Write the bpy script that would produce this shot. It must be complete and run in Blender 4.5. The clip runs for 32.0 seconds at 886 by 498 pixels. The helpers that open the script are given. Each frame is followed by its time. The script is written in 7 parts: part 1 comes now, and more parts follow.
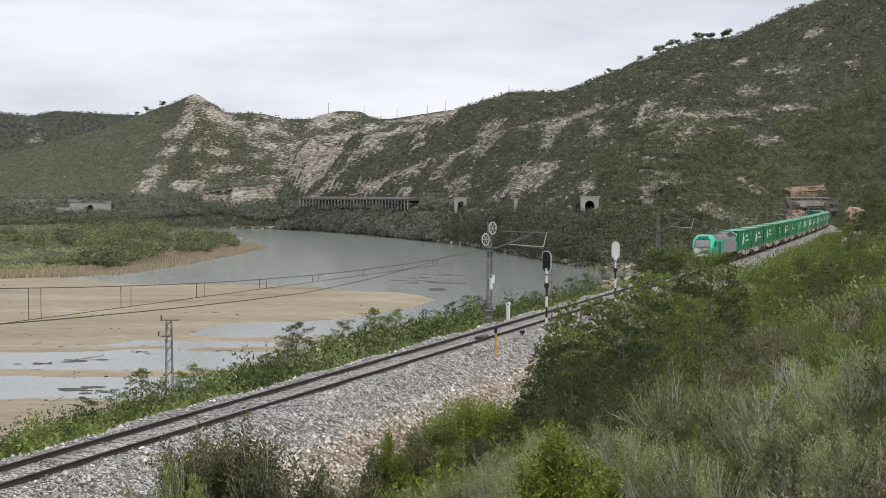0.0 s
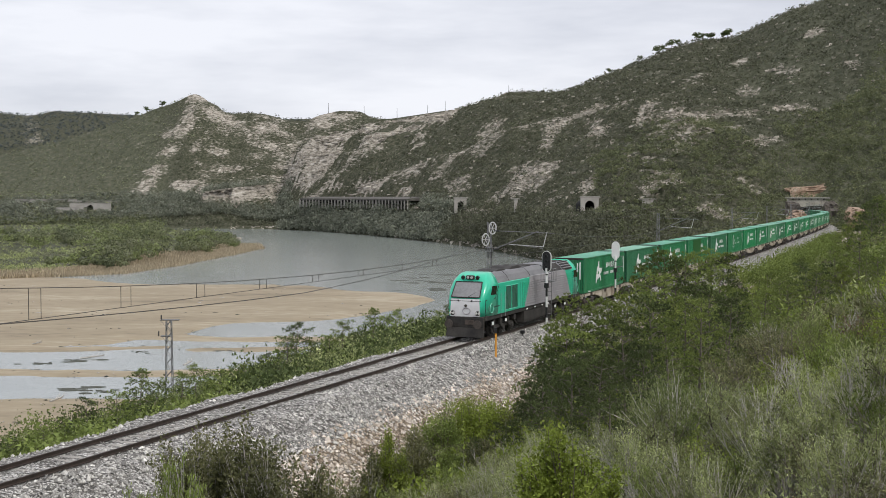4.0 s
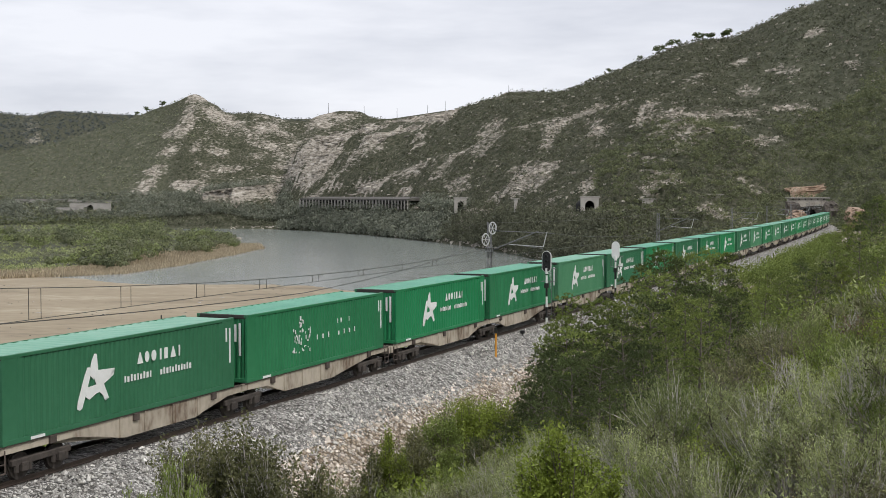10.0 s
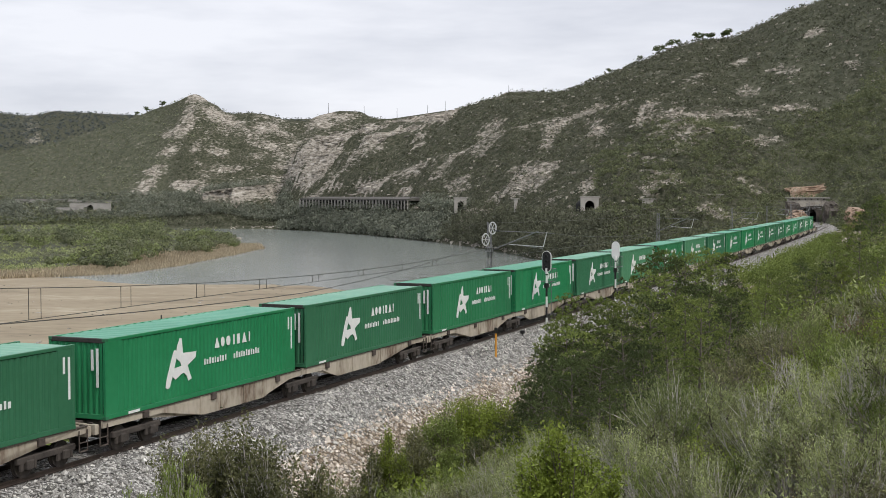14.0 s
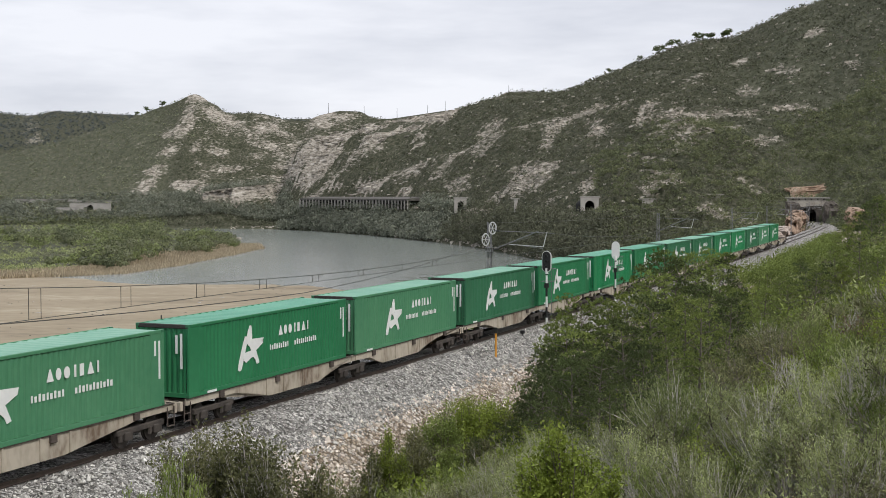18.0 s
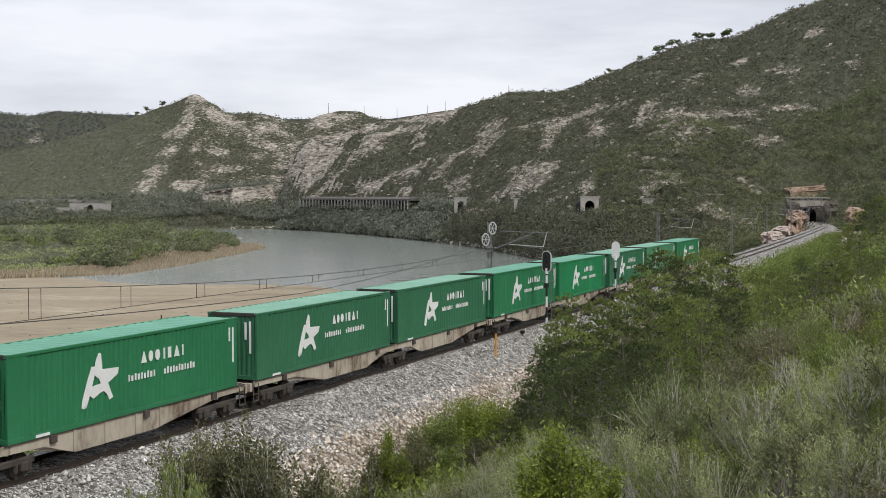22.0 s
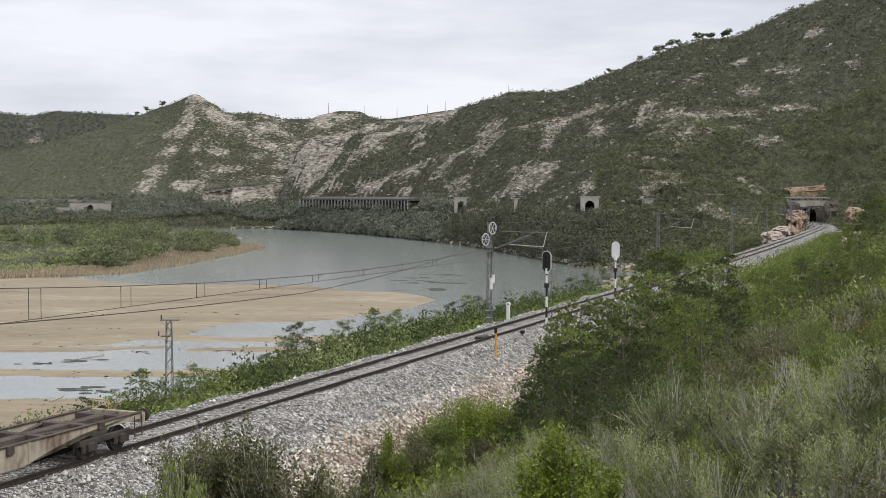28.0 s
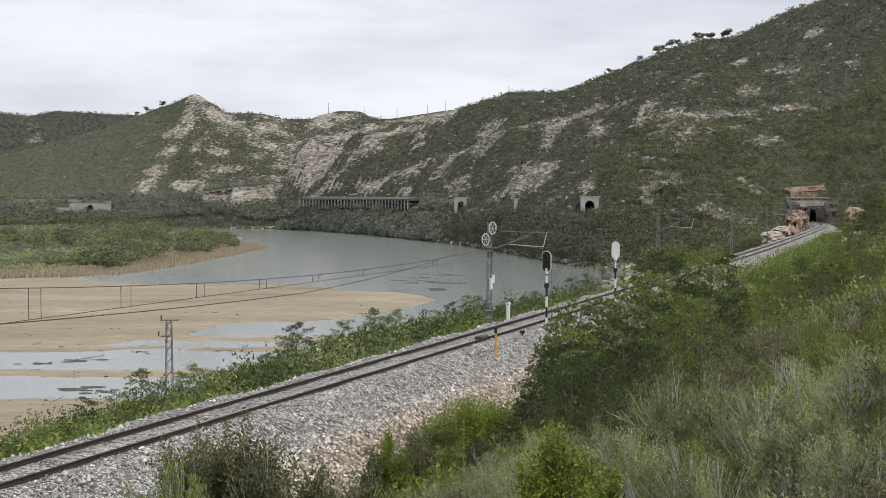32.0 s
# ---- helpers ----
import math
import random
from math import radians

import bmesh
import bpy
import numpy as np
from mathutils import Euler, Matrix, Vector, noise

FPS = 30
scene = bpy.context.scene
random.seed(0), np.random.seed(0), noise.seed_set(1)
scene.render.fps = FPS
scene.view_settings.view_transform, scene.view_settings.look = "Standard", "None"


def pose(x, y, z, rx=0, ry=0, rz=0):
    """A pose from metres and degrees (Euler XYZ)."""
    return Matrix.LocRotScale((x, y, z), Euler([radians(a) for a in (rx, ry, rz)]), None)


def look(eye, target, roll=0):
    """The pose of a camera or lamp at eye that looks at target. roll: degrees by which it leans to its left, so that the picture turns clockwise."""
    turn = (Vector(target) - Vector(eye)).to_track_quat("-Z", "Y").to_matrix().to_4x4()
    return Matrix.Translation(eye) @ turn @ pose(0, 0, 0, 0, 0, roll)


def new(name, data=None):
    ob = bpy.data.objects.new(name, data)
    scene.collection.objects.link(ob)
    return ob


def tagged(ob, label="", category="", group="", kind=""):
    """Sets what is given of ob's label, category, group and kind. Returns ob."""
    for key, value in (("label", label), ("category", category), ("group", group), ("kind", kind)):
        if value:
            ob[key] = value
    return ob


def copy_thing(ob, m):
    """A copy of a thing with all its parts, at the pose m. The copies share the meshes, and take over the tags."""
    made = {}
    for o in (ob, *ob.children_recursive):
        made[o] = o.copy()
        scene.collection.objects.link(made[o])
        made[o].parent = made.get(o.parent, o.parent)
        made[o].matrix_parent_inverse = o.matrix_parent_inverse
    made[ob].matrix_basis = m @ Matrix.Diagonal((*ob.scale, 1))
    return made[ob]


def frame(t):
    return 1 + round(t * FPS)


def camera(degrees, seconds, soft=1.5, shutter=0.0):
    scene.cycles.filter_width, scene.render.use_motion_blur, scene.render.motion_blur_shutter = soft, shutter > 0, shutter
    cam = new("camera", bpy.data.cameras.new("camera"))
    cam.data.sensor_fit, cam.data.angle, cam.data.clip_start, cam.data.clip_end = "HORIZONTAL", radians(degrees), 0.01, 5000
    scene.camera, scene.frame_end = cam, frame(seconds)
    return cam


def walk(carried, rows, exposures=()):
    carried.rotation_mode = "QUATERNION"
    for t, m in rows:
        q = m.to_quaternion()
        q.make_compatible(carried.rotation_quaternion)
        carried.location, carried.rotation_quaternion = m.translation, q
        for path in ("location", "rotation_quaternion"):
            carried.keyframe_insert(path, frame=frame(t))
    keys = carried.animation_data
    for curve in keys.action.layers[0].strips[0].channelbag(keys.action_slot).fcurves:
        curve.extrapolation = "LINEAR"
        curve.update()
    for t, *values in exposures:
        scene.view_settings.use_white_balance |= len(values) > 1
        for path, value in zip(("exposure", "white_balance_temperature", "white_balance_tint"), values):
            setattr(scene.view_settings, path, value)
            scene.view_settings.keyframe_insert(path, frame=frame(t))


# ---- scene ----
# World: metres, z = 0 at the rail head, y along the view, the camera on the hillside above the line.
EYE_Z = 9.26
cam = camera(39.02, 32.0, soft=0.75)
CAM_POSE = pose(0, 0, EYE_Z, 90 - 2.43, 0, 0)
walk(cam, [(0.0, CAM_POSE), (32.0, CAM_POSE)], exposures=[(0.0, 0.0), (32.0, 0.0)])

# ---- light: a bright overcast sky, the sun only a wide soft glow behind the cloud ----
world = bpy.data.worlds.new("overcast")
scene.world = world
world.use_nodes = True
wn, wl = world.node_tree.nodes, world.node_tree.links
wn.clear()
w_out, w_bg = wn.new("ShaderNodeOutputWorld"), wn.new("ShaderNodeBackground")
w_sky = wn.new("ShaderNodeTexSky")
w_sky.sky_type, w_sky.sun_disc = "NISHITA", False
w_sky.sun_elevation, w_sky.sun_rotation = radians(50), radians(135)
w_dim = wn.new("ShaderNodeVectorMath")
w_dim.operation = "SCALE"
w_dim.inputs["Scale"].default_value = 0.1
w_co = wn.new("ShaderNodeTexCoord")
w_map = wn.new("ShaderNodeMapping")
w_map.inputs["Scale"].default_value = (2.2, 2.2, 11.0)
w_noise = wn.new("ShaderNodeTexNoise")
w_noise.inputs["Scale"].default_value, w_noise.inputs["Detail"].default_value = 1.6, 5.0
w_noise.inputs["Roughness"].default_value = 0.55
w_ramp = wn.new("ShaderNodeValToRGB")
w_ramp.color_ramp.elements[0].position, w_ramp.color_ramp.elements[1].position = 0.36, 0.62
w_ramp.color_ramp.elements[0].color = (0.70, 0.72, 0.80, 1)
w_ramp.color_ramp.elements[1].color = (0.955, 0.965, 1.03, 1)
w_mix = wn.new("ShaderNodeMix")
w_mix.data_type = "RGBA"
w_mix.inputs["Factor"].default_value = 0.9
wl.new(w_sky.outputs[0], w_dim.inputs[0])
wl.new(w_co.outputs["Generated"], w_map.inputs["Vector"])
wl.new(w_map.outputs[0], w_noise.inputs["Vector"])
wl.new(w_noise.outputs["Fac"], w_ramp.inputs["Fac"])
wl.new(w_dim.outputs[0], w_mix.inputs["A"])
wl.new(w_ramp.outputs["Color"], w_mix.inputs["B"])
wl.new(w_mix.outputs["Result"], w_bg.inputs["Color"])
wl.new(w_bg.outputs[0], w_out.inputs[0])
sun = new("sun", bpy.data.lights.new("sun", "SUN"))
sun.data.energy, sun.data.angle, sun.data.color = 1.85, radians(14), (1.0, 0.95, 0.87)
sun.matrix_world = look((50, -50, 85), (0, 0, 0))
# ---- materials ----
def nodes_of(mat):
    return mat.node_tree.nodes, mat.node_tree.links


def material(name, colors, scale=3.0, detail=6.0, rough=0.8, metal=0.0, bump=0.0, bump_scale=None, fine=0.35,
             vary=0.0, island=0.0, stops=None, spec=0.4, stretch=(1, 1, 1), coat=0.0, local=True):
    """A principled surface: its colours run along a coarse noise, broken by a fine one; vary and island shift the value per object or per piece."""
    mat = bpy.data.materials.new(name)
    mat.use_nodes = True
    n, l = nodes_of(mat)
    bsdf = n["Principled BSDF"]
    co = n.new("ShaderNodeTexCoord")
    geo = n.new("ShaderNodeNewGeometry")
    mp = n.new("ShaderNodeMapping")
    mp.inputs["Scale"].default_value = stretch
    l.new(co.outputs["Object"] if local else geo.outputs["Position"], mp.inputs["Vector"])
    a, b = n.new("ShaderNodeTexNoise"), n.new("ShaderNodeTexNoise")
    for t, s, d in ((a, scale, detail), (b, scale * 9.0, 3.0)):
        t.inputs["Scale"].default_value, t.inputs["Detail"].default_value = s, d
        l.new(mp.outputs[0], t.inputs["Vector"])
    mixf = n.new("ShaderNodeMix")
    mixf.inputs["Factor"].default_value = fine
    l.new(a.outputs["Fac"], mixf.inputs["A"])
    l.new(b.outputs["Fac"], mixf.inputs["B"])
    ramp = n.new("ShaderNodeValToRGB")
    el = ramp.color_ramp.elements
    stops = stops or [0.32 + 0.36 * i / max(1, len(colors) - 1) for i in range(len(colors))]
    while len(el) < len(colors):
        el.new(0.5)
    for e, s, c in zip(el, stops, colors):
        e.position, e.color = s, (*c, 1)
    l.new(mixf.outputs["Result"], ramp.inputs["Fac"])
    out = ramp.outputs["Color"]
    if vary or island:
        hsv = n.new("ShaderNodeHueSaturation")
        total = None
        for amount, node, key in ((vary, n.new("ShaderNodeObjectInfo"), "Random"), (island, geo, "Random Per Island")):
            if not amount:
                continue
            m = n.new("ShaderNodeMapRange")
            m.inputs["To Min"].default_value, m.inputs["To Max"].default_value = 1 - amount, 1 + amount
            l.new(node.outputs[key], m.inputs["Value"])
            if total is None:
                total = m.outputs[0]
            else:
                mul = n.new("ShaderNodeMath")
                mul.operation = "MULTIPLY"
                l.new(total, mul.inputs[0])
                l.new(m.outputs[0], mul.inputs[1])
                total = mul.outputs[0]
        l.new(total, hsv.inputs["Value"])
        l.new(out, hsv.inputs["Color"])
        out = hsv.outputs["Color"]
    l.new(out, bsdf.inputs["Base Color"])
    bsdf.inputs["Roughness"].default_value = rough
    bsdf.inputs["Metallic"].default_value = metal
    bsdf.inputs["Specular IOR Level"].default_value = spec
    bsdf.inputs["Coat Weight"].default_value = coat
    if bump:
        t = n.new("ShaderNodeTexNoise")
        t.inputs["Scale"].default_value, t.inputs["Detail"].default_value = bump_scale or scale * 6, 5.0
        l.new(mp.outputs[0], t.inputs["Vector"])
        bp = n.new("ShaderNodeBump")
        bp.inputs["Strength"].default_value, bp.inputs["Distance"].default_value = min(1.0, bump), 0.05
        l.new(t.outputs["Fac"], bp.inputs["Height"])
        l.new(bp.outputs[0], bsdf.inputs["Normal"])
    return mat


def leaf_material(name, dark, light, island=0.35, vary=0.2, through_light=0.35, patch=0.9):
    """Leaves: colour varied per leaf and per plant, part of the light passes through; patch: the grain of the colour changes."""
    mat = material(name, [dark, light], scale=patch, detail=3, rough=0.6, vary=vary, island=island, spec=0.25, local=False)
    n, l = nodes_of(mat)
    bsdf, out = n["Principled BSDF"], n["Material Output"]
    tr, mx = n.new("ShaderNodeBsdfTranslucent"), n.new("ShaderNodeMixShader")
    mx.inputs[0].default_value = through_light
    l.new(bsdf.inputs["Base Color"].links[0].from_socket, tr.inputs["Color"])
    l.new(bsdf.outputs[0], mx.inputs[1])
    l.new(tr.outputs[0], mx.inputs[2])
    l.new(mx.outputs[0], out.inputs["Surface"])
    return mat


def ground_material():
    """Hillside: scrub and dry earth, with bare limestone where the slope is steep or broken."""
    mat = bpy.data.materials.new("hillside")
    mat.use_nodes = True
    n, l = nodes_of(mat)
    bsdf = n["Principled BSDF"]
    geo = n.new("ShaderNodeNewGeometry")

    def noise_at(scale, detail, stretch=(1, 1, 1), rough=0.6):
        mp, t = n.new("ShaderNodeMapping"), n.new("ShaderNodeTexNoise")
        mp.inputs["Scale"].default_value = stretch
        l.new(geo.outputs["Position"], mp.inputs["Vector"])
        l.new(mp.outputs[0], t.inputs["Vector"])
        t.inputs["Scale"].default_value, t.inputs["Detail"].default_value, t.inputs["Roughness"].default_value = scale, detail, rough
        return t.outputs["Fac"]

    def ramp(fac, stops):
        r = n.new("ShaderNodeValToRGB")
        while len(r.color_ramp.elements) < len(stops):
            r.color_ramp.elements.new(0.5)
        for e, (p, c) in zip(r.color_ramp.elements, stops):
            e.position, e.color = p, (*c, 1)
        l.new(fac, r.inputs["Fac"])
        return r.outputs["Color"]

    def mix(fac, a, b):
        m = n.new("ShaderNodeMix")
        m.data_type = "RGBA"
        l.new(fac, m.inputs["Factor"])
        l.new(a, m.inputs["A"])
        l.new(b, m.inputs["B"])
        return m.outputs["Result"]

    scrub = ramp(noise_at(0.42, 7, (1.3, 0.6, 1.3)), [(0.34, (0.028, 0.034, 0.018)), (0.48, (0.058, 0.062, 0.038)), (0.60, (0.105, 0.102, 0.072)), (0.74, (0.22, 0.205, 0.17))])
    grass = ramp(noise_at(0.3, 7, (1.2, 0.6, 1.2)), [(0.34, (0.045, 0.054, 0.032)), (0.48, (0.085, 0.092, 0.06)), (0.60, (0.125, 0.126, 0.088)), (0.76, (0.24, 0.225, 0.18))])
    # the darkest rock tone paints small shadows into the grain
    rock = ramp(noise_at(0.4, 8, (0.62, 0.35, 1.7), 0.75), [(0.38, (0.07, 0.064, 0.05)), (0.46, (0.25, 0.225, 0.185)), (0.55, (0.42, 0.385, 0.33)), (0.66, (0.62, 0.585, 0.53))])

    def held(name):
        a = n.new("ShaderNodeAttribute")
        a.attribute_name = name
        return a.outputs["Fac"]

    def plus(fac, times, rest):
        m = n.new("ShaderNodeMath")
        m.operation = "MULTIPLY_ADD"
        l.new(fac, m.inputs[0])
        m.inputs[1].default_value = times
        l.new(rest, m.inputs[2])
        return m.outputs[0]

    # bare rock where the land says so, its edges broken by two layered noises
    level = plus(noise_at(0.32, 7, (1.0, 0.7, 2.2), 0.65), 1.5, plus(noise_at(0.05, 6, (1, 1, 1.8)), 0.9, held("bare")))
    bare = n.new("ShaderNodeMapRange")
    bare.inputs["From Min"].default_value, bare.inputs["From Max"].default_value = 1.46, 1.66
    l.new(level, bare.inputs["Value"])
    l.new(mix(bare.outputs[0], mix(held("grassy"), scrub, grass), rock), bsdf.inputs["Base Color"])
    bsdf.inputs["Roughness"].default_value = 0.95
    bsdf.inputs["Specular IOR Level"].default_value = 0.15
    bp = n.new("ShaderNodeBump")
    bp.inputs["Strength"].default_value, bp.inputs["Distance"].default_value = 0.9, 0.8
    l.new(noise_at(0.5, 8), bp.inputs["Height"])
    l.new(bp.outputs[0], bsdf.inputs["Normal"])
    return mat


M_GROUND = ground_material()
M_MUD = material("river_mud", [(0.15, 0.118, 0.08), (0.275, 0.224, 0.148), (0.335, 0.276, 0.186), (0.45, 0.39, 0.29)], scale=0.05, detail=10, rough=0.75, bump=0.6, stops=[0.30, 0.42, 0.55, 0.68], fine=0.42, stretch=(0.6, 1.5, 1),
                 bump_scale=0.6, local=False)
M_WATER = material("river_water", [(0.21, 0.235, 0.22), (0.26, 0.285, 0.265)], scale=0.02, rough=0.16, spec=0.5, bump=0.5, bump_scale=1.6, local=False)
def gravel_material(name, size, dark, mid, light, tint=None):
    """Crushed stone: each cell a stone of its own shade, dark joints between."""
    mat = bpy.data.materials.new(name)
    mat.use_nodes = True
    n, l = nodes_of(mat)
    bsdf = n["Principled BSDF"]
    geo = n.new("ShaderNodeNewGeometry")
    cell, gap, big = n.new("ShaderNodeTexVoronoi"), n.new("ShaderNodeTexVoronoi"), n.new("ShaderNodeTexNoise")
    gap.feature = "DISTANCE_TO_EDGE"
    for v in (cell, gap):
        v.inputs["Scale"].default_value = 1.0 / size
        l.new(geo.outputs["Position"], v.inputs["Vector"])
    big.inputs["Scale"].default_value, big.inputs["Detail"].default_value = 0.6, 6
    l.new(geo.outputs["Position"], big.inputs["Vector"])
    sep = n.new("ShaderNodeSeparateColor")
    l.new(cell.outputs["Color"], sep.inputs[0])
    mixv = n.new("ShaderNodeMix")
    mixv.inputs["Factor"].default_value = 0.3
    l.new(sep.outputs[0], mixv.inputs["A"])
    l.new(big.outputs["Fac"], mixv.inputs["B"])
    ramp = n.new("ShaderNodeValToRGB")
    ramp.color_ramp.elements.new(0.5)
    for e, p, c in zip(ramp.color_ramp.elements, (0.12, 0.5, 0.85), (dark, mid, light)):
        e.position, e.color = p, (*c, 1)
    l.new(mixv.outputs["Result"], ramp.inputs["Fac"])
    joint = n.new("ShaderNodeMapRange")
    joint.inputs["From Max"].default_value = 0.16
    joint.inputs["To Min"].default_value = 0.25
    l.new(gap.outputs["Distance"], joint.inputs["Value"])
    mul = n.new("ShaderNodeMix")
    mul.data_type, mul.blend_type = "RGBA", "MULTIPLY"
    mul.inputs["Factor"].default_value = 1.0
    l.new(ramp.outputs["Color"], mul.inputs["A"])
    l.new(joint.outputs[0], mul.inputs["B"])
    l.new(mul.outputs["Result"], bsdf.inputs["Base Color"])
    bsdf.inputs["Roughness"].default_value = 0.95
    bsdf.inputs["Specular IOR Level"].default_value = 0.2
    bp = n.new("ShaderNodeBump")
    bp.inputs["Strength"].default_value, bp.inputs["Distance"].default_value = 1.0, size
    l.new(gap.outputs["Distance"], bp.inputs["Height"])
    l.new(bp.outputs[0], bsdf.inputs["Normal"])
    return mat


M_BALLAST = gravel_material("ballast_grey", 0.12, (0.085, 0.08, 0.073), (0.38, 0.366, 0.34), (0.78, 0.76, 0.73))
M_SLOPE = gravel_material("rubble_slope", 0.2, (0.15, 0.11, 0.075), (0.47, 0.385, 0.29), (0.78, 0.72, 0.65))
M_STONE = material("ballast_stone", [(0.24, 0.232, 0.215), (0.66, 0.645, 0.61)], scale=2, rough=0.95, island=0.6, local=False)
M_RUBBLE = material("pale_rubble", [(0.42, 0.32, 0.225), (0.63, 0.565, 0.50), (0.82, 0.79, 0.75)], scale=0.5, rough=0.95, island=0.5, local=False)
M_RAIL = material("rusty_rail", [(0.035, 0.028, 0.024), (0.075, 0.055, 0.044)], scale=4, rough=0.6, metal=0.3)
M_CONCRETE = material("weathered_concrete", [(0.28, 0.265, 0.24), (0.42, 0.40, 0.37)], scale=1.5, rough=0.9, bump=0.3, vary=0.1)
M_STEEL = material("galvanised_steel", [(0.17, 0.172, 0.175), (0.30, 0.303, 0.306)], scale=3, rough=0.5, metal=0.6)
M_WIRE = material("dark_wire", [(0.06, 0.055, 0.05), (0.1, 0.09, 0.08)], scale=2, rough=0.5, metal=0.5)
M_WHITE = material("white_paint", [(0.74, 0.74, 0.72), (0.84, 0.84, 0.83)], scale=2, rough=0.5)
M_BLACK = material("black_paint", [(0.012, 0.012, 0.013), (0.03, 0.03, 0.03)], scale=2, rough=0.5)
M_ORANGE = material("orange_paint", [(0.62, 0.27, 0.03), (0.75, 0.36, 0.05)], scale=3, rough=0.6)
M_BARK = material("grey_bark", [(0.10, 0.085, 0.07), (0.22, 0.19, 0.16)], scale=6, rough=0.95, local=False)
M_DEAD = material("bleached_twig", [(0.30, 0.28, 0.26), (0.55, 0.52, 0.48)], scale=6, rough=0.95, local=False)
M_PINE = leaf_material("pine_needles", (0.11, 0.148, 0.04), (0.265, 0.325, 0.09), patch=0.5, vary=0.32)
M_PINE_DARK = leaf_material("dark_pine_needles", (0.052, 0.074, 0.027), (0.13, 0.166, 0.06), patch=0.5)
M_PINE_LIGHT = leaf_material("yellow_green_pine_needles", (0.125, 0.16, 0.038), (0.29, 0.345, 0.085), patch=0.5, vary=0.3)
M_SCRUB = leaf_material("grey_green_scrub", (0.17, 0.20, 0.082), (0.45, 0.49, 0.23), vary=0.38)
M_LEAF = leaf_material("fresh_green_leaf", (0.13, 0.172, 0.028), (0.31, 0.38, 0.07))
M_JUNIPER = leaf_material("brown_green_juniper", (0.10, 0.112, 0.05), (0.215, 0.215, 0.10))
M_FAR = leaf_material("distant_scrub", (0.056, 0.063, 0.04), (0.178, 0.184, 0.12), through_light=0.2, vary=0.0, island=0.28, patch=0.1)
# blue-grey cast is aerial haze put into the leaf colour
M_WOODS = leaf_material("haze_blue_woods", (0.07, 0.086, 0.09), (0.12, 0.14, 0.142), through_light=0.2, vary=0.0, island=0.2, patch=0.03)
M_REED = leaf_material("dry_reed", (0.44, 0.365, 0.25), (0.66, 0.565, 0.41))
M_PANEL = material("weathered_masonry", [(0.33, 0.31, 0.28), (0.46, 0.44, 0.41)], scale=0.4, rough=0.9, local=False)
# near black; in the bores and the gallery it paints the shade inside
M_DARK = material("matt_black", [(0.01, 0.01, 0.01), (0.02, 0.02, 0.02)], scale=0.5, rough=1.0, local=False)
M_ROCK = material("orange_limestone", [(0.16, 0.105, 0.075), (0.32, 0.225, 0.16), (0.46, 0.38, 0.31)], scale=0.5, detail=9, rough=0.95, bump=0.8, bump_scale=1.5, local=False)
M_SLAB = material("pinkish_rock", [(0.30, 0.23, 0.19), (0.46, 0.38, 0.33), (0.56, 0.50, 0.45)], scale=0.9, detail=9, rough=0.95, bump=0.8, bump_scale=3, local=False)
M_DARKROCK = material("shadowed_rock", [(0.07, 0.062, 0.055), (0.16, 0.14, 0.12)], scale=0.8, detail=8, rough=0.95, bump=0.7, bump_scale=2, local=False)
M_WEED = material("floating_weed", [(0.05, 0.055, 0.045), (0.10, 0.10, 0.08)], scale=1.0, rough=0.8, local=False)
M_GALLERY = material("stained_concrete", [(0.075, 0.07, 0.062), (0.15, 0.14, 0.125)], scale=0.3, rough=0.9, local=False)
M_HILLPINE = leaf_material("hillside_pine", (0.075, 0.09, 0.044), (0.232, 0.252, 0.128), through_light=0.2, vary=0.0, island=0.25, patch=0.12)
M_LIGHTSTEEL = material("light_grey_steel", [(0.5, 0.5, 0.5), (0.62, 0.62, 0.61)], scale=3, rough=0.5)
# lightened and blued: distance haze is mixed into this leaf colour
M_SHORE = leaf_material("hazed_shore_tree_leaf", (0.085, 0.096, 0.074), (0.30, 0.32, 0.245), through_light=0.2, vary=0.0, island=0.25, patch=0.12)
M_PALE = leaf_material("pale_olive_leaf", (0.15, 0.185, 0.07), (0.31, 0.36, 0.15))
M_LIME = material("pale_limestone", [(0.22, 0.195, 0.16), (0.41, 0.375, 0.32), (0.56, 0.52, 0.46)], scale=0.35, detail=8, rough=0.95, island=0.3, bump=0.6, bump_scale=2, local=False)
# olive leaf with some of the far hill's haze in its colour
M_OLIVE = leaf_material("hazed_olive_leaf", (0.115, 0.128, 0.078), (0.31, 0.325, 0.21), through_light=0.25, vary=0.0, island=0.22, patch=0.1)
M_GROVE = leaf_material("grove_leaf", (0.062, 0.076, 0.04), (0.23, 0.255, 0.13), through_light=0.2, vary=0.0, island=0.22, patch=0.1)
M_DRY = leaf_material("dry_brown_leaf", (0.12, 0.085, 0.055), (0.24, 0.17, 0.115))
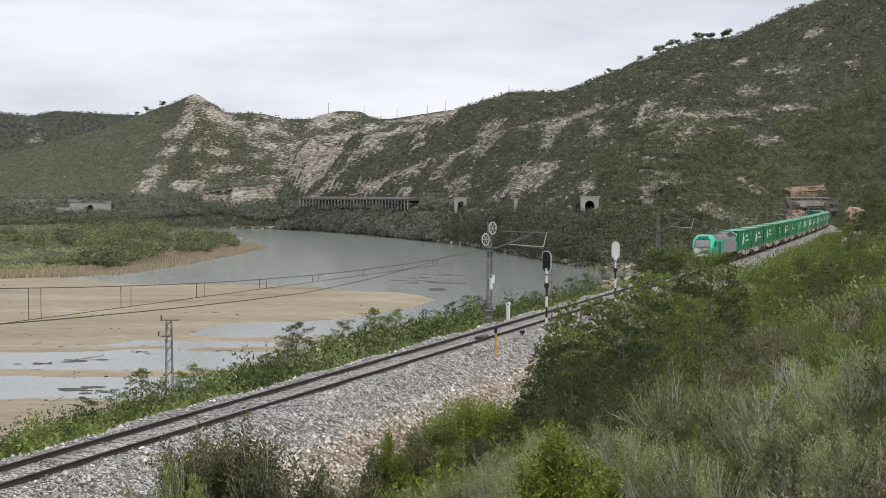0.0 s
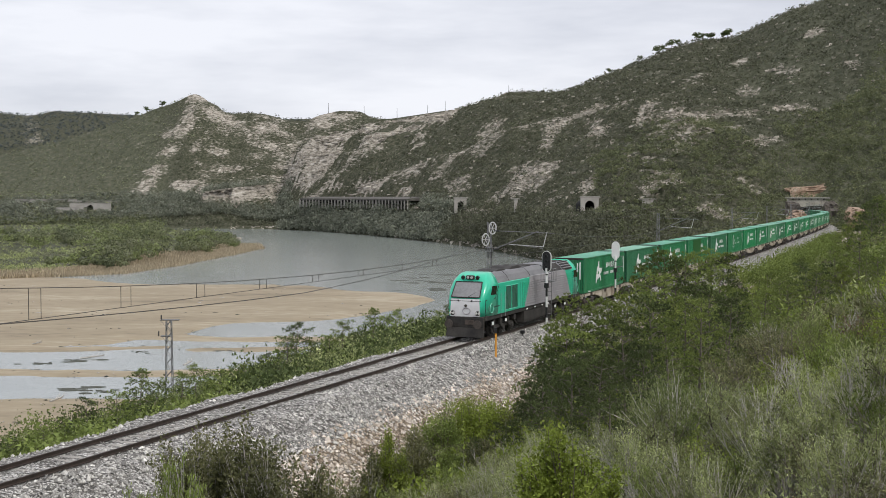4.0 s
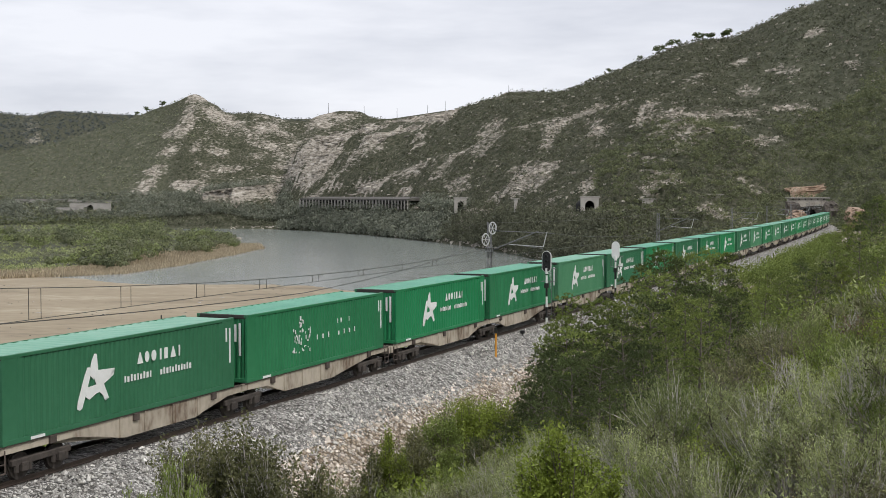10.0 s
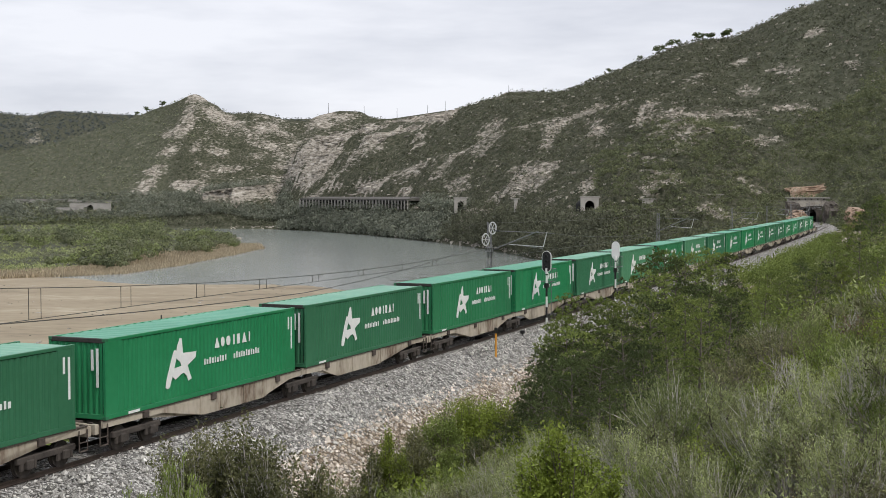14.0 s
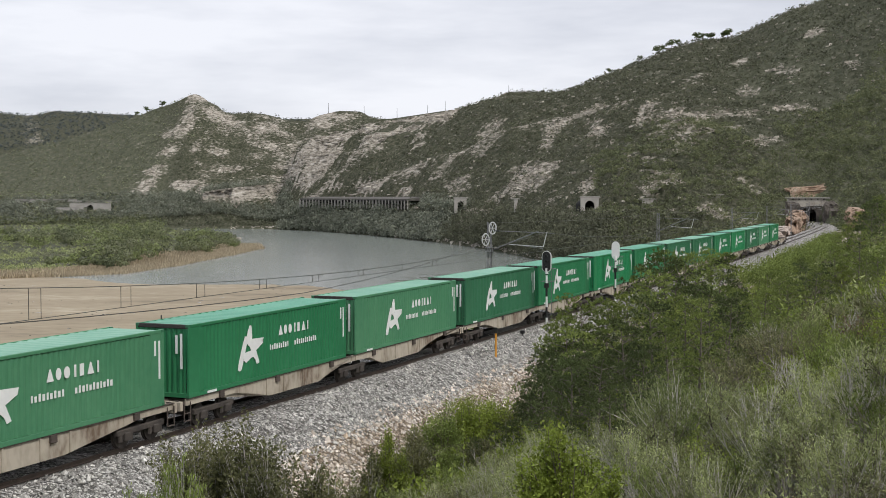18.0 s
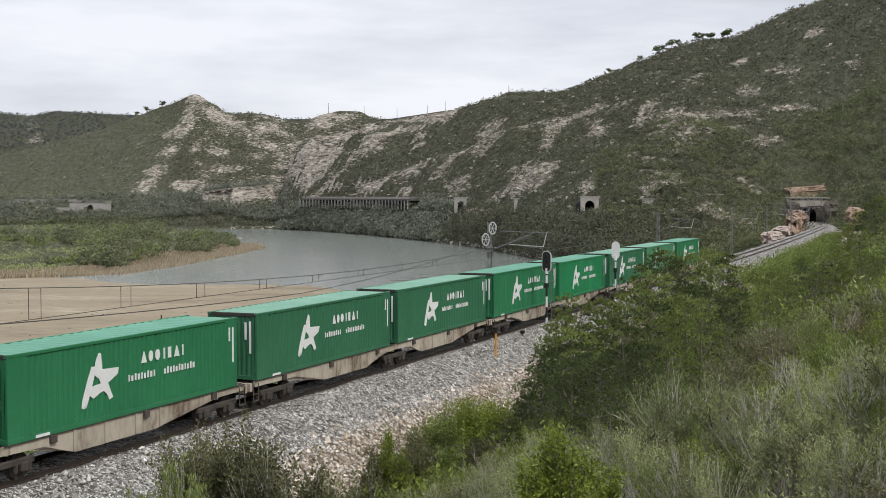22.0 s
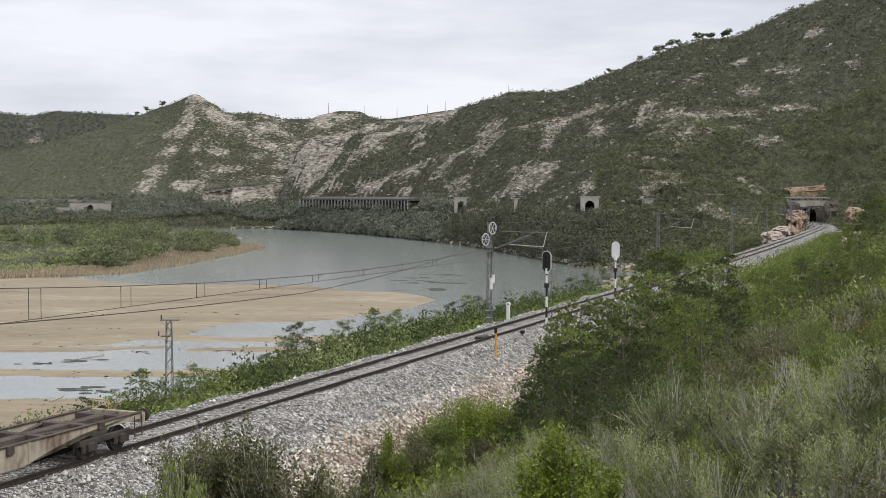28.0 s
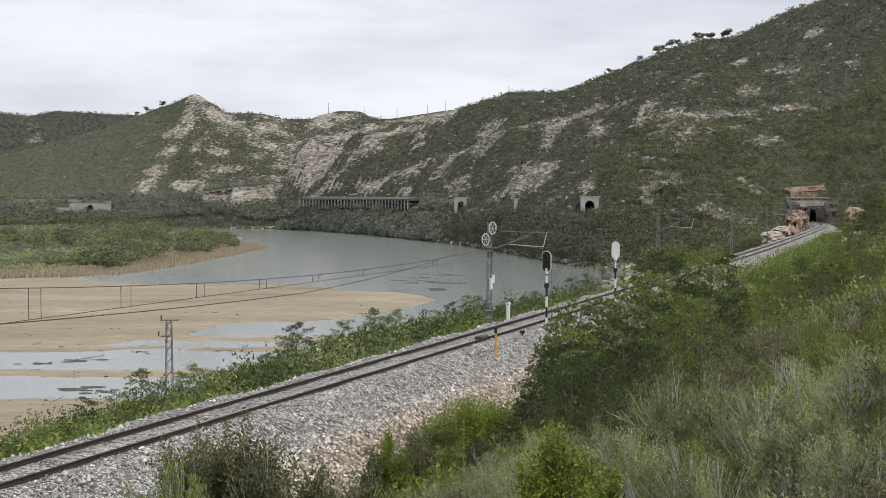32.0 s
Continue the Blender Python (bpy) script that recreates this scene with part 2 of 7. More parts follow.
# ---- building helpers ----
def mesh_from(name, verts, faces, mats, slots=None, smooth=False):
    """A mesh from arrays of vertices and of triangles or quads."""
    verts, faces = np.asarray(verts, np.float32), np.asarray(faces, np.int32)
    me = bpy.data.meshes.new(name)
    k = faces.shape[1]
    me.vertices.add(len(verts))
    me.vertices.foreach_set("co", verts.ravel())
    me.loops.add(faces.size)
    me.loops.foreach_set("vertex_index", faces.ravel())
    me.polygons.add(len(faces))
    me.polygons.foreach_set("loop_start", np.arange(0, faces.size, k, dtype=np.int32))
    for m in mats if isinstance(mats, (list, tuple)) else [mats]:
        me.materials.append(m)
    if slots is not None:
        me.polygons.foreach_set("material_index", np.asarray(slots, np.int32))
    me.polygons.foreach_set("use_smooth", np.full(len(faces), smooth))
    me.update(calc_edges=True)
    return me


def part(name, bm, mat, parent=None, label="", smooth=False):
    """Links a bmesh as one mesh object under a thing or a part."""
    me = bpy.data.meshes.new(name)
    bm.to_mesh(me)
    bm.free()
    me.materials.append(mat)
    if smooth:
        for p in me.polygons:
            p.use_smooth = True
    ob = new(name, me)
    ob.parent = parent
    return tagged(ob, label)


def piece(name, me, parent, m=None, label=""):
    ob = new(name, me)
    ob.parent = parent
    if m is not None:
        ob.matrix_basis = m
    return tagged(ob, label)


def thing(name, label, category, group="", kind=""):
    return tagged(new(name), label, category, group, kind)


def box(bm, x0, x1, y0, y1, z0, z1, bevel=0.0):
    r = bmesh.ops.create_cube(bm, size=1.0, matrix=Matrix.Translation(((x0 + x1) / 2, (y0 + y1) / 2, (z0 + z1) / 2)) @ Matrix.Diagonal((x1 - x0, y1 - y0, z1 - z0, 1)))
    if bevel:
        edges = list({e for v in r["verts"] for e in v.link_edges})
        bmesh.ops.bevel(bm, geom=edges, offset=bevel, segments=1, affect="EDGES", profile=0.7)


def rod(bm, a, b, r0, r1=None, n=6):
    """A tapered round bar from a to b."""
    a, b = Vector(a), Vector(b)
    r1 = r0 if r1 is None else r1
    q = (b - a).to_track_quat("Z", "Y").to_matrix()
    rings = []
    for c, r in ((a, r0), (b, r1)):
        rings.append([bm.verts.new(c + q @ Vector((r * math.cos(2 * math.pi * i / n), r * math.sin(2 * math.pi * i / n), 0))) for i in range(n)])
    for i in range(n):
        j = (i + 1) % n
        bm.faces.new((rings[0][i], rings[0][j], rings[1][j], rings[1][i]))
    bm.faces.new(rings[0][::-1])
    bm.faces.new(rings[1])


def prism(bm, outline, y0, y1, axis="y"):
    """An outline in x, z drawn out along y (axis y) or an outline in y, z drawn out along x."""
    def at(p, d):
        return (p[0], d, p[1]) if axis == "y" else (d, p[0], p[1]) if axis == "x" else (p[0], p[1], d)
    a = [bm.verts.new(at(p, y0)) for p in outline]
    b = [bm.verts.new(at(p, y1)) for p in outline]
    k = len(outline)
    bm.faces.new(a)
    bm.faces.new(b[::-1])
    for i in range(k):
        bm.faces.new((a[i], b[i], b[(i + 1) % k], a[(i + 1) % k]))


def loft(bm, sections):
    """Rings of equal length joined into a skin, closed at both ends."""
    rings = [[bm.verts.new(v) for v in r] for r in sections]
    k = len(rings[0])
    for a, b in zip(rings[:-1], rings[1:]):
        for i in range(k):
            bm.faces.new((a[i], a[(i + 1) % k], b[(i + 1) % k], b[i]))
    bm.faces.new(rings[0][::-1])
    bm.faces.new(rings[-1])


# ---- the line of the track in plan ----
TRACK_S = np.arange(-700.0, 900.0, 2.0)
HEADING = np.radians(np.where(TRACK_S < 390, 22.65 - 0.0075 * TRACK_S, np.maximum(19.7 - (TRACK_S - 390) * 0.155, 0.0)))
TX = np.concatenate([[0], np.cumsum(np.sin(HEADING)[:-1] * 2.0)])
TY = np.concatenate([[0], np.cumsum(np.cos(HEADING)[:-1] * 2.0)])
_i = int(np.argmin(abs(TRACK_S - 50)))
TX, TY = TX - TX[_i] - 7.57, TY - TY[_i] + 58.22
TUNNEL_S = 474.0
TUNNEL_Y = float(np.interp(TUNNEL_S, TRACK_S, TY))


def on_track(s, off=0.0, z=0.0):
    """A place s metres along the track and off metres to the camera's side of its middle."""
    x, y, h = (np.interp(s, TRACK_S, a) for a in (TX, TY, HEADING))
    return np.array([x + np.cos(h) * off, y - np.sin(h) * off, z + 0 * x])


def track_pose(s, off=0.0, z=0.0):
    x, y, z = on_track(s, off, z)
    return pose(x, y, z, 0, 0, 90 - math.degrees(float(np.interp(s, TRACK_S, HEADING))))


def lateral(x, y):
    """Distance from the track's middle, positive on the camera's side."""
    return (x - np.interp(y, TY, TX)) * np.cos(np.interp(y, TY, HEADING))


# ---- smooth noise on arrays ----
_rng = np.random.RandomState(7)
_GRID = _rng.rand(256, 256)


def vnoise(x, y):
    xi, yi = np.floor(x).astype(int), np.floor(y).astype(int)
    fx, fy = x - xi, y - yi
    fx, fy = fx * fx * (3 - 2 * fx), fy * fy * (3 - 2 * fy)
    g = lambda a, b: _GRID[(xi + a) & 255, (yi + b) & 255]
    return (g(0, 0) * (1 - fx) + g(1, 0) * fx) * (1 - fy) + (g(0, 1) * (1 - fx) + g(1, 1) * fx) * fy - 0.5


def fbm(x, y, octaves=4, ridged=False):
    total, amp = 0, 1.0
    for k in range(octaves):
        v = vnoise(x * 2 ** k + 17.3 * k, y * 2 ** k + 9.1 * k)
        total = total + amp * (0.25 - abs(v) if ridged else v)
        amp *= 0.5
    return total


# ---- the lie of the land ----
WATER_Z = -14.0
# bearing of a hill's foot and crest as columns, with distance and height
COL = lambda c: (np.asarray(c, float) - 784) / 2214.0


def contour(b, cols, values, width):
    """A value along the bearing, smoothed so that slopes show no creases."""
    g = np.linspace(-0.75, 0.75, 600)
    v = np.pad(np.interp(g, cols, values), width // 2, mode="edge")
    return np.interp(b, g, np.convolve(v, np.hanning(width + 2)[1:-1] / np.hanning(width + 2).sum(), "valid"))


def terrace(h, step, sharp):
    """Flat treads and steep risers, as in level-bedded rock."""
    f = h / step
    r = f - np.floor(f)
    return step * (np.floor(f) + np.clip((r - 0.5) * sharp + 0.5, 0, 1))


def layer(x, y, cols, foot_y, foot_z, crest_y, crest_z, power, fall):
    """A hillside that climbs from its foot to its crest and falls off slowly behind."""
    b = x / np.maximum(y, 1.0)
    c = COL(cols)
    fy, fz, cy, cz = (contour(b, c, v, w) for v, w in ((foot_y, 41), (foot_z, 41), (crest_y, 41), (crest_z, 3)))
    t = (y - fy) / (cy - fy)
    up = fz + (cz - fz) * np.sign(t) * np.abs(np.clip(t, -1, 1)) ** power
    return np.where(t < 1, up, cz - (y - cy) * fall)


def near_bank(o):
    return np.interp(o, [-400, -68, -60, -42, -32, -23, -15, -9, -5.5, -4.5, 4.5, 6.5, 9, 14, 20, 24, 28, 31, 60, 150, 600],
                     [-15.2, -15.0, -14.6, -13.6, -11.3, -7.6, -4.7, -2.9, -2.3, -1.6, -1.6, -3.0, -2.8, -1.2, 1.4, 3.1, 4.7, 7.0, 17, 45, 90])


def sky_z(dist, row):
    return [EYE_Z + (347 - r) / 2214.0 * d for d, r in zip(dist, row)]


M1_COLS = [500, 507, 518, 535, 600, 650, 700, 800, 905, 1000, 1060, 1130, 1200, 1240, 1290, 1330, 1400, 1450, 1568, 1900]
M1_CY = [960, 955, 950, 950, 950, 935, 920, 890, 870, 850, 840, 830, 820, 815, 810, 800, 780, 765, 720, 600]
M1_ROW = [345, 300, 275, 252, 235, 216, 214, 197, 163, 163, 138, 111, 82, 73, 71, 53, 18, 5, -48, -160]
M1_FY = [880, 870, 860, 850, 795, 745, 695, 600, 495, 410, 390, 380, 385, 388, 396, 406, 420, 422, 404, 380]
B_COLS = [-400, 0, 100, 200, 250, 300, 330, 343, 356, 380, 410, 450, 530, 575, 600, 640, 680, 760, 1000]
B_ROW = [300, 272, 252, 222, 204, 186, 172, 168, 171, 186, 203, 202, 213, 203, 198, 199, 213, 217, 240]
C_COLS = [-600, 0, 60, 100, 250, 400, 560, 690, 790, 1000, 2000]
C_ROW = [205, 199, 204, 197, 203, 209, 210, 211, 196, 190, 190]


SHELF_Z = 2.6


def shelf(col):
    """A place on the level shelf of the old road, by its bearing."""
    b = np.array([float(COL(col))])
    fy, cy = contour(b, COL(M1_COLS), M1_FY, 41), contour(b, COL(M1_COLS), M1_CY, 41)
    y = float((fy + 0.165 * (cy - fy))[0])
    return float(b[0]) * y, y


def bed(x, y):
    """The river bed: bars of mud between shallow channels."""
    wx = 12 * fbm(x / 40, y / 40, 4)
    wy = 9 * fbm(x / 40 + 50, y / 22, 4)
    u, v = x + wx, y + wy
    main = np.minimum(np.minimum((v - np.interp(u, [-80, -50, -40, -30, -10], [184, 192, 210, 226, 238])) / 5, (np.interp(u, [-150, -98, -84], [372, 356, 336]) - v) / 14), (np.interp(v, [224, 231, 245, 260, 281, 306, 326, 340], [-40, -20, -11, -4, -7, -17, -30, -60]) - u) / 4)
    strips = np.minimum((v - 157) / 3, (168 - v) / 3)
    strips = np.maximum(strips, (144 - v) / 4)
    strips = np.maximum(strips, np.minimum((v - 199) / 2, (208 - v) / 2) - 0.1)
    strips = np.maximum(strips, np.minimum((v - 186) / 2, (193 - v) / 2) - 0.1 + 1.2 * fbm(x / 14, y / 4, 2))
    m = np.clip(np.maximum(main, strips), -1, 1)
    return WATER_Z - 0.12 + 0.34 * m + 0.06 * fbm(x / 9, y / 5, 3)


def height(x, y):
    x, y = np.asarray(x, float), np.asarray(y, float)
    o = lateral(x, y)
    b = x / np.maximum(y, 1.0)
    d = np.hypot(x, y)
    rough = 2.2 * fbm(x / 28, y / 28, 5)
    near = near_bank(o + 3.5 * fbm(x / 30, y / 30, 3) * np.clip((abs(o) - 8) / 14, 0, 1)) + 0.55 * rough * np.clip((o - 6) / 10, 0, 1) + 0.4 * rough * np.clip((-o - 6) / 20, 0, 1)
    near = np.where(near < -13.3, np.maximum(near, bed(x, y)), near)
    near = np.where((o < -45) & (y > 60), np.maximum(bed(x, y), near), near)
    # the wooded island on the far side of the bars
    edge = COL(np.interp(y, [330, 345, 373, 418, 490, 553, 600, 700, 850, 900, 960], [-300, -40, 200, 300, 395, 452, 440, 420, 330, 280, 250])) * y
    isle = np.where(y > 330, WATER_Z - 0.6 + 3.2 * np.clip((edge + 5 * fbm(x / 30, y / 30) - x) / 45, -0.3, 1.0) + 1.0 * fbm(x / 50, y / 50), -20)
    z = np.maximum(near, isle)
    gully = 30 * fbm(x / 190 + 3, y / 190, 4, True) - 4
    m1 = layer(x, y, M1_COLS, M1_FY, [-15] * 20, M1_CY, sky_z(M1_CY, M1_ROW), 0.93, 0.02)
    k1 = np.clip((m1 + 10) / 30, 0, 1)
    fy, cy = contour(b, COL(M1_COLS), M1_FY, 41), contour(b, COL(M1_COLS), M1_CY, 41)
    rel = np.clip((y - fy) / (cy - fy), 0, 2)
    calm = np.clip(abs(rel - 1) * 7, 0.15, 1)
    ribs = 9 * fbm((x + 0.8 * y) / 70, (y - 0.8 * x) / 260, 4, True)
    m1 = m1 + (gully * 0.40 + rough * 1.5 + ribs) * k1 * calm
    warp = 11 * fbm(x / 80, y / 80, 4)
    m1 = m1 + k1 * calm * np.clip(0.02 + 0.7 * fbm(x / 60 + 5, y / 60, 2), 0, 0.26) * (terrace(m1 + warp, 9.0, 3.0) - m1 - warp)
    # bold layered cliffs on the nose of the hill
    nose = np.clip(1.6 - abs(b - COL(580)) / 0.042, 0, 1) * np.clip((m1 - 14) / 8, 0, 1) * np.clip((1.0 - rel) * 30, 0, 1)
    steep = m1 + 7 * fbm(x / 45 + 8, y / 45, 4)
    m1 = m1 + 0.5 * nose * (terrace(steep, 13.0, 2.6) - steep)
    # a level shelf along the slope carries the old road
    shelf_y = fy + 0.165 * (cy - fy)
    cut = np.clip(1.6 - abs(y - shelf_y) / 6, 0, 1) * np.clip((b - COL(515)) * 60, 0, 1) * np.clip((COL(1200) - b) * 60, 0, 1)
    m1 = m1 * (1 - cut) + cut * SHELF_Z
    hb = layer(x, y, B_COLS, [900] * 19, [-12] * 19, [1150] * 19, sky_z([1150] * 19, B_ROW), 1.15, 0.10)
    relb = (y - 900) / 250
    hb = hb + (gully * 0.3 + rough * 1.0 + 19 * fbm(x / 60 + 2, y / 330, 4, True) * np.clip((b + 0.30) * 12, 0.2, 1)) * np.clip((hb + 8) / 25, 0, 1) * np.clip(abs(relb - 1) * 6, 0.12, 1)
    hb = hb + 0.4 * np.clip((b + 0.215) * 25, 0, 1) * np.clip((hb + 5) / 20, 0, 1) * (terrace(hb + warp, 9.0, 3.0) - hb - warp)
    quarry = np.clip((b - COL(350)) * 220, 0, 1) * np.clip((COL(492) - b) * 220, 0, 1)
    hb = np.where(y > 932, np.maximum(hb, (8 + 13 * np.interp(b, COL([350, 400, 492]), [0.45, 0.7, 1.0])) * quarry - 3), hb)
    hc = layer(x, y, C_COLS, [1450] * 11, [0] * 11, [1900] * 11, sky_z([1900] * 11, C_ROW), 0.8, 0.0)
    hc = hc + gully * 0.5 * np.clip((1900 - y) / 300, 0, 1)
    z = np.where(y > 200, np.maximum(np.maximum(z, m1), np.maximum(hb, hc)), z)
    # cutting up to the tunnel mouth
    side = np.maximum(0, abs(o) - 4.6)
    z = np.where(y < TUNNEL_Y, np.minimum(z, np.where((y > 330) & (y < TUNNEL_Y), -1.6 + side * (3.2 + 6 * np.clip((y - 385) / 40, 0, 1)) + 0.6 * rough * np.clip(side, 0, 1), 1e4)), z)
    # above the mouth the road crosses on a ledge under a low orange cliff
    up = y - TUNNEL_Y
    cap = 6.0 + 0.1 * np.clip(up, 0, 15) + 3.0 * np.clip((up - 15.5) / 1.5, 0, 1) + 5.0 * np.clip((up - 18) / 3, 0, 1) + 0.9 * np.maximum(0, up - 20) + 0.8 * np.maximum(0, abs(o + 5) - 13) + 0.6 * rough
    z = np.where(y > 400, np.minimum(z, cap), z)
    z = np.where((up >= 0) & (y < 1100), np.maximum(z, 6.0 - np.maximum(0, abs(o) - 4.0) * 1.1), z)
    return z


# rock outcrops on the mountain: bearing and height as seen from the viewpoint, with half widths
OUTCROPS = [(865, 240, 20, 34), (938, 308, 42, 20), (815, 330, 22, 16), (1040, 328, 18, 12), (1150, 328, 26, 13), (1165, 285, 30, 7), (1215, 230, 50, 30), (1060, 228, 32, 18), (1140, 205, 20, 24), (1380, 126, 40, 9),
            (1410, 194, 40, 7), (1490, 115, 26, 6), (1318, 164, 26, 8), (975, 240, 14, 32), (1200, 324, 26, 6), (1435, 62, 14, 16), (1260, 205, 40, 12), (1350, 250, 30, 7)]


def on_outcrop(x, y, z):
    col, row = 784 + x / y * 2214, 347 - (z - EYE_Z) / y * 2214
    inside = np.zeros(np.shape(x), bool)
    for c, r, a, b in OUTCROPS:
        u, v = (col - c) + 0.5 * (row - r), row - r
        inside |= (u / a) ** 2 + (v / b) ** 2 + 1.6 * fbm(x / 9, y / 9 + z / 5, 3) < 1
    return inside & (y > 385) & (y < 930)


def along(col, row, pts, width):
    """One beside a line of ground, fading to none over its width."""
    best = np.full(np.shape(col), 1e9)
    for (a, b), (c, d) in zip(pts[:-1], pts[1:]):
        t = np.clip(((col - a) * (c - a) + (row - b) * (d - b)) / ((c - a) ** 2 + (d - b) ** 2), 0, 1)
        best = np.minimum(best, np.hypot(col - a - t * (c - a), row - b - t * (d - b)))
    return np.exp(-(best / width) ** 2)


SPURS = [([(343, 166), (334, 215), (308, 250), (285, 295), (245, 348)], 15, 0.85), ([(345, 168), (385, 205), (430, 240), (480, 262), (520, 272)], 20, 0.75), ([(400, 203), (412, 250), (385, 292)], 12, 0.6),
         ([(450, 203), (470, 240), (455, 290)], 12, 0.6), ([(560, 212), (600, 215), (640, 235)], 20, 0.75), ([(345, 180), (360, 235), (350, 280)], 9, 0.5), ([(220, 290), (262, 262)], 8, 0.3), ([(130, 232), (180, 250)], 7, 0.3), ([(50, 205), (66, 245)], 10, 0.7)]


def bare_mask(x, y, z):
    """How bare the rock lies: cliffs and crags, slanting bands between the scrub, spurs on the far hill."""
    yy = np.maximum(y, 1.0)
    col, row = 784 + x / yy * 2214, 347 - (z - EYE_Z) / yy * 2214
    ridge = np.where(y > 925, fbm(x / 60 + 2, y / 330, 4, True), fbm((x + 0.8 * y) / 70, (y - 0.8 * x) / 260, 4, True))
    patch = 0.75 * fbm((x + 0.8 * y) / 45 + 9, (y - 0.8 * x) / 70, 4) + 0.5 * fbm(x / 12, y / 12, 2) + 1.3 * (ridge - 0.24)
    gaps = fbm(x / 22, y / 22 + z / 9, 3)
    hill = (y > 385) & (y < 925) & (z > -8) & (col > 495)
    m = np.where(hill, np.clip((patch - 0.02) * 1.25, 0, 0.5) * np.clip(1.1 - np.clip(col - 1300, 0, 400) / 700, 0.5, 1), 0.0)
    strata = 0.85 * strata_mask(col, row, y, gaps)
    m = np.maximum(m, np.where(y < 975, strata, 0))
    m = np.maximum(m, 0.42 * on_outcrop(x, yy, z))
    far = np.where((y > 925) & (y < 1170), 0.2 * np.clip((col - 330) / 40, 0, 1) * (col < 700), 0.0)
    for pts, width, amount in SPURS:
        far = np.maximum(far, np.where(y > 925, 0.56 * amount * along(col + 14 * gaps, row + 10 * gaps, pts, width), 0))
    far = np.maximum(far, np.where(y > 925, 0.6 * (((col - 322) / 26) ** 2 + ((row - 327) / 9) ** 2 < 1 + gaps), 0))
    return np.maximum(m, far + 0.45 * np.where(y > 925, gaps + 0.5 * fbm(x / 9, y / 9, 2), 0) * (far > 0.05))


def strata_mask(col, row, y, gaps):
    cliff = (row > 234) & (row < 332) & (col > np.interp(row, [234, 290, 332], [556, 503, 508])) & (col < np.interp(row, [234, 275, 332], [625, 602, 556])) & (gaps > -0.22)
    upper = (row > 222) & (row < 264) & (col > 640) & (col < 750) & (gaps > 0.02)
    above = (row > 322) & (row < 346) & (col > 545) & (col < 728) & (gaps > -0.05)
    pit = (col > 348) & (col < 494) & (row > 318) & (row < 360) & (y > 925) & (y < 970)
    white = (col > 668) & (col < 806) & (y > 845) & (row < 216)
    return cliff | upper | above | pit | white


def grassy_mask(x, y, z):
    yy = np.maximum(y, 1.0)
    col = 784 + x / yy * 2214
    far = np.clip((330 - col) / 60 + 0.5 * fbm(x / 60, y / 60, 2), 0, 1) * ((y > 880) & (y < 1300)) * 0.8
    isle = ((y > 330) & (y <= 880) & (col < 470)) * 1.0
    right = np.clip((col - 1250) / 200 + fbm(x / 80, y / 80, 2), 0, 0.7) * (y > 380)
    return np.maximum(np.maximum(far, isle), right)


def build_ground():
    """One sheet from the hillside at the camera out to the far ridges, finer in the valley that is looked at."""
    inner = np.radians(np.arange(-21.5, 21.51, 0.21))
    outer = np.radians(np.concatenate([np.linspace(-180, -24.5, 54), np.linspace(24.5, 180, 54)]))
    ang = np.sort(np.concatenate([inner, outer]))
    rad = [0.0, 0.5, 1.5]
    while rad[-1] < 3600:
        r = rad[-1]
        rad.append(r * (1.0072 if 380 < r < 1200 else 1.022))
    rad = np.array(rad)
    A, R = np.meshgrid(ang, rad)
    X, Y = np.sin(A) * R, np.cos(A) * R
    Z = height(X, Y)
    nr, na = X.shape
    V = np.stack([X, Y, Z], -1).reshape(-1, 3)
    i = (np.arange(nr - 1)[:, None] * na + np.arange(na - 1)[None, :])
    F = np.stack([i, i + 1, i + na + 1, i + na], -1).reshape(-1, 4)
    mid = V[F].mean(1)
    # the tunnel mouth is left open
    hole = (abs(lateral(mid[:, 0], mid[:, 1])) < 3.4) & (mid[:, 1] > TUNNEL_Y - 4.5) & (mid[:, 1] < TUNNEL_Y + 2.2)
    flat = (mid[:, 2] < WATER_Z + 0.42) & (lateral(mid[:, 0], mid[:, 1]) < -40) & (mid[:, 1] > 60) & (mid[:, 1] < 420) & (mid[:, 0] < 60)
    keep = ~hole
    ob = new("ground", mesh_from("ground", V, F[keep], [M_GROUND, M_MUD], flat[keep].astype(int), True))
    for name, values in (("bare", bare_mask(X, Y, Z)), ("grassy", grassy_mask(X, Y, Z))):
        ob.data.attributes.new(name, "FLOAT", "POINT").data.foreach_set("value", np.ascontiguousarray(values, np.float32).ravel())
    tagged(ob, "scrub-covered limestone hillsides with bare pale ledges and mud bars", "ground", kind="structure")


build_ground()
water = new("water", mesh_from("water", [(-1500, 40, WATER_Z), (700, 40, WATER_Z), (700, 1300, WATER_Z), (-1500, 1300, WATER_Z)], [(0, 1, 2, 3)], M_WATER))
tagged(water, "calm grey-green river water", "water", kind="structure")
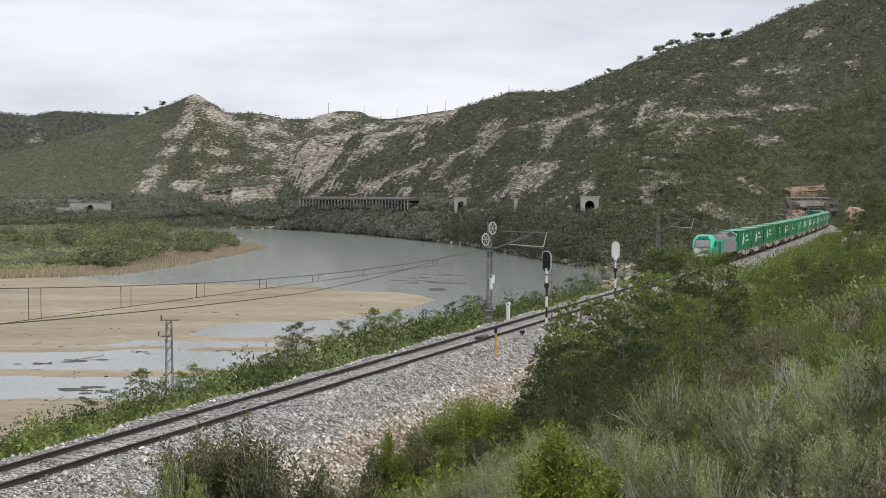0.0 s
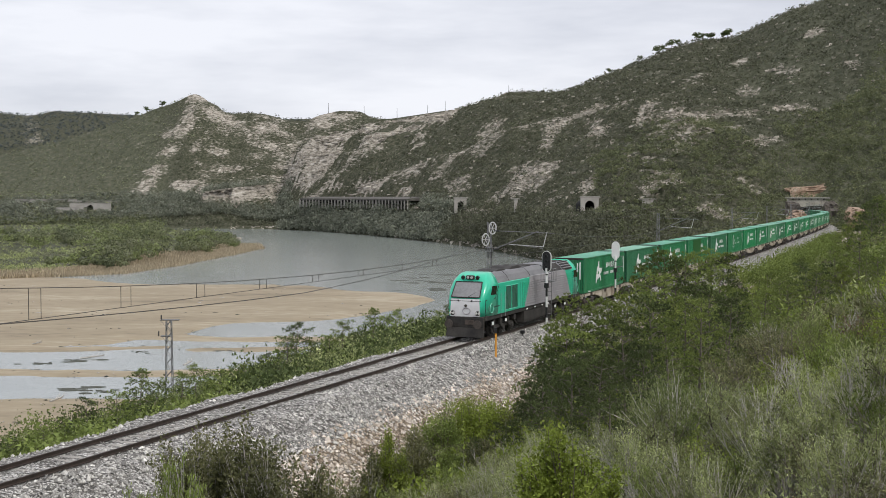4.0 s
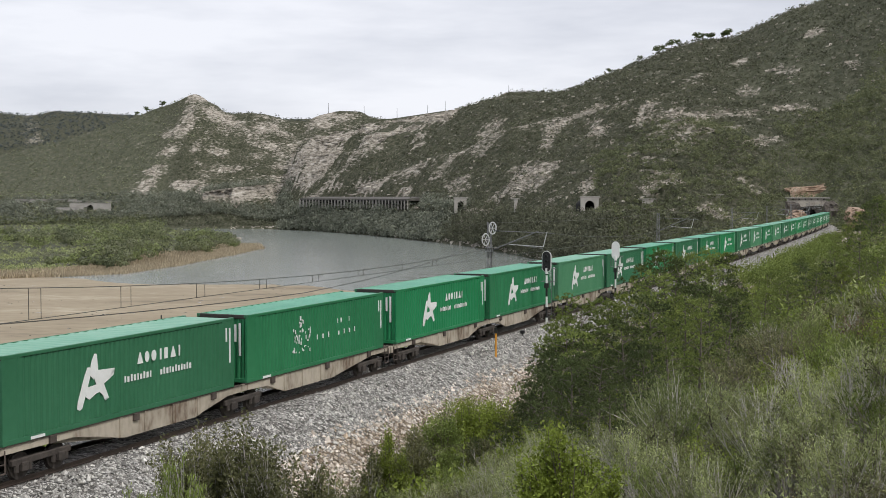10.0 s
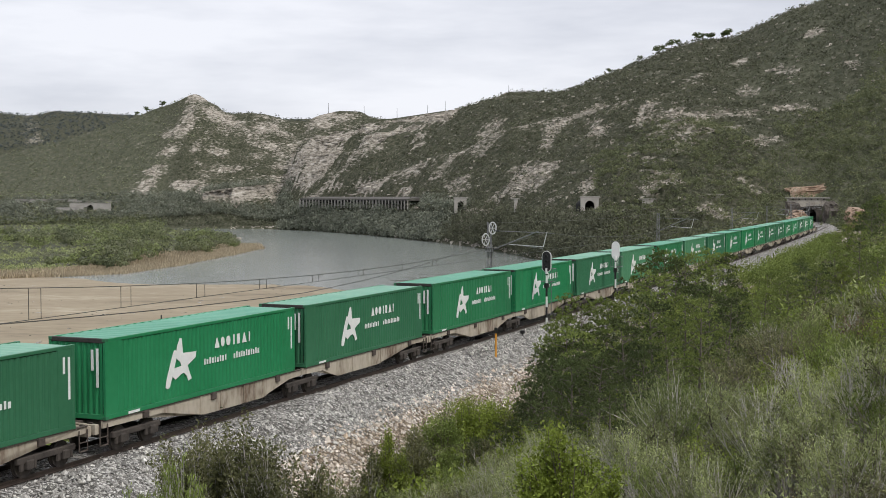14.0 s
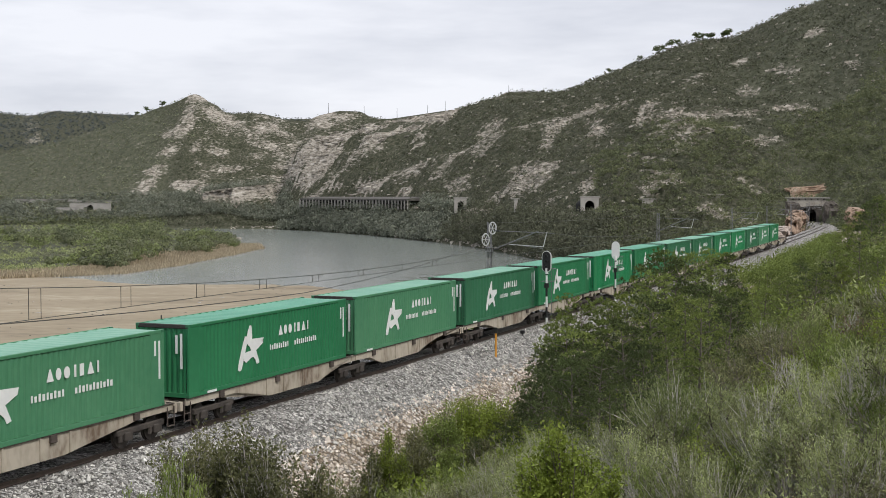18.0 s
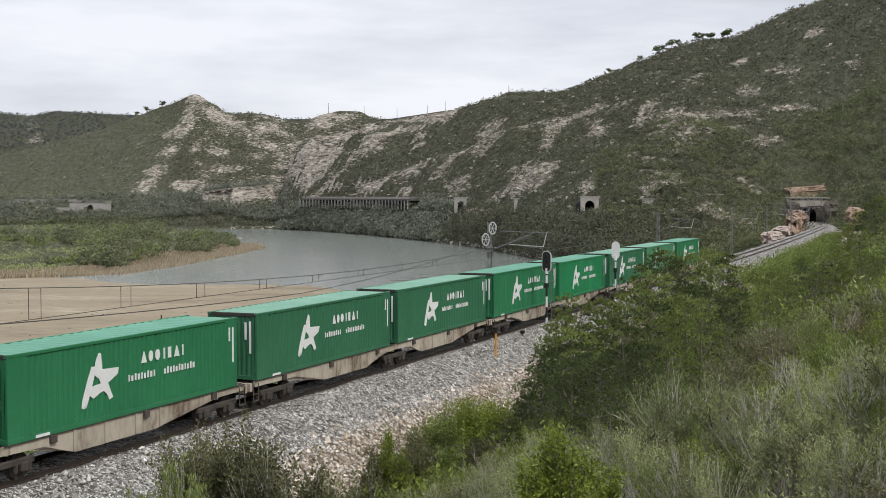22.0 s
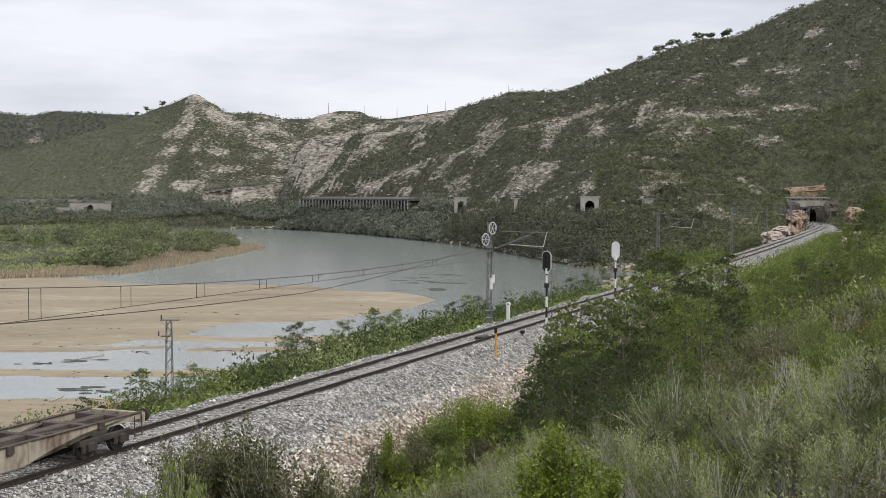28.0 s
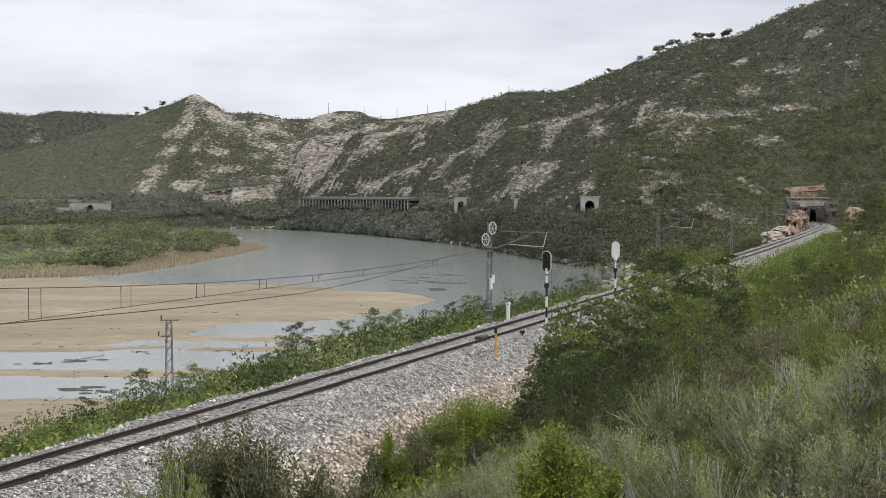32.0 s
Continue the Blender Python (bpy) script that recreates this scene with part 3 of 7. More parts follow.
# ---- railway ----
def sweep(name, profile, s0, s1, step, mats, noise_amp=0.0, closed=False, slots=None):
    """A cross-section (offset, height) drawn along the track."""
    s = np.arange(s0, s1 + step / 2, step)
    k = len(profile)
    V = np.stack([on_track(s, o, z) for o, z in profile], 1)  # 3, k, n
    V = V.transpose(2, 1, 0)
    if noise_amp:
        p = V.reshape(-1, 3)
        bumpy = fbm(p[:, 0] / 0.7, p[:, 1] / 0.7, 3) * noise_amp + fbm(p[:, 0] / 4, p[:, 1] / 4, 2) * noise_amp * 2
        edge = np.tile([0.35 if abs(o) < 2.4 else 1.0 for o, _ in profile], len(s))
        p[:, 2] += bumpy * edge
        V = p.reshape(V.shape)
    n = len(s)
    i = (np.arange(n - 1)[:, None] * k + np.arange(k if closed else k - 1)[None, :])
    j = (np.arange(n - 1)[:, None] * k + (np.arange(k if closed else k - 1)[None, :] + 1) % k)
    F = np.stack([i, j, j + k, i + k], -1).reshape(-1, 4)
    sl = None if slots is None else np.tile(slots, n - 1)
    return mesh_from(name, V.reshape(-1, 3), F, mats, sl, smooth=False)


BED = [(-6.6, -3.6), (-5.0, -2.2), (-3.9, -1.0), (-3.3, -0.55), (-2.6, -0.24), (-1.6, -0.14), (-0.8, -0.15), (0, -0.17), (0.8, -0.15), (1.6, -0.14),
       (2.4, -0.26), (3.0, -0.6), (3.7, -0.95), (4.4, -1.3), (5.2, -1.75), (6.0, -2.3), (6.9, -3.0), (8.0, -4.2)]
ballast = new("track_bed", sweep("track_bed", BED, -640, 472, 0.45, [M_BALLAST, M_SLOPE], 0.16, slots=[1, 1, 0, 0, 0, 0, 0, 0, 0, 0, 0, 0, 0, 1, 1, 1, 1]))
tagged(ballast, "grey crushed-stone ballast bank with pale rubble on its slope", "track bed", kind="structure")
track = thing("railway_track", "single railway track with rusty rails on concrete sleepers", "railway track", kind="structure")
RAIL = [(-0.07, -0.17), (0.07, -0.17), (0.07, -0.155), (0.012, -0.13), (0.012, -0.045), (0.036, -0.035), (0.036, -0.004), (0.02, 0), (-0.02, 0), (-0.036, -0.004), (-0.036, -0.035), (-0.012, -0.045), (-0.012, -0.13), (-0.07, -0.155)]
for side in (-0.92, 0.90):
    piece("rail", sweep("rail", [(side + o, z + 0.05) for o, z in RAIL], -640, 700, 4.0, M_RAIL, closed=True), track)
def sleepers():
    bm = bmesh.new()
    box(bm, -0.12, 0.12, -1.3, 1.3, -0.36, -0.158, 0.02)
    me = bpy.data.meshes.new("sleeper")
    bm.to_mesh(me)
    bm.free()
    me.materials.append(M_CONCRETE)
    for i in range(300):
        piece("sleeper", me, track, track_pose(12 + 0.6 * i))


def stones():
    """Loose ballast and rubble lying on the bank."""
    rng = np.random.RandomState(3)
    octa = np.array([(1, 0, 0), (-1, 0, 0), (0, 1, 0), (0, -1, 0), (0, 0, 1), (0, 0, -1)], float)
    tri = np.array([(0, 2, 4), (2, 1, 4), (1, 3, 4), (3, 0, 4), (2, 0, 5), (1, 2, 5), (3, 1, 5), (0, 3, 5)])

    def lay(name, n, s0, s1, o0, o1, r0, r1, mat, label):
        s, o = s0 + (s1 - s0) * rng.rand(n) ** 1.5, rng.uniform(o0, o1, n)
        z = np.interp(o, [p for p, _ in BED], [q for _, q in BED])
        P = on_track(s, o)
        P[2] = z + fbm(P[0] / 0.7, P[1] / 0.7, 3) * 0.10 + fbm(P[0] / 4, P[1] / 4, 2) * 0.28 * (abs(o) > 2.4)
        r = rng.uniform(r0, r1, n) * (0.6 + 0.9 * rng.rand(n) ** 3)
        V = octa[None] * (rng.uniform(0.5, 1.2, (n, 6, 1))) * r[:, None, None]
        V = V + rng.normal(size=(n, 6, 3)) * 0.22 * r[:, None, None]
        V = V + P.T[:, None, :]
        F = (np.arange(n)[:, None, None] * 6 + tri[None]).reshape(-1, 3)
        tagged(new(name, mesh_from(name, V.reshape(-1, 3), F, mat)), label, "gravel", kind="stuff")

    lay("ballast_stones", 21000, 6, 130, 1.2, 4.8, 0.045, 0.10, M_STONE, "loose grey crushed stone on the track bank")
    lay("ballast_gravel", 5500, 6, 135, -4.4, -2.2, 0.05, 0.115, M_STONE, "loose grey crushed stone on the far shoulder")
    lay("track_gravel", 6500, 6, 110, -2.3, 2.2, 0.03, 0.055, M_STONE, "crushed stone between the rails")
    lay("rubble_stones", 11000, 6, 125, 3.8, 7.8, 0.06, 0.135, M_RUBBLE, "pale angular rubble on the slope of the bank")


def rock(name, x, y, z, sx, sy, sz, mat, label, seed, turn=0.0):
    """An outcrop: a blunt block broken by noise into ledges."""
    bm = bmesh.new()
    bmesh.ops.create_icosphere(bm, subdivisions=4, radius=1.0)
    off = Vector((seed * 3.1, seed * 1.7, seed))
    for v in bm.verts:
        p = v.co.copy()
        p = Vector([math.copysign(abs(c) ** 0.55, c) for c in p])
        k = 1 + 0.55 * noise.fractal(p * 1.3 + off, 0.8, 2.1, 5)
        v.co = Vector((p.x * sx * k, p.y * sy * k, p.z * sz * (0.85 + 0.3 * k)))
    ob = part(name, bm, mat)
    ob.matrix_world = pose(x, y, z, 0, 0, turn)
    return tagged(ob, label, "rock")


def lattice(bm, half, z0, z1, step, r=0.02, taper=1.0):
    """A four-legged lattice shaft."""
    n = max(1, int(round((z1 - z0) / step)))
    w = lambda z: half * (1 + (taper - 1) * (z - z0) / (z1 - z0))
    for sx in (-1, 1):
        for sy in (-1, 1):
            rod(bm, (sx * half, sy * half, z0), (sx * w(z1), sy * w(z1), z1), r * 1.5, n=4)
    for i in range(n):
        a, b = z0 + (z1 - z0) * i / n, z0 + (z1 - z0) * (i + 1) / n
        s = 1 if i % 2 else -1
        for f in (-1, 1):
            rod(bm, (-s * w(a), f * w(a), a), (s * w(b), f * w(b), b), r, n=4)
            rod(bm, (f * w(a), -s * w(a), a), (f * w(b), s * w(b), b), r, n=4)


def cantilever_mast(s, off, tensioner=False):
    """A lattice mast beside the line; the arm reaches out over the track and holds the contact wire."""
    m = thing("catenary_mast", "grey lattice steel catenary mast with cantilever arm" if not tensioner else "grey steel catenary mast with tensioning wheels and counterweights", "mast", "catenary masts")
    m.matrix_world = track_pose(s, off, 0)
    reach = -off  # local y points away from the camera; the track lies on the other side
    bm = bmesh.new()
    lattice(bm, 0.17, -1.2, 7.2, 0.55, 0.022, 0.75)
    part("shaft", bm, M_STEEL, m)
    bm = bmesh.new()
    box(bm, -0.35, 0.35, -0.35, 0.35, -2.2, -0.75, 0.04)
    part("footing", bm, M_CONCRETE, m)
    bm = bmesh.new()
    rod(bm, (0, -0.15, 5.0), (0, -reach + 0.5, 6.55), 0.05)
    part("arm", bm, M_STEEL, m)
    bm = bmesh.new()
    rod(bm, (0, -0.15, 6.55), (0, -reach - 0.7, 6.4), 0.03)
    part("tie", bm, M_STEEL, m)
    bm = bmesh.new()
    rod(bm, (0, -reach - 0.2, 6.5), (0, -reach + 0.1, 5.35), 0.03)
    rod(bm, (0, -reach + 0.1, 5.35), (0, -1.6, 5.5), 0.03)
    part("registration_arm", bm, M_LIGHTSTEEL, m)
    bm = bmesh.new()
    rod(bm, (0, -reach + 0.1, 5.2), (0, -2.4, 5.45), 0.018)
    part("steady_arm", bm, M_STEEL, m)
    for y, z in ((-0.35, 5.1), (-0.45, 6.55)):
        bm = bmesh.new()
        for k in range(5):
            rod(bm, (0, y - k * 0.09, z), (0, y - k * 0.09 - 0.03, z), 0.07, n=8)
        part("insulator", bm, M_BLACK, m)
    if tensioner:
        for dx, dy, z in ((-0.1, 0.0, 6.75), (-0.3, 0.5, 5.85)):
            bm = bmesh.new()
            ring = [(0.46 * math.cos(a), 0.46 * math.sin(a)) for a in np.linspace(0, 2 * math.pi, 19)]
            for (a0, b0), (a1, b1) in zip(ring[:-1], ring[1:]):
                rod(bm, (dx + a0 * 0.35, dy - 0.3 - a0 * 0.5, z + b0), (dx + a1 * 0.35, dy - 0.3 - a1 * 0.5, z + b1), 0.055, n=5)
            for a in np.linspace(0, 2 * math.pi, 7)[:-1]:
                rod(bm, (dx, dy - 0.3, z), (dx + 0.46 * 0.35 * math.cos(a), dy - 0.3 - 0.5 * 0.46 * math.cos(a), z + 0.46 * math.sin(a)), 0.025, n=4)
            part("tensioning_wheel", bm, M_LIGHTSTEEL, m)
        for dx, z0, z1 in ((-0.42, 2.0, 2.85), (0.05, 2.45, 3.1)):
            bm = bmesh.new()
            rod(bm, (dx, -0.3, z0), (dx, -0.3, z1), 0.125, n=12)
            part("counterweight", bm, M_WHITE, m)
            bm = bmesh.new()
            rod(bm, (dx, -0.3, z1), (dx, -0.3, 5.6), 0.012, n=4)
            part("weight_cable", bm, M_WIRE, m)
        for z in (-0.3, 0.25, 0.9, 4.9, 5.2):
            bm = bmesh.new()
            box(bm, -0.42, 0.3, -0.24, 0.24, z, z + 0.07, 0.01)
            part("bracket", bm, M_STEEL, m)
    return m


def polyline(bm, pts, r, n=4):
    """A wire through the given points, as one continuous tube."""
    pts = [Vector(p) for p in pts]
    q = (pts[-1] - pts[0]).to_track_quat("Z", "Y").to_matrix()
    rings = [[bm.verts.new(p + q @ Vector((r * math.cos(2 * math.pi * i / n), r * math.sin(2 * math.pi * i / n), 0))) for i in range(n)] for p in pts]
    for a, b in zip(rings[:-1], rings[1:]):
        for i in range(n):
            bm.faces.new((a[i], a[(i + 1) % n], b[(i + 1) % n], b[i]))


def overhead_line():
    masts = [-48.0, 28.0, 90.8, 152.0, 213.5, 266.0, 322.0, 380.0, 436.0]
    for i, s in enumerate(masts):
        if i != 1:
            cantilever_mast(s, -4.5 if i == 2 else -4.2, i == 2)
    ends = [-34.0, 28.0, 90.8, 152.0, 213.5, 266.0, 322.0, 380.0, 436.0, 500.0]
    line = thing("overhead_line", "dark messenger and contact wires with paired droppers over the track", "overhead line")
    for a, b in zip(ends[:-1], ends[1:]):
        span = np.linspace(a, b, 25)
        sag = 1.1 * ((b - a) / 62.8) ** 2
        def mz(s):
            u = (s - a) / (b - a)
            return 6.45 - sag * 4 * u * (1 - u)
        for nm, r, pts in (("messenger_wire", 0.014, [on_track(s, 0.1, mz(s)) for s in span]), ("contact_wire", 0.012, [on_track(s, 0.1, 5.06) for s in span])):
            bm = bmesh.new()
            polyline(bm, pts, r)
            part(nm, bm, M_WIRE, line)
        s = a + (4.75 if a == 28.0 else 5.2)
        while s < b - 1:
            for ds in (0.0, 0.62):
                bm = bmesh.new()
                rod(bm, on_track(s + ds, 0.1, 5.06), on_track(s + ds, 0.1, mz(s + ds)), 0.012, n=4)
                part("dropper", bm, M_WIRE, line)
            s += 5.05
    bm = bmesh.new()
    polyline(bm, [on_track(90.3 - 72.3 * u, -4.4 + 6.0 * min(1.0, 1.75 * u), 5.75 + 0.05 * u - 3.88 * u * (1 - u)) for u in np.linspace(0, 1, 24)], 0.017)
    part("tension_wire", bm, M_WIRE, line)
    for a, b in zip(masts[2:-1], masts[3:]):
        bm = bmesh.new()
        polyline(bm, [on_track(a + (b - a) * u, -4.3, 7.15 - 0.9 * u * (1 - u)) for u in np.linspace(0, 1, 12)], 0.012)
        part("earth_wire", bm, M_WIRE, line)


def signal_post(s, off, facing):
    """A banded post with an oval backboard, a ladder behind."""
    g = thing("railway_signal", "black oval signal head on a banded black and white post" if facing else "white back of an oval signal head on a banded post", "signal", "railway signals")
    g.matrix_world = track_pose(s, off, 0) @ pose(0, 0, 0, 0, 0, 0)
    f = -1 if facing else 1  # the lamps look along the line towards -x
    z, k = -0.7, 0
    while z < 3.85:
        bm = bmesh.new()
        h = 0.75 if k != 0 else 0.6
        rod(bm, (0, 0, z), (0, 0, min(z + h, 3.9)), 0.075, n=10)
        part("post_band", bm, M_BLACK if k % 2 == 0 else M_WHITE, g)
        z, k = z + h, k + 1
    oval = [(0.35 * math.cos(a), 4.62 + (0.38 if math.sin(a) > 0 else -0.38) + 0.38 * math.sin(a)) for a in np.linspace(0, 2 * math.pi, 25)[:-1]]
    small = [(0.30 * math.cos(a), 4.62 + (0.38 if math.sin(a) > 0 else -0.38) + 0.34 * math.sin(a)) for a in np.linspace(0, 2 * math.pi, 25)[:-1]]
    bm = bmesh.new()
    prism(bm, oval, -0.03, 0.03, "x")
    part("backboard", bm, M_WHITE, g)
    bm = bmesh.new()
    prism(bm, small, f * 0.045, f * 0.09, "x")
    part("lamp_panel" if facing else "housing", bm, M_BLACK if facing else M_WHITE, g)
    for k in range(3):
        bm = bmesh.new()
        z = 4.25 + 0.37 * k
        for i in range(8):
            a0, a1 = math.pi * (i - 0.5) / 7, math.pi * (i + 0.5) / 7
            rod(bm, (f * 0.09, 0.13 * math.cos(a0), z + 0.13 * math.sin(a0)), (f * 0.34, 0.13 * math.cos(a1), z + 0.13 * math.sin(a1)), 0.02, n=4)
        part("lamp_hood", bm, M_BLACK, g)
    bm = bmesh.new()
    rod(bm, (0, 0, 3.75), (0, 0, 4.15), 0.12, n=10)
    part("neck", bm, M_WHITE, g)
    bm = bmesh.new()
    for y in (-0.2, 0.2):
        rod(bm, (0.6, y, -0.7), (0.45, y, 4.4), 0.02, n=4)
    for z in np.arange(-0.4, 4.3, 0.32):
        rod(bm, (0.58 - 0.03 * z, -0.2, z), (0.58 - 0.03 * z, 0.2, z), 0.014, n=4)
    part("ladder", bm, M_STEEL, g)
    corners = [(0.1, -0.45), (0.8, -0.45), (0.8, 0.45), (0.1, 0.45)]
    bars = [((*a, z), (*b, z)) for z in (3.2, 4.1) for a, b in zip(corners, corners[1:] + corners[:1])] + [((*c, 3.2), (*c, 4.1)) for c in corners]
    for a, b in bars:
        bm = bmesh.new()
        rod(bm, a, b, 0.018, n=4)
        part("guard_rail", bm, M_STEEL, g)
    bm = bmesh.new()
    box(bm, -0.16, 0.16, -0.14, 0.14, 2.75, 3.1, 0.02)
    part("relay_box", bm, M_BLACK, g)


def line_side():
    overhead_line()
    signal_post(83.5, 2.45, True)
    signal_post(103.3, 2.45, False)
    p = thing("kilometre_post", "small white trackside marker post with round head", "marker post")
    p.matrix_world = track_pose(93.9, -4.0, 0)
    bm = bmesh.new()
    box(bm, -0.09, 0.09, -0.14, 0.14, -0.95, 0.45, 0.03)
    part("post", bm, M_WHITE, p)
    bm = bmesh.new()
    prism(bm, [(0.2 * math.cos(a), 0.56 + 0.18 * math.sin(a)) for a in np.linspace(0, 2 * math.pi, 13)[:-1]], -0.08, 0.08, "x")
    part("head", bm, M_WHITE, p)
    bm = bmesh.new()
    prism(bm, [(0.08 * math.cos(a), 0.56 + 0.07 * math.sin(a)) for a in np.linspace(0, 2 * math.pi, 11)[:-1]], -0.1, -0.083, "x")
    part("plate", bm, M_STEEL, p)
    p = thing("cable_marker", "orange marker stake with a dark top on the ballast slope", "marker post")
    p.matrix_world = track_pose(71.3, 3.0, 0)
    bm = bmesh.new()
    box(bm, -0.045, 0.045, -0.055, 0.055, -0.8, 0.8, 0.015)
    part("stake", bm, M_ORANGE, p)
    bm = bmesh.new()
    box(bm, -0.06, 0.06, -0.085, 0.085, 0.8, 1.15, 0.02)
    part("cap", bm, M_BLACK, p)
    p = thing("track_magnet", "black signalling magnet lying between the rails", "track device")
    p.matrix_world = track_pose(76.0, 0.35, 0)
    bm = bmesh.new()
    box(bm, -0.7, 0.7, -0.28, 0.28, -0.26, 0.05, 0.07)
    part("housing", bm, M_BLACK, p)
    bm = bmesh.new()
    rod(bm, (0.5, -0.2, -0.05), (0.6, -2.2, -0.3), 0.03)
    part("cable", bm, M_BLACK, p)
    p = thing("junction_box", "small black box on a stub beside the track", "track device")
    p.matrix_world = track_pose(78.6, 2.3, 0)
    bm = bmesh.new()
    box(bm, -0.16, 0.16, -0.13, 0.13, 0.0, 0.22, 0.03)
    part("case", bm, M_BLACK, p)
    bm = bmesh.new()
    rod(bm, (0, 0, -0.5), (0, 0, 0.02), 0.03)
    part("stub", bm, M_BLACK, p)
    # power-line pole on the river bank
    x, y = view_xy_at(297, 115)
    z0 = float(height(x, y))
    top = EYE_Z - (567 - 347) / 2214.0 * y
    p = thing("lattice_pole", "slim grey lattice power pole with a crossarm", "power pole")
    p.matrix_world = pose(x, y, 0)
    bm = bmesh.new()
    lattice(bm, 0.36, z0 - 0.4, top, 0.6, 0.03, 0.62)
    part("shaft", bm, M_STEEL, p)
    for z, w in ((top, 0.95), (top - 1.5, 0.75)):
        bm = bmesh.new()
        for yy in (-0.2, 0.2):
            rod(bm, (-w if z < top else -0.8, yy, z), (w * 0.2 if z < top else 0.95, yy, z), 0.05, n=4)
        rod(bm, (-w * 0.9, 0, z), (-0.2, 0, z - 0.7), 0.02, n=4)
        part("crossarm", bm, M_STEEL, p)
    for xx, z in ((-0.7, top), (-0.95, top - 1.5)):
        bm = bmesh.new()
        rod(bm, (xx, 0, z), (xx, 0, z + 0.45), 0.06, n=6)
        part("insulator", bm, M_BLACK, p)
    # a thin gauge stick out on the bar
    bm = bmesh.new()
    x, y = view_xy_at(415, 345)
    rod(bm, (x, y, -14.6), (x, y, -10.6), 0.09, 0.06)
    tagged(part("gauge_pole", bm, M_STEEL), "thin grey pole standing in the shallow water", "pole")


def view_xy_at(col, dist):
    return (col - 784) / 2214.0 * dist, dist


def ground_at(col, row, y0=300.0, y1=1300.0):
    """The first ground beyond y0 that shows at a bearing and a height of view."""
    y = np.arange(y0, y1, 1.0)
    x = (col - 784) / 2214.0 * y
    z = height(x, y)
    k = int(np.argmax(347 - (z - EYE_Z) / y * 2214 <= row))
    return float(x[k]), float(y[k]), float(z[k])


def arch_outline(w, h, n=10):
    r = w / 2
    return [(r, 0)] + [(r * math.cos(a), h - r + r * math.sin(a)) for a in np.linspace(0, math.pi, n)] + [(-r, 0)]


def portal(name, x, y, z, w, h, wall_w, wall_h, depth, mat, label, turn=0.0, base=0.0, capped=True):
    """A masonry wall with an arched mouth right through it and a dark bore behind."""
    g = tagged(thing(name, label, "tunnel portal"), group="tunnel portals")
    g.matrix_world = pose(x, y, z, 0, 0, turn)
    out = arch_outline(w, h)
    bm = bmesh.new()
    t = 0.8
    # two piers and a spandrel built round the arch
    for s in (-1, 1):
        box(bm, min(s * w / 2, s * wall_w / 2), max(s * w / 2, s * wall_w / 2), 0, t, -base, h - w / 2)
    arc = [p for p in out if p[1] > h - w / 2 - 1e-6]
    for a, b in zip(arc[:-1], arc[1:]):
        ax, az, bx, bz = a[0], a[1], b[0], b[1]
        vs = [bm.verts.new(v) for v in ((ax, 0, az), (bx, 0, bz), (bx, 0, wall_h), (ax, 0, wall_h), (ax, t, az), (bx, t, bz), (bx, t, wall_h), (ax, t, wall_h))]
        for f in ((0, 1, 2, 3), (7, 6, 5, 4), (0, 4, 5, 1), (3, 2, 6, 7)):
            bm.faces.new([vs[i] for i in f])
    for s in (-1, 1):
        box(bm, min(s * w / 2, s * wall_w / 2), max(s * w / 2, s * wall_w / 2), 0, t, h - w / 2, wall_h)
    part("wall", bm, mat, g)
    if capped:
        bm = bmesh.new()
        box(bm, -wall_w / 2 - 0.3, wall_w / 2 + 0.3, -0.2, t + 0.2, wall_h, wall_h + 0.5, 0.05)
        part("coping", bm, M_CONCRETE, g)
    # the bore's darkness is put into its colour
    bm = bmesh.new()
    a = [bm.verts.new((p[0], t, p[1])) for p in out]
    b = [bm.verts.new((p[0], depth, p[1])) for p in out]
    for i in range(len(out) - 1):
        bm.faces.new((a[i], a[i + 1], b[i + 1], b[i]))
    bm.faces.new(b)
    part("bore", bm, M_DARK, g)
    return g


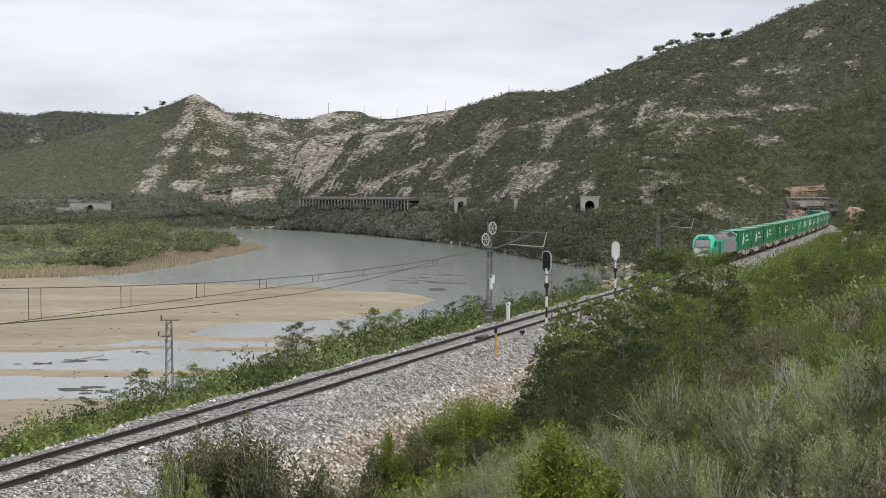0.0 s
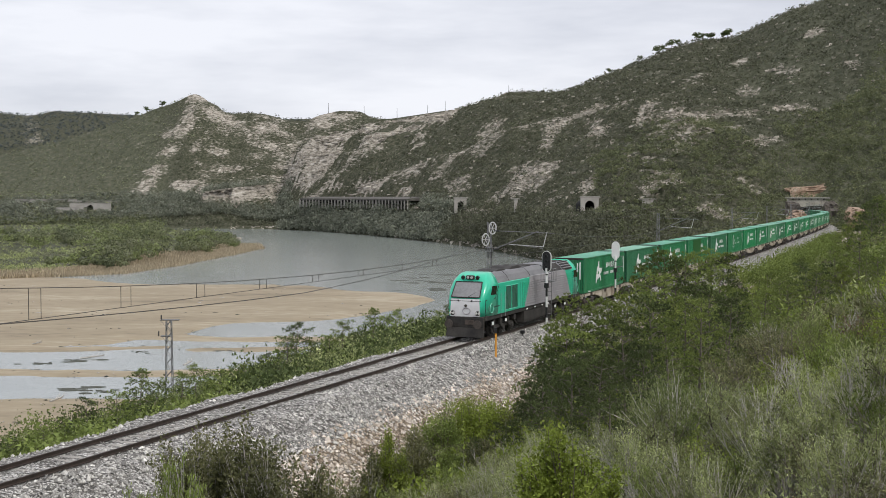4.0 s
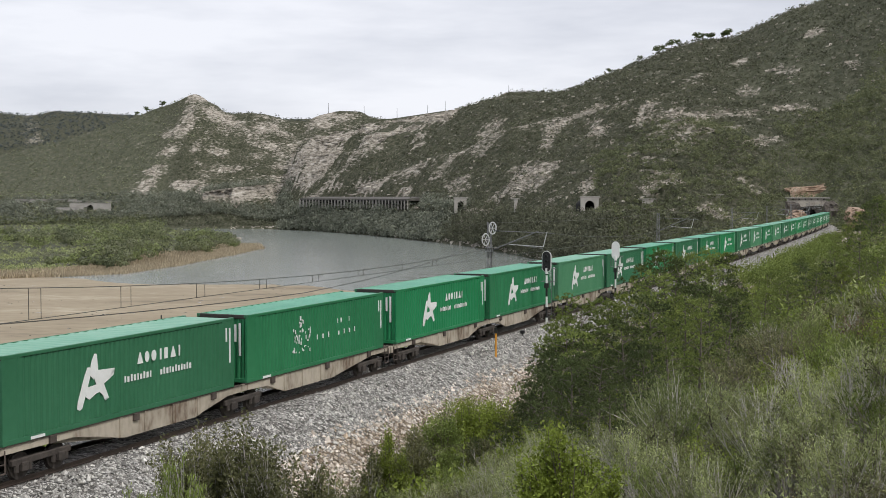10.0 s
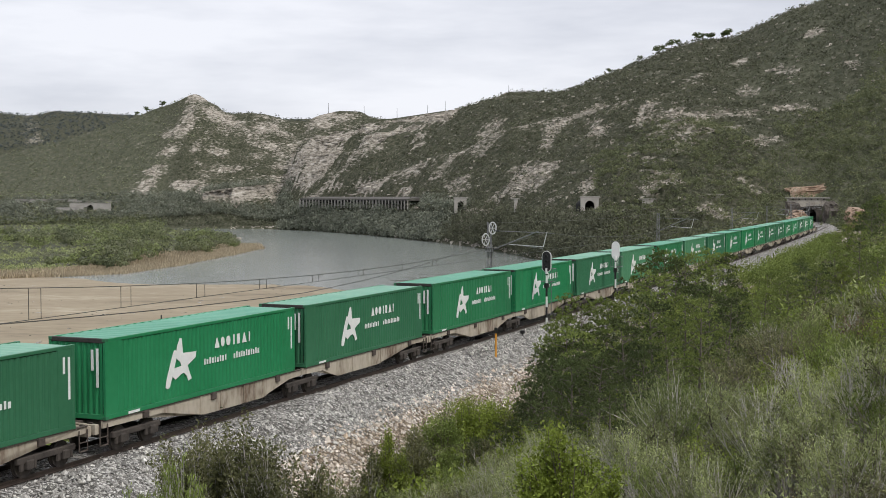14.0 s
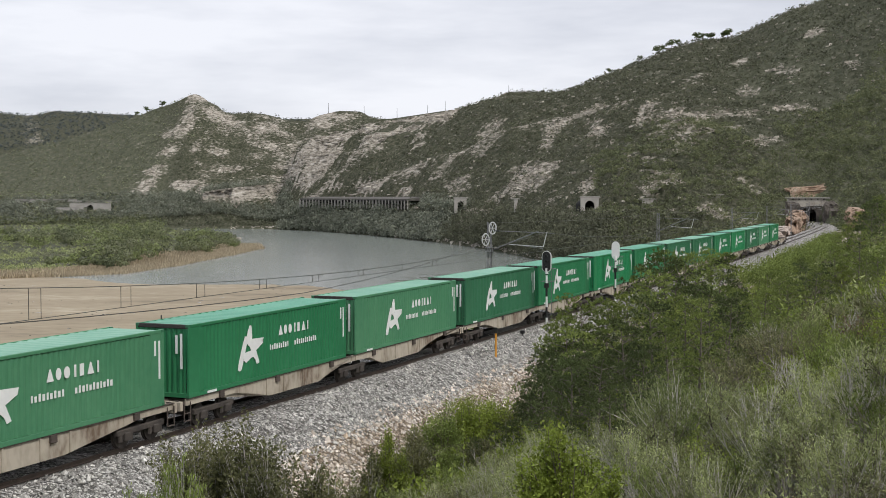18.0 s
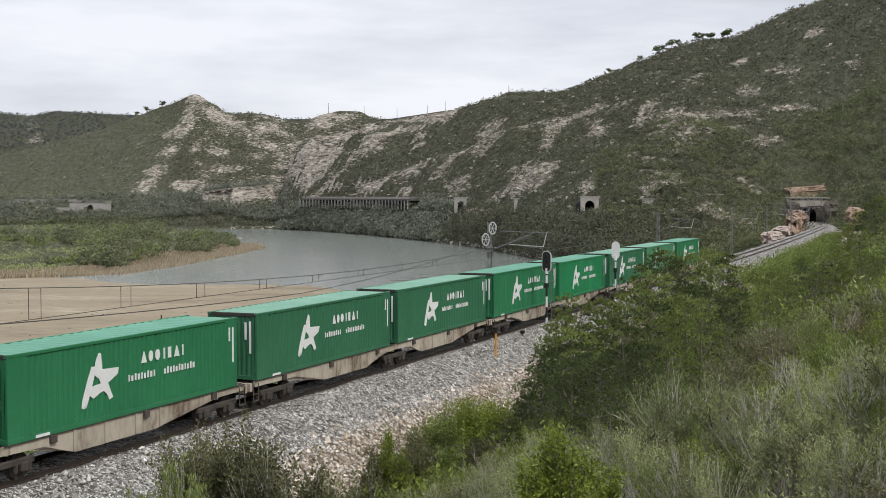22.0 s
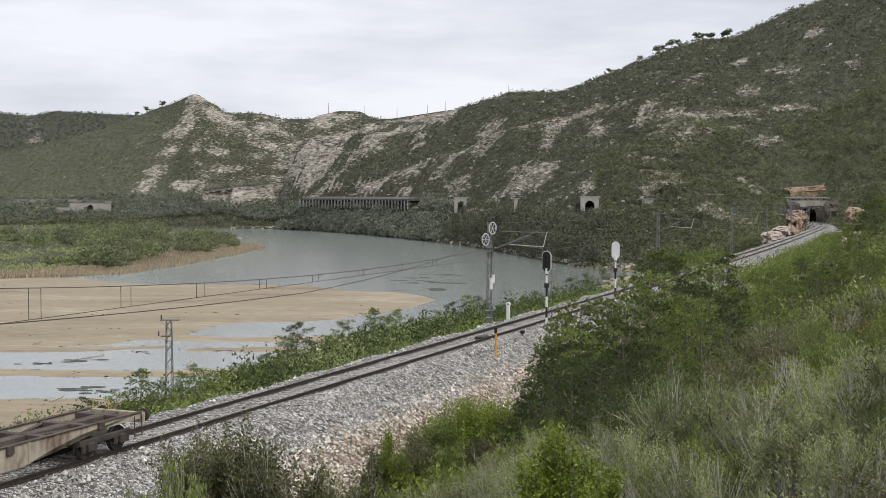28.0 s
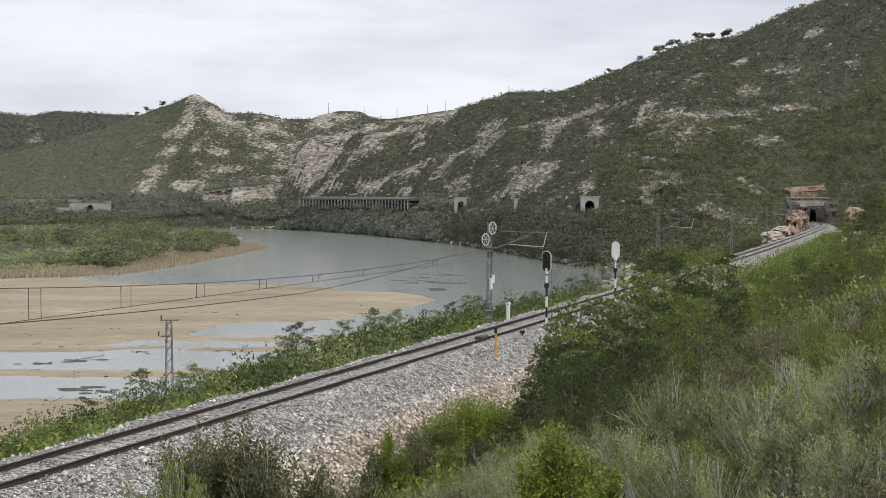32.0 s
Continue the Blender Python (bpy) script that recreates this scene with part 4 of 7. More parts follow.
def roadworks():
    """The old road on its shelf: portals, a pillared gallery, walls, a viaduct."""
    for c, w, h, ww, wh in ((815, 3.2, 4.0, 6.4, 5.4), (1040, 3.7, 4.9, 6.8, 6.0)):
        x, y = shelf(c)
        portal("road_tunnel_portal", x, y - 7, SHELF_Z, w, h, ww, wh, 14, M_PANEL, "pale stone road tunnel portal set in the scrubby slope", 8, 2.0)
    for c, w, h in ((912, 1.6, 5.0), (1142, 4.0, 3.0), (1258, 4.6, 4.0)):
        x, y = shelf(c)
        g = thing("retaining_wall", "pale concrete wing wall of the old road", "wall", "road walls")
        g.matrix_world = pose(x, y - 7, min(5.5, float(height(x, y - 7)) + 0.6), 0, 0, 10)
        bm = bmesh.new()
        prism(bm, [(-w / 2, -1.5), (w / 2 - 1.2, -1.5), (w / 2, h), (-w / 2, h)], 0, 1.0)
        part("wall", bm, M_PANEL, g)
        bm = bmesh.new()
        box(bm, -w / 2 - 0.5, w / 2 + 0.9, -0.3, 4.0, h, h + 0.35, 0.05)
        part("slab", bm, M_CONCRETE, g)
    # the gallery: roof on a row of pillars against the cliff
    gal = thing("road_gallery", "long concrete rockfall gallery on a row of pillars", "gallery")
    cols = np.linspace(533, 722, 35)
    P = [np.array(shelf(c)) - (0, 7) for c in cols]
    bm = bmesh.new()
    d = Vector((*(P[-1] - P[0]), 0))
    n_ = Vector((-d.y, d.x, 0)).normalized()
    loft(bm, [[(p[0] + n_.x * off, p[1] + n_.y * off, SHELF_Z + z) for off, z in ((0, 4.0), (0, 5.0), (9, 6.2), (9, 4.0))] for p in P])
    part("roof", bm, M_GALLERY, gal)
    # a black sheet paints the shade behind the pillars
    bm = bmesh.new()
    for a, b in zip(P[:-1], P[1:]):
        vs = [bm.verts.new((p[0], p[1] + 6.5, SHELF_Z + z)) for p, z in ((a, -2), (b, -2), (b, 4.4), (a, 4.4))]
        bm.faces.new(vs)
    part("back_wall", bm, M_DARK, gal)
    for p in P:
        bm = bmesh.new()
        box(bm, p[0] - 0.4, p[0] + 0.4, p[1], p[1] + 0.5, SHELF_Z - 1.0, SHELF_Z + 4.0)
        part("pillar", bm, M_PANEL, gal)
    # long wall with a slab above the railway cutting
    x, y = view_xy_at(1428, TUNNEL_Y - 1.2)
    g = thing("road_bridge_wall", "pale stone wall with a concrete parapet over the cutting", "wall", "road walls")
    g.matrix_world = pose(x, y, 5.9, 0, 0, -6)
    bm = bmesh.new()
    prism(bm, [(-6.5, -1.4), (1.0, -0.3), (6.8, -0.3), (6.8, 2.4), (-7.0, 2.4)], 0, 1.0)
    part("wall", bm, M_LIME, g)
    bm = bmesh.new()
    box(bm, -7.6, 8.0, -0.5, 1.2, 2.4, 2.8, 0.06)
    part("parapet", bm, M_CONCRETE, g)
    for k in range(6):
        bm = bmesh.new()
        prism(bm, [(-5.4 + k * 2.2, 2.38), (-5.2 + k * 2.2, 1.95), (-4.9 + k * 2.2, 1.95), (-4.7 + k * 2.2, 2.38)], -0.42, -0.02)
        part("bracket", bm, M_DARK, g)
    # viaduct and pale road walls in the valley
    x, y, z = ground_at(160, 374, 880)
    g = portal("road_viaduct", x, y - 1, z - 0.5, 5.0, 5.0, 30, 6.2, 9, M_PANEL, "pale stone arch of a road viaduct among trees", 0, 2.0)
    tagged(g, "pale stone arch of a road viaduct among trees", "viaduct")
    for c, row, w, h in ((82, 357, 46, 1.3), (168, 358, 34, 0.8), (120, 377, 16, 3.5)):
        x, y, z = ground_at(c, row, 880)
        g = thing("road_embankment_wall", "long low pale concrete wall beside the valley road", "wall", "road walls")
        g.matrix_world = pose(x, y - 1.0, z)
        bm = bmesh.new()
        box(bm, -w / 2, w / 2, 0, 1.0, -1.8, h, 0.05)
        part("wall", bm, M_PANEL, g)
        bm = bmesh.new()
        box(bm, -w / 2 - 0.2, w / 2 + 0.2, -0.25, 1.25, h, h + 0.35, 0.03)
        part("coping", bm, M_CONCRETE, g)
    # power pylons on the far ridge
    for c, top, row in ((582, 183, 199), (645, 188, 199), (703, 192, 211), (757, 187, 203), (788, 180, 197), (900, 152, 163)):
        x, y = view_xy_at(c, 1160 if c < 660 else 925 if c < 800 else 872)
        z0 = EYE_Z + (347 - row) / 2214.0 * y
        bm = bmesh.new()
        rod(bm, (x, y, z0 - 8), (x, y, EYE_Z + (347 - top) / 2214.0 * y), 0.28, 0.15, 5)
        tagged(part("ridge_pole", bm, M_STEEL), "thin grey pole on the far ridge", "pole", "poles on the ridge")


def weeds():
    """Dark mats of weed and driftwood in the shallows."""
    rng = np.random.RandomState(77)
    for c, row, w in ((790, 487, 3.4), (765, 500, 4.6), (735, 492, 2.2), (800, 500, 3.2), (745, 515, 3.6), (770, 511, 2.0), (720, 497, 2.0), (145, 640, 1.6), (60, 646, 1.0), (440, 601, 1.4), (400, 622, 0.8), (130, 690, 2.0), (150, 694, 1.2), (245, 625, 0.7)):
        d = (EYE_Z - WATER_Z) * 2214.0 / (row - 347)
        x, y = view_xy_at(c, d)
        for k in range(7):
            bm = bmesh.new()
            cx, cy, r = x + rng.normal() * w * 1.1, y + rng.normal() * w * 0.8, w * rng.uniform(0.12, 0.42)
            a = np.linspace(0, 2 * math.pi, 13)[:-1]
            rad = r * rng.uniform(0.55, 1.2, 12)
            top = [bm.verts.new((cx + 2.2 * q * math.cos(t), cy + q * math.sin(t), WATER_Z + 0.05 + 0.005 * k)) for t, q in zip(a, rad * 0.8)]
            low = [bm.verts.new((cx + 2.2 * q * math.cos(t), cy + q * math.sin(t), WATER_Z - 0.1)) for t, q in zip(a, rad)]
            bm.faces.new(top)
            for i in range(12):
                bm.faces.new((low[i], low[(i + 1) % 12], top[(i + 1) % 12], top[i]))
            tagged(part("weed_mat", bm, M_WEED), "dark mat of weed lying in the shallow water", "weed", "weed mats")


def bar_debris():
    """Clods, wrack and bleached driftwood left on the mud bars."""
    rng = np.random.RandomState(15)
    n = 9000
    y = rng.uniform(110, 335, n)
    x = y * rng.uniform(-0.37, 0.05, n)
    z = bed(x, y)
    band = fbm(x / 60, y / 7, 3)
    ok = (lateral(x, y) < -42) & (z > WATER_Z - 0.12) & (rng.rand(n) < np.where(z < WATER_Z + 0.06, 0.75, np.clip(0.04 + 1.0 * (band - 0.12), 0.015, 0.6)))
    P = np.stack([x, y, z], 1)[ok]
    octa = np.array([(1, 0, 0), (-1, 0, 0), (0, 1, 0), (0, -1, 0), (0, 0, 1), (0, 0, -1)], float)
    tri = np.array([(0, 2, 4), (2, 1, 4), (1, 3, 4), (3, 0, 4), (2, 0, 5), (1, 2, 5), (3, 1, 5), (0, 3, 5)])
    pale = rng.rand(len(P)) < 0.45
    for k, mat, nm, lab in ((pale, M_DEAD, "driftwood_bits", "bleached bits of driftwood strewn on the mud"), (~pale, M_WEED, "wrack", "dark clods and wrack strewn on the mud")):
        m = int(k.sum())
        r = np.stack([0.08 + 0.8 * rng.rand(m) ** 4, 0.07 + 0.2 * rng.rand(m), 0.04 + 0.07 * rng.rand(m)], 1)
        V = octa[None] * r[:, None] * rng.uniform(0.6, 1.2, (m, 6, 1)) + P[k][:, None] + np.array([0, 0, 0.03])
        tagged(new(nm, mesh_from(nm, V.reshape(-1, 3), (np.arange(m)[:, None, None] * 6 + tri[None]).reshape(-1, 3), mat)), lab, "debris", kind="stuff")
    for c, row, size, turn in ((160, 634, 3.4, 10), (96, 714, 1.6, 35), (62, 612, 1.6, -15), (330, 645, 1.8, 60)):
        d = (EYE_Z - WATER_Z - 0.1) * 2214.0 / (row - 347)
        x, y = view_xy_at(c, d)
        bm = bmesh.new()
        rod(bm, (-size / 2, 0, 0.0), (size * 0.1, 0, 0.22), 0.13, 0.10)
        rod(bm, (size * 0.1, 0, 0.22), (size / 2, 0.2, 0.35), 0.10, 0.05)
        for u, v, w in ((0.1, 0.28, 0.75), (0.28, -0.2, 0.6), (-0.1, 0.1, 0.6), (0.4, 0.15, 0.8)):
            rod(bm, (size * u * 0.8, 0, 0.2), (size * (u + 0.22), size * v, w), 0.05, 0.02, 4)
        ob = part("driftwood_branch", bm, M_DEAD)
        ob.matrix_world = pose(x, y, max(float(bed(x, y)), WATER_Z - 0.05) + 0.05, 0, 0, turn)
        tagged(ob, "bleached driftwood branch stranded on the mud bar", "driftwood", "driftwood branches")


sleepers()
stones()
weeds()
bar_debris()
line_side()
roadworks()
px_, py_, _ = on_track(TUNNEL_S, 0.0)
portal("railway_tunnel_portal", float(px_), float(py_) - 0.5, -0.6, 5.2, 5.6, 9.0, 6.3, 40, M_DARKROCK, "dark railway tunnel mouth in a rock face", -math.degrees(float(np.interp(TUNNEL_S, TRACK_S, HEADING))), 2.0, False)
rock("rock_outcrop", *view_xy_at(1432, 476), 9.8, 8.0, 2.5, 2.6, M_ROCK, "orange limestone outcrop above the road wall", 31, 4)
for s, o, z, a, b, c, m_, lab, k in ((372, -7.6, 0.4, 11, 2.0, 2.5, M_ROCK, "orange-brown rock face beside the railway cutting", 1), (403, -8.2, 1.0, 7, 2.4, 3.2, M_ROCK, "orange-brown rock face beside the railway cutting", 2),
                                     (335, -7.5, -0.6, 8, 2, 1.7, M_SLAB, "pale broken rock beside the railway cutting", 3), (414, 9.0, 1.8, 4.5, 2.8, 3.2, M_ROCK, "brown rock shoulder beside the tunnel", 4),
                                     (305, -7.2, -0.9, 9, 1.8, 1.4, M_SLAB, "pale broken rock beside the railway cutting", 5), (300, 9.5, -3.2, 9, 3.4, 2.2, M_SLAB, "pale rock below the railway bank", 6),
                                     (335, 10.5, -2.8, 9, 3.4, 2.4, M_SLAB, "pale rock below the railway bank", 7), (62, 8.6, -3.0, 3.2, 1.3, 0.9, M_SLAB, "pinkish rock slab at the foot of the bank", 8),
                                     (57, 9.4, -3.2, 2.6, 1.1, 0.8, M_SLAB, "pinkish rock slab at the foot of the bank", 9), (67, 8.0, -2.7, 2.6, 1.0, 0.8, M_SLAB, "pinkish rock slab at the foot of the bank", 10),
                                     (468, -6.8, 2.0, 3.0, 2.6, 4.5, M_DARKROCK, "dark rock beside the tunnel mouth", 12), (468, 7.0, 2.0, 3.0, 2.6, 4.5, M_DARKROCK, "dark rock beside the tunnel mouth", 13),
                                     (40, 7.6, -2.8, 1.5, 0.8, 0.7, M_SLAB, "pinkish rock slab at the foot of the bank", 11)):
    q = on_track(s, o)
    rock("rock_outcrop", q[0], q[1], z, a, b, c, m_, lab, k, 90 - math.degrees(float(np.interp(s, TRACK_S, HEADING))))
for c, d, z, a, b, cc, k in ((1430, 478, 10.2, 6.5, 3, 1.7, 21), (1448, 480, 11.0, 3.2, 3, 2.6, 22)):
    x, y = view_xy_at(c, d)
    rock("rock_outcrop", x, y, z, a, b, cc, M_ROCK, "orange-brown bare rock above the road wall", k)
# ---- plants ----
def rand_dirs(rng, n):
    v = rng.normal(size=(n, 3))
    return v / np.linalg.norm(v, axis=1, keepdims=True)


def leaf_tris(rng, base, way, length, width):
    """Slim triangles that start at base and point along way."""
    side = np.cross(way, rand_dirs(rng, len(base)))
    side /= np.linalg.norm(side, axis=1, keepdims=True) + 1e-9
    length, width = np.broadcast_to(length, len(base))[:, None], np.broadcast_to(width, len(base))[:, None]
    V = np.stack([base - side * width / 2, base + side * width / 2, base + way * length], 1).reshape(-1, 3)
    return V


def tri_mesh(name, V, mat):
    return mesh_from(name, V, np.arange(len(V)).reshape(-1, 3), mat)


def tubes(name, rows, mat, n=4):
    """Tapered sticks: rows of (a, b, radius at a, radius at b)."""
    V, F = [], []
    for a, b, r0, r1 in rows:
        a, b = np.asarray(a, float), np.asarray(b, float)
        d = (b - a) / (np.linalg.norm(b - a) + 1e-9)
        u = np.cross(d, (0.3, 0.9, 0.2))
        u /= np.linalg.norm(u) + 1e-9
        w = np.cross(d, u)
        k = len(V)
        for c, r in ((a, r0), (b, r1)):
            for i in range(n):
                t = 2 * math.pi * i / n
                V.append(c + r * (math.cos(t) * u + math.sin(t) * w))
        F += [(k + i, k + (i + 1) % n, k + n + (i + 1) % n, k + n + i) for i in range(n)]
    return mesh_from(name, V, F, mat)


def pine_kind(seed, h, spread, mat, puffs=62, low=0.12):
    """A young pine: a trunk with spreading limbs, each carrying rounded puffs of needle tufts."""
    rng = np.random.RandomState(seed)
    lean = rng.uniform(-0.06, 0.06, 2) * h
    top = np.array([lean[0], lean[1], h * 0.95])
    knee = np.array([lean[0] * 0.2, lean[1] * 0.7, h * 0.5])
    sticks = [((0, 0, -0.6), knee, 0.035 * h * 0.5, 0.02 * h * 0.5), (knee, top, 0.02 * h * 0.5, 0.008)]
    ends = [(top, 0.34), (top - (0, 0, 0.3), 0.4)]
    limbs = (puffs - 2) // 3
    for i in range(limbs):
        f = low + (0.93 - low) * (i + rng.rand()) / limbs
        p = knee * (f / 0.5) if f < 0.5 else knee + (top - knee) * ((f - 0.5) / 0.47)
        a = i * 2.4 + rng.uniform(-0.6, 0.6)
        reach = spread * (1 - f) ** 0.6 * min(1, 0.5 + 2.2 * f) * rng.uniform(0.6, 1.15) + 0.15
        e = p + np.array([math.cos(a) * reach, math.sin(a) * reach, reach * rng.uniform(0.2, 0.65)])
        sticks.append((p, e, 0.006 * h * 0.5 + 0.008, 0.006))
        for g in (0.55, 0.8, 1.0):
            q = p + (e - p) * g + rng.normal(size=3) * np.array([0.16, 0.16, 0.10]) * reach
            ends.append((q, rng.uniform(0.26, 0.42) * (0.8 + 0.25 * reach)))
            sticks.append((p + (e - p) * max(0.1, g - 0.25), q, 0.010, 0.004))
    C, R = np.array([e[0] for e in ends]), np.array([e[1] for e in ends])
    tufts, per = 11, 8
    out = rand_dirs(rng, len(C) * tufts)
    out[:, 2] = np.where(rng.rand(len(out)) < 0.7, abs(out[:, 2]), out[:, 2])
    tuft = np.repeat(C, tufts, 0) + out * np.repeat(R, tufts)[:, None] * np.array([1, 1, 0.6]) * rng.uniform(0.55, 1.0, (len(out), 1))
    base, outs = np.repeat(tuft, per, 0), np.repeat(out, per, 0)
    way = rand_dirs(rng, len(base)) * 0.75 + outs * 0.55 + np.array([0, 0, 0.25])
    way /= np.linalg.norm(way, axis=1, keepdims=True)
    V = leaf_tris(rng, base, way, rng.uniform(0.09, 0.18, len(base)), 0.045)
    return tubes("trunk", sticks, M_BARK, 4), tri_mesh("crown", V, mat)


def shrub_kind(seed, h, r, leaf, n, size, upright=0.5, stems=14, stem_mat=None, lift=0.0):
    """A bush: stems that fork from the foot, leaves in uneven clumps along their outer parts."""
    rng = np.random.RandomState(seed)
    sticks, tips = [], []
    for i in range(stems):
        a, q = rng.uniform(0, 6.283), rng.rand() ** 0.6
        e = np.array([math.cos(a) * r * q, math.sin(a) * r * q, h * rng.uniform(0.55, 1.0) * (1.05 - 0.35 * q * q)])
        m = e * np.array([0.35, 0.35, 0.4]) + rng.normal(size=3) * 0.06 * r
        e[2], m[2] = e[2] + lift, m[2] + lift
        sticks += [((0, 0, -0.25), m, 0.016 * h, 0.010 * h), (m, e, 0.010 * h, 0.003)]
        tips.append((m, e))
        for _ in range(3):
            b = m + (e - m) * rng.uniform(0.1, 0.7)
            e2 = b + (e - m) * rng.uniform(0.3, 0.6) + rng.normal(size=3) * 0.16 * r
            sticks.append((b, e2, 0.006 * h, 0.002))
            tips.append((b, e2))
    k = rng.randint(len(tips), size=n)
    A, B = np.array([t[0] for t in tips])[k], np.array([t[1] for t in tips])[k]
    g = rng.rand(n, 1) ** 0.55 * 1.05
    base = A + (B - A) * g + rng.normal(size=(n, 3)) * 0.075 * r * (1.4 - upright)
    base[:, 2] = np.maximum(base[:, 2], 0.03)
    along = (B - A) / (np.linalg.norm(B - A, axis=1, keepdims=True) + 1e-9)
    way = rand_dirs(rng, n) * (1 - upright) + along * upright + np.array([0, 0, 0.25])
    way /= np.linalg.norm(way, axis=1, keepdims=True)
    length = rng.uniform(0.6, 1.3, n) * size[0]
    if size[1] < 0.025:
        return tubes("stem", sticks, stem_mat or M_BARK, 3), tri_mesh("foliage", leaf_tris(rng, base, way, length, size[1]), leaf)
    side = np.cross(way, rand_dirs(rng, n))
    side *= size[1] / 2 / (np.linalg.norm(side, axis=1, keepdims=True) + 1e-9)
    mid = base + way * length[:, None] * 0.5
    V = np.stack([base, mid - side, base + way * length[:, None], mid + side], 1).reshape(-1, 3)
    return tubes("stem", sticks, stem_mat or M_BARK, 3), mesh_from("foliage", V, np.arange(4 * n).reshape(-1, 4), leaf)


def twig_kind(seed, h, r, n=16):
    """A dead, leafless bush of bleached twigs."""
    rng = np.random.RandomState(seed)
    sticks = []
    for i in range(n):
        a = rng.uniform(0, 6.283)
        e = np.array([math.cos(a) * r * rng.rand(), math.sin(a) * r * rng.rand(), h * rng.uniform(0.5, 1)])
        m = e * np.array([0.3, 0.3, 0.5]) + rng.normal(size=3) * 0.05
        sticks += [((0, 0, -0.2), m, 0.010, 0.007), (m, e, 0.007, 0.003)]
        for _ in range(3):
            b = m + (e - m) * rng.uniform(0.2, 0.8)
            sticks.append((b, b + (e - m) * 0.4 + rng.normal(size=3) * 0.12, 0.0045, 0.002))
    return tubes("branch", sticks, M_DEAD, 3)


def plant(name, label, category, meshes, names, x, y, z, turn, size, group):
    t = tagged(new(name), label, category, group)
    t.matrix_world = pose(x, y, z, 0, 0, turn) @ Matrix.Diagonal((size, size, size, 1))
    for me, nm in zip(meshes, names):
        piece(nm, me, t)
    return t


def clumps(rng, P, size, tris, flat=0.8, tri=None, broad=0.6):
    """Many ragged clumps of foliage, one at each point of P: loose leaf sprays, or, where broad, sprays that lie on the skin of rounded lobes; tri: the spray's length in metres."""
    n = len(P)
    size = np.broadcast_to(size, n)
    lobes = rng.normal(size=(n, 5, 3)) * np.array([0.3, 0.3, 0.2]) * size[:, None, None]
    lobes[:, :, 2] = abs(lobes[:, :, 2]) + 0.22 * size[:, None] * flat
    c = np.repeat(np.asarray(P, float), tris, 0) + lobes[np.arange(n)[:, None], rng.randint(0, 5, (n, tris))].reshape(-1, 3)
    s = np.repeat(size, tris)[:, None]
    d = rand_dirs(rng, n * tris)
    lone = s[:, 0] * 0.4 if tri is None else np.broadcast_to(tri, n * tris)
    if broad > 0.75:
        d[:, 2] = d[:, 2] * 0.8 + 0.25
        mid = c + d * s * 0.3 * rng.uniform(0.8, 1.0, (n * tris, 1))
        skin = d + 0.45 * rand_dirs(rng, n * tris)
        way = np.cross(skin, rand_dirs(rng, n * tris))
        way /= np.linalg.norm(way, axis=1, keepdims=True) + 1e-9
        side = np.cross(way, skin)
        side /= np.linalg.norm(side, axis=1, keepdims=True) + 1e-9
        a = (lone * rng.uniform(0.6, 1.3, n * tris))[:, None]
        return np.stack([mid - way * a * 0.4 - side * a * broad / 2, mid - way * a * 0.4 + side * a * broad / 2, mid + way * a * 0.6], 1).reshape(-1, 3)
    d[:, 2] = d[:, 2] * flat + 0.15
    base = c + d * s * 0.3 * rng.uniform(0.5, 1.0, (n * tris, 1))
    way = rand_dirs(rng, n * tris) * 0.7 + d * 0.5 + np.array([0, 0, 0.3])
    way /= np.linalg.norm(way, axis=1, keepdims=True)
    return leaf_tris(rng, base, way, lone * rng.uniform(0.6, 1.3, n * tris), lone * broad)


def stuff(name, V, mat, label, category):
    return tagged(new(name, tri_mesh(name, V, mat)), label, category, kind="stuff")


def view_xy(col, dist):
    return (col - 784) / 2214.0 * dist, dist


PINES = [pine_kind(11, 5.0, 1.9, M_PINE), pine_kind(12, 5.0, 2.2, M_PINE_DARK), pine_kind(13, 5.0, 1.7, M_PINE_LIGHT, 56), pine_kind(14, 5.0, 2.4, M_PINE, 68, 0.05)]
PINES.append(pine_kind(15, 5.0, 2.0, M_PINE_DARK, 20))


def far_pine_kind(seed, h):
    """A pine seen far off: a bare lower trunk and an open, rounded crown."""
    rng = np.random.RandomState(seed)
    top = np.array([0.06 * h, 0, h * 0.8])
    ends = np.array([[rng.normal() * 0.15 * h, rng.normal() * 0.15 * h, h * rng.uniform(0.30, 0.72)] for _ in range(12)])
    sticks = [((0, 0, -1), top, 0.035 * h, 0.02 * h)] + [(top * rng.uniform(0.5, 0.9), e, 0.012 * h, 0.006 * h) for e in ends]
    return tubes("trunk", sticks, M_BARK, 4), tri_mesh("crown", clumps(rng, ends, 0.42 * h, 34, 0.5, 0.12 * h, 0.9), M_PINE_DARK)


PINES += [far_pine_kind(16, 5.0), far_pine_kind(17, 5.0), far_pine_kind(18, 5.0)]
PINE_LABEL = ["bright green young pine tree on the scrubby slope", "dark green bushy pine tree on the scrubby slope"]


def add_pine(x, y, h, k, rng, group="pines beside the railway"):
    z = float(height(x, y))
    plant("pine_tree", PINE_LABEL[1 if k in (1, 4, 5, 6, 7) else 0], "tree", PINES[k], ("trunk", "crown"), x, y, z - 0.1, rng.uniform(0, 360), h / 5.0, group)


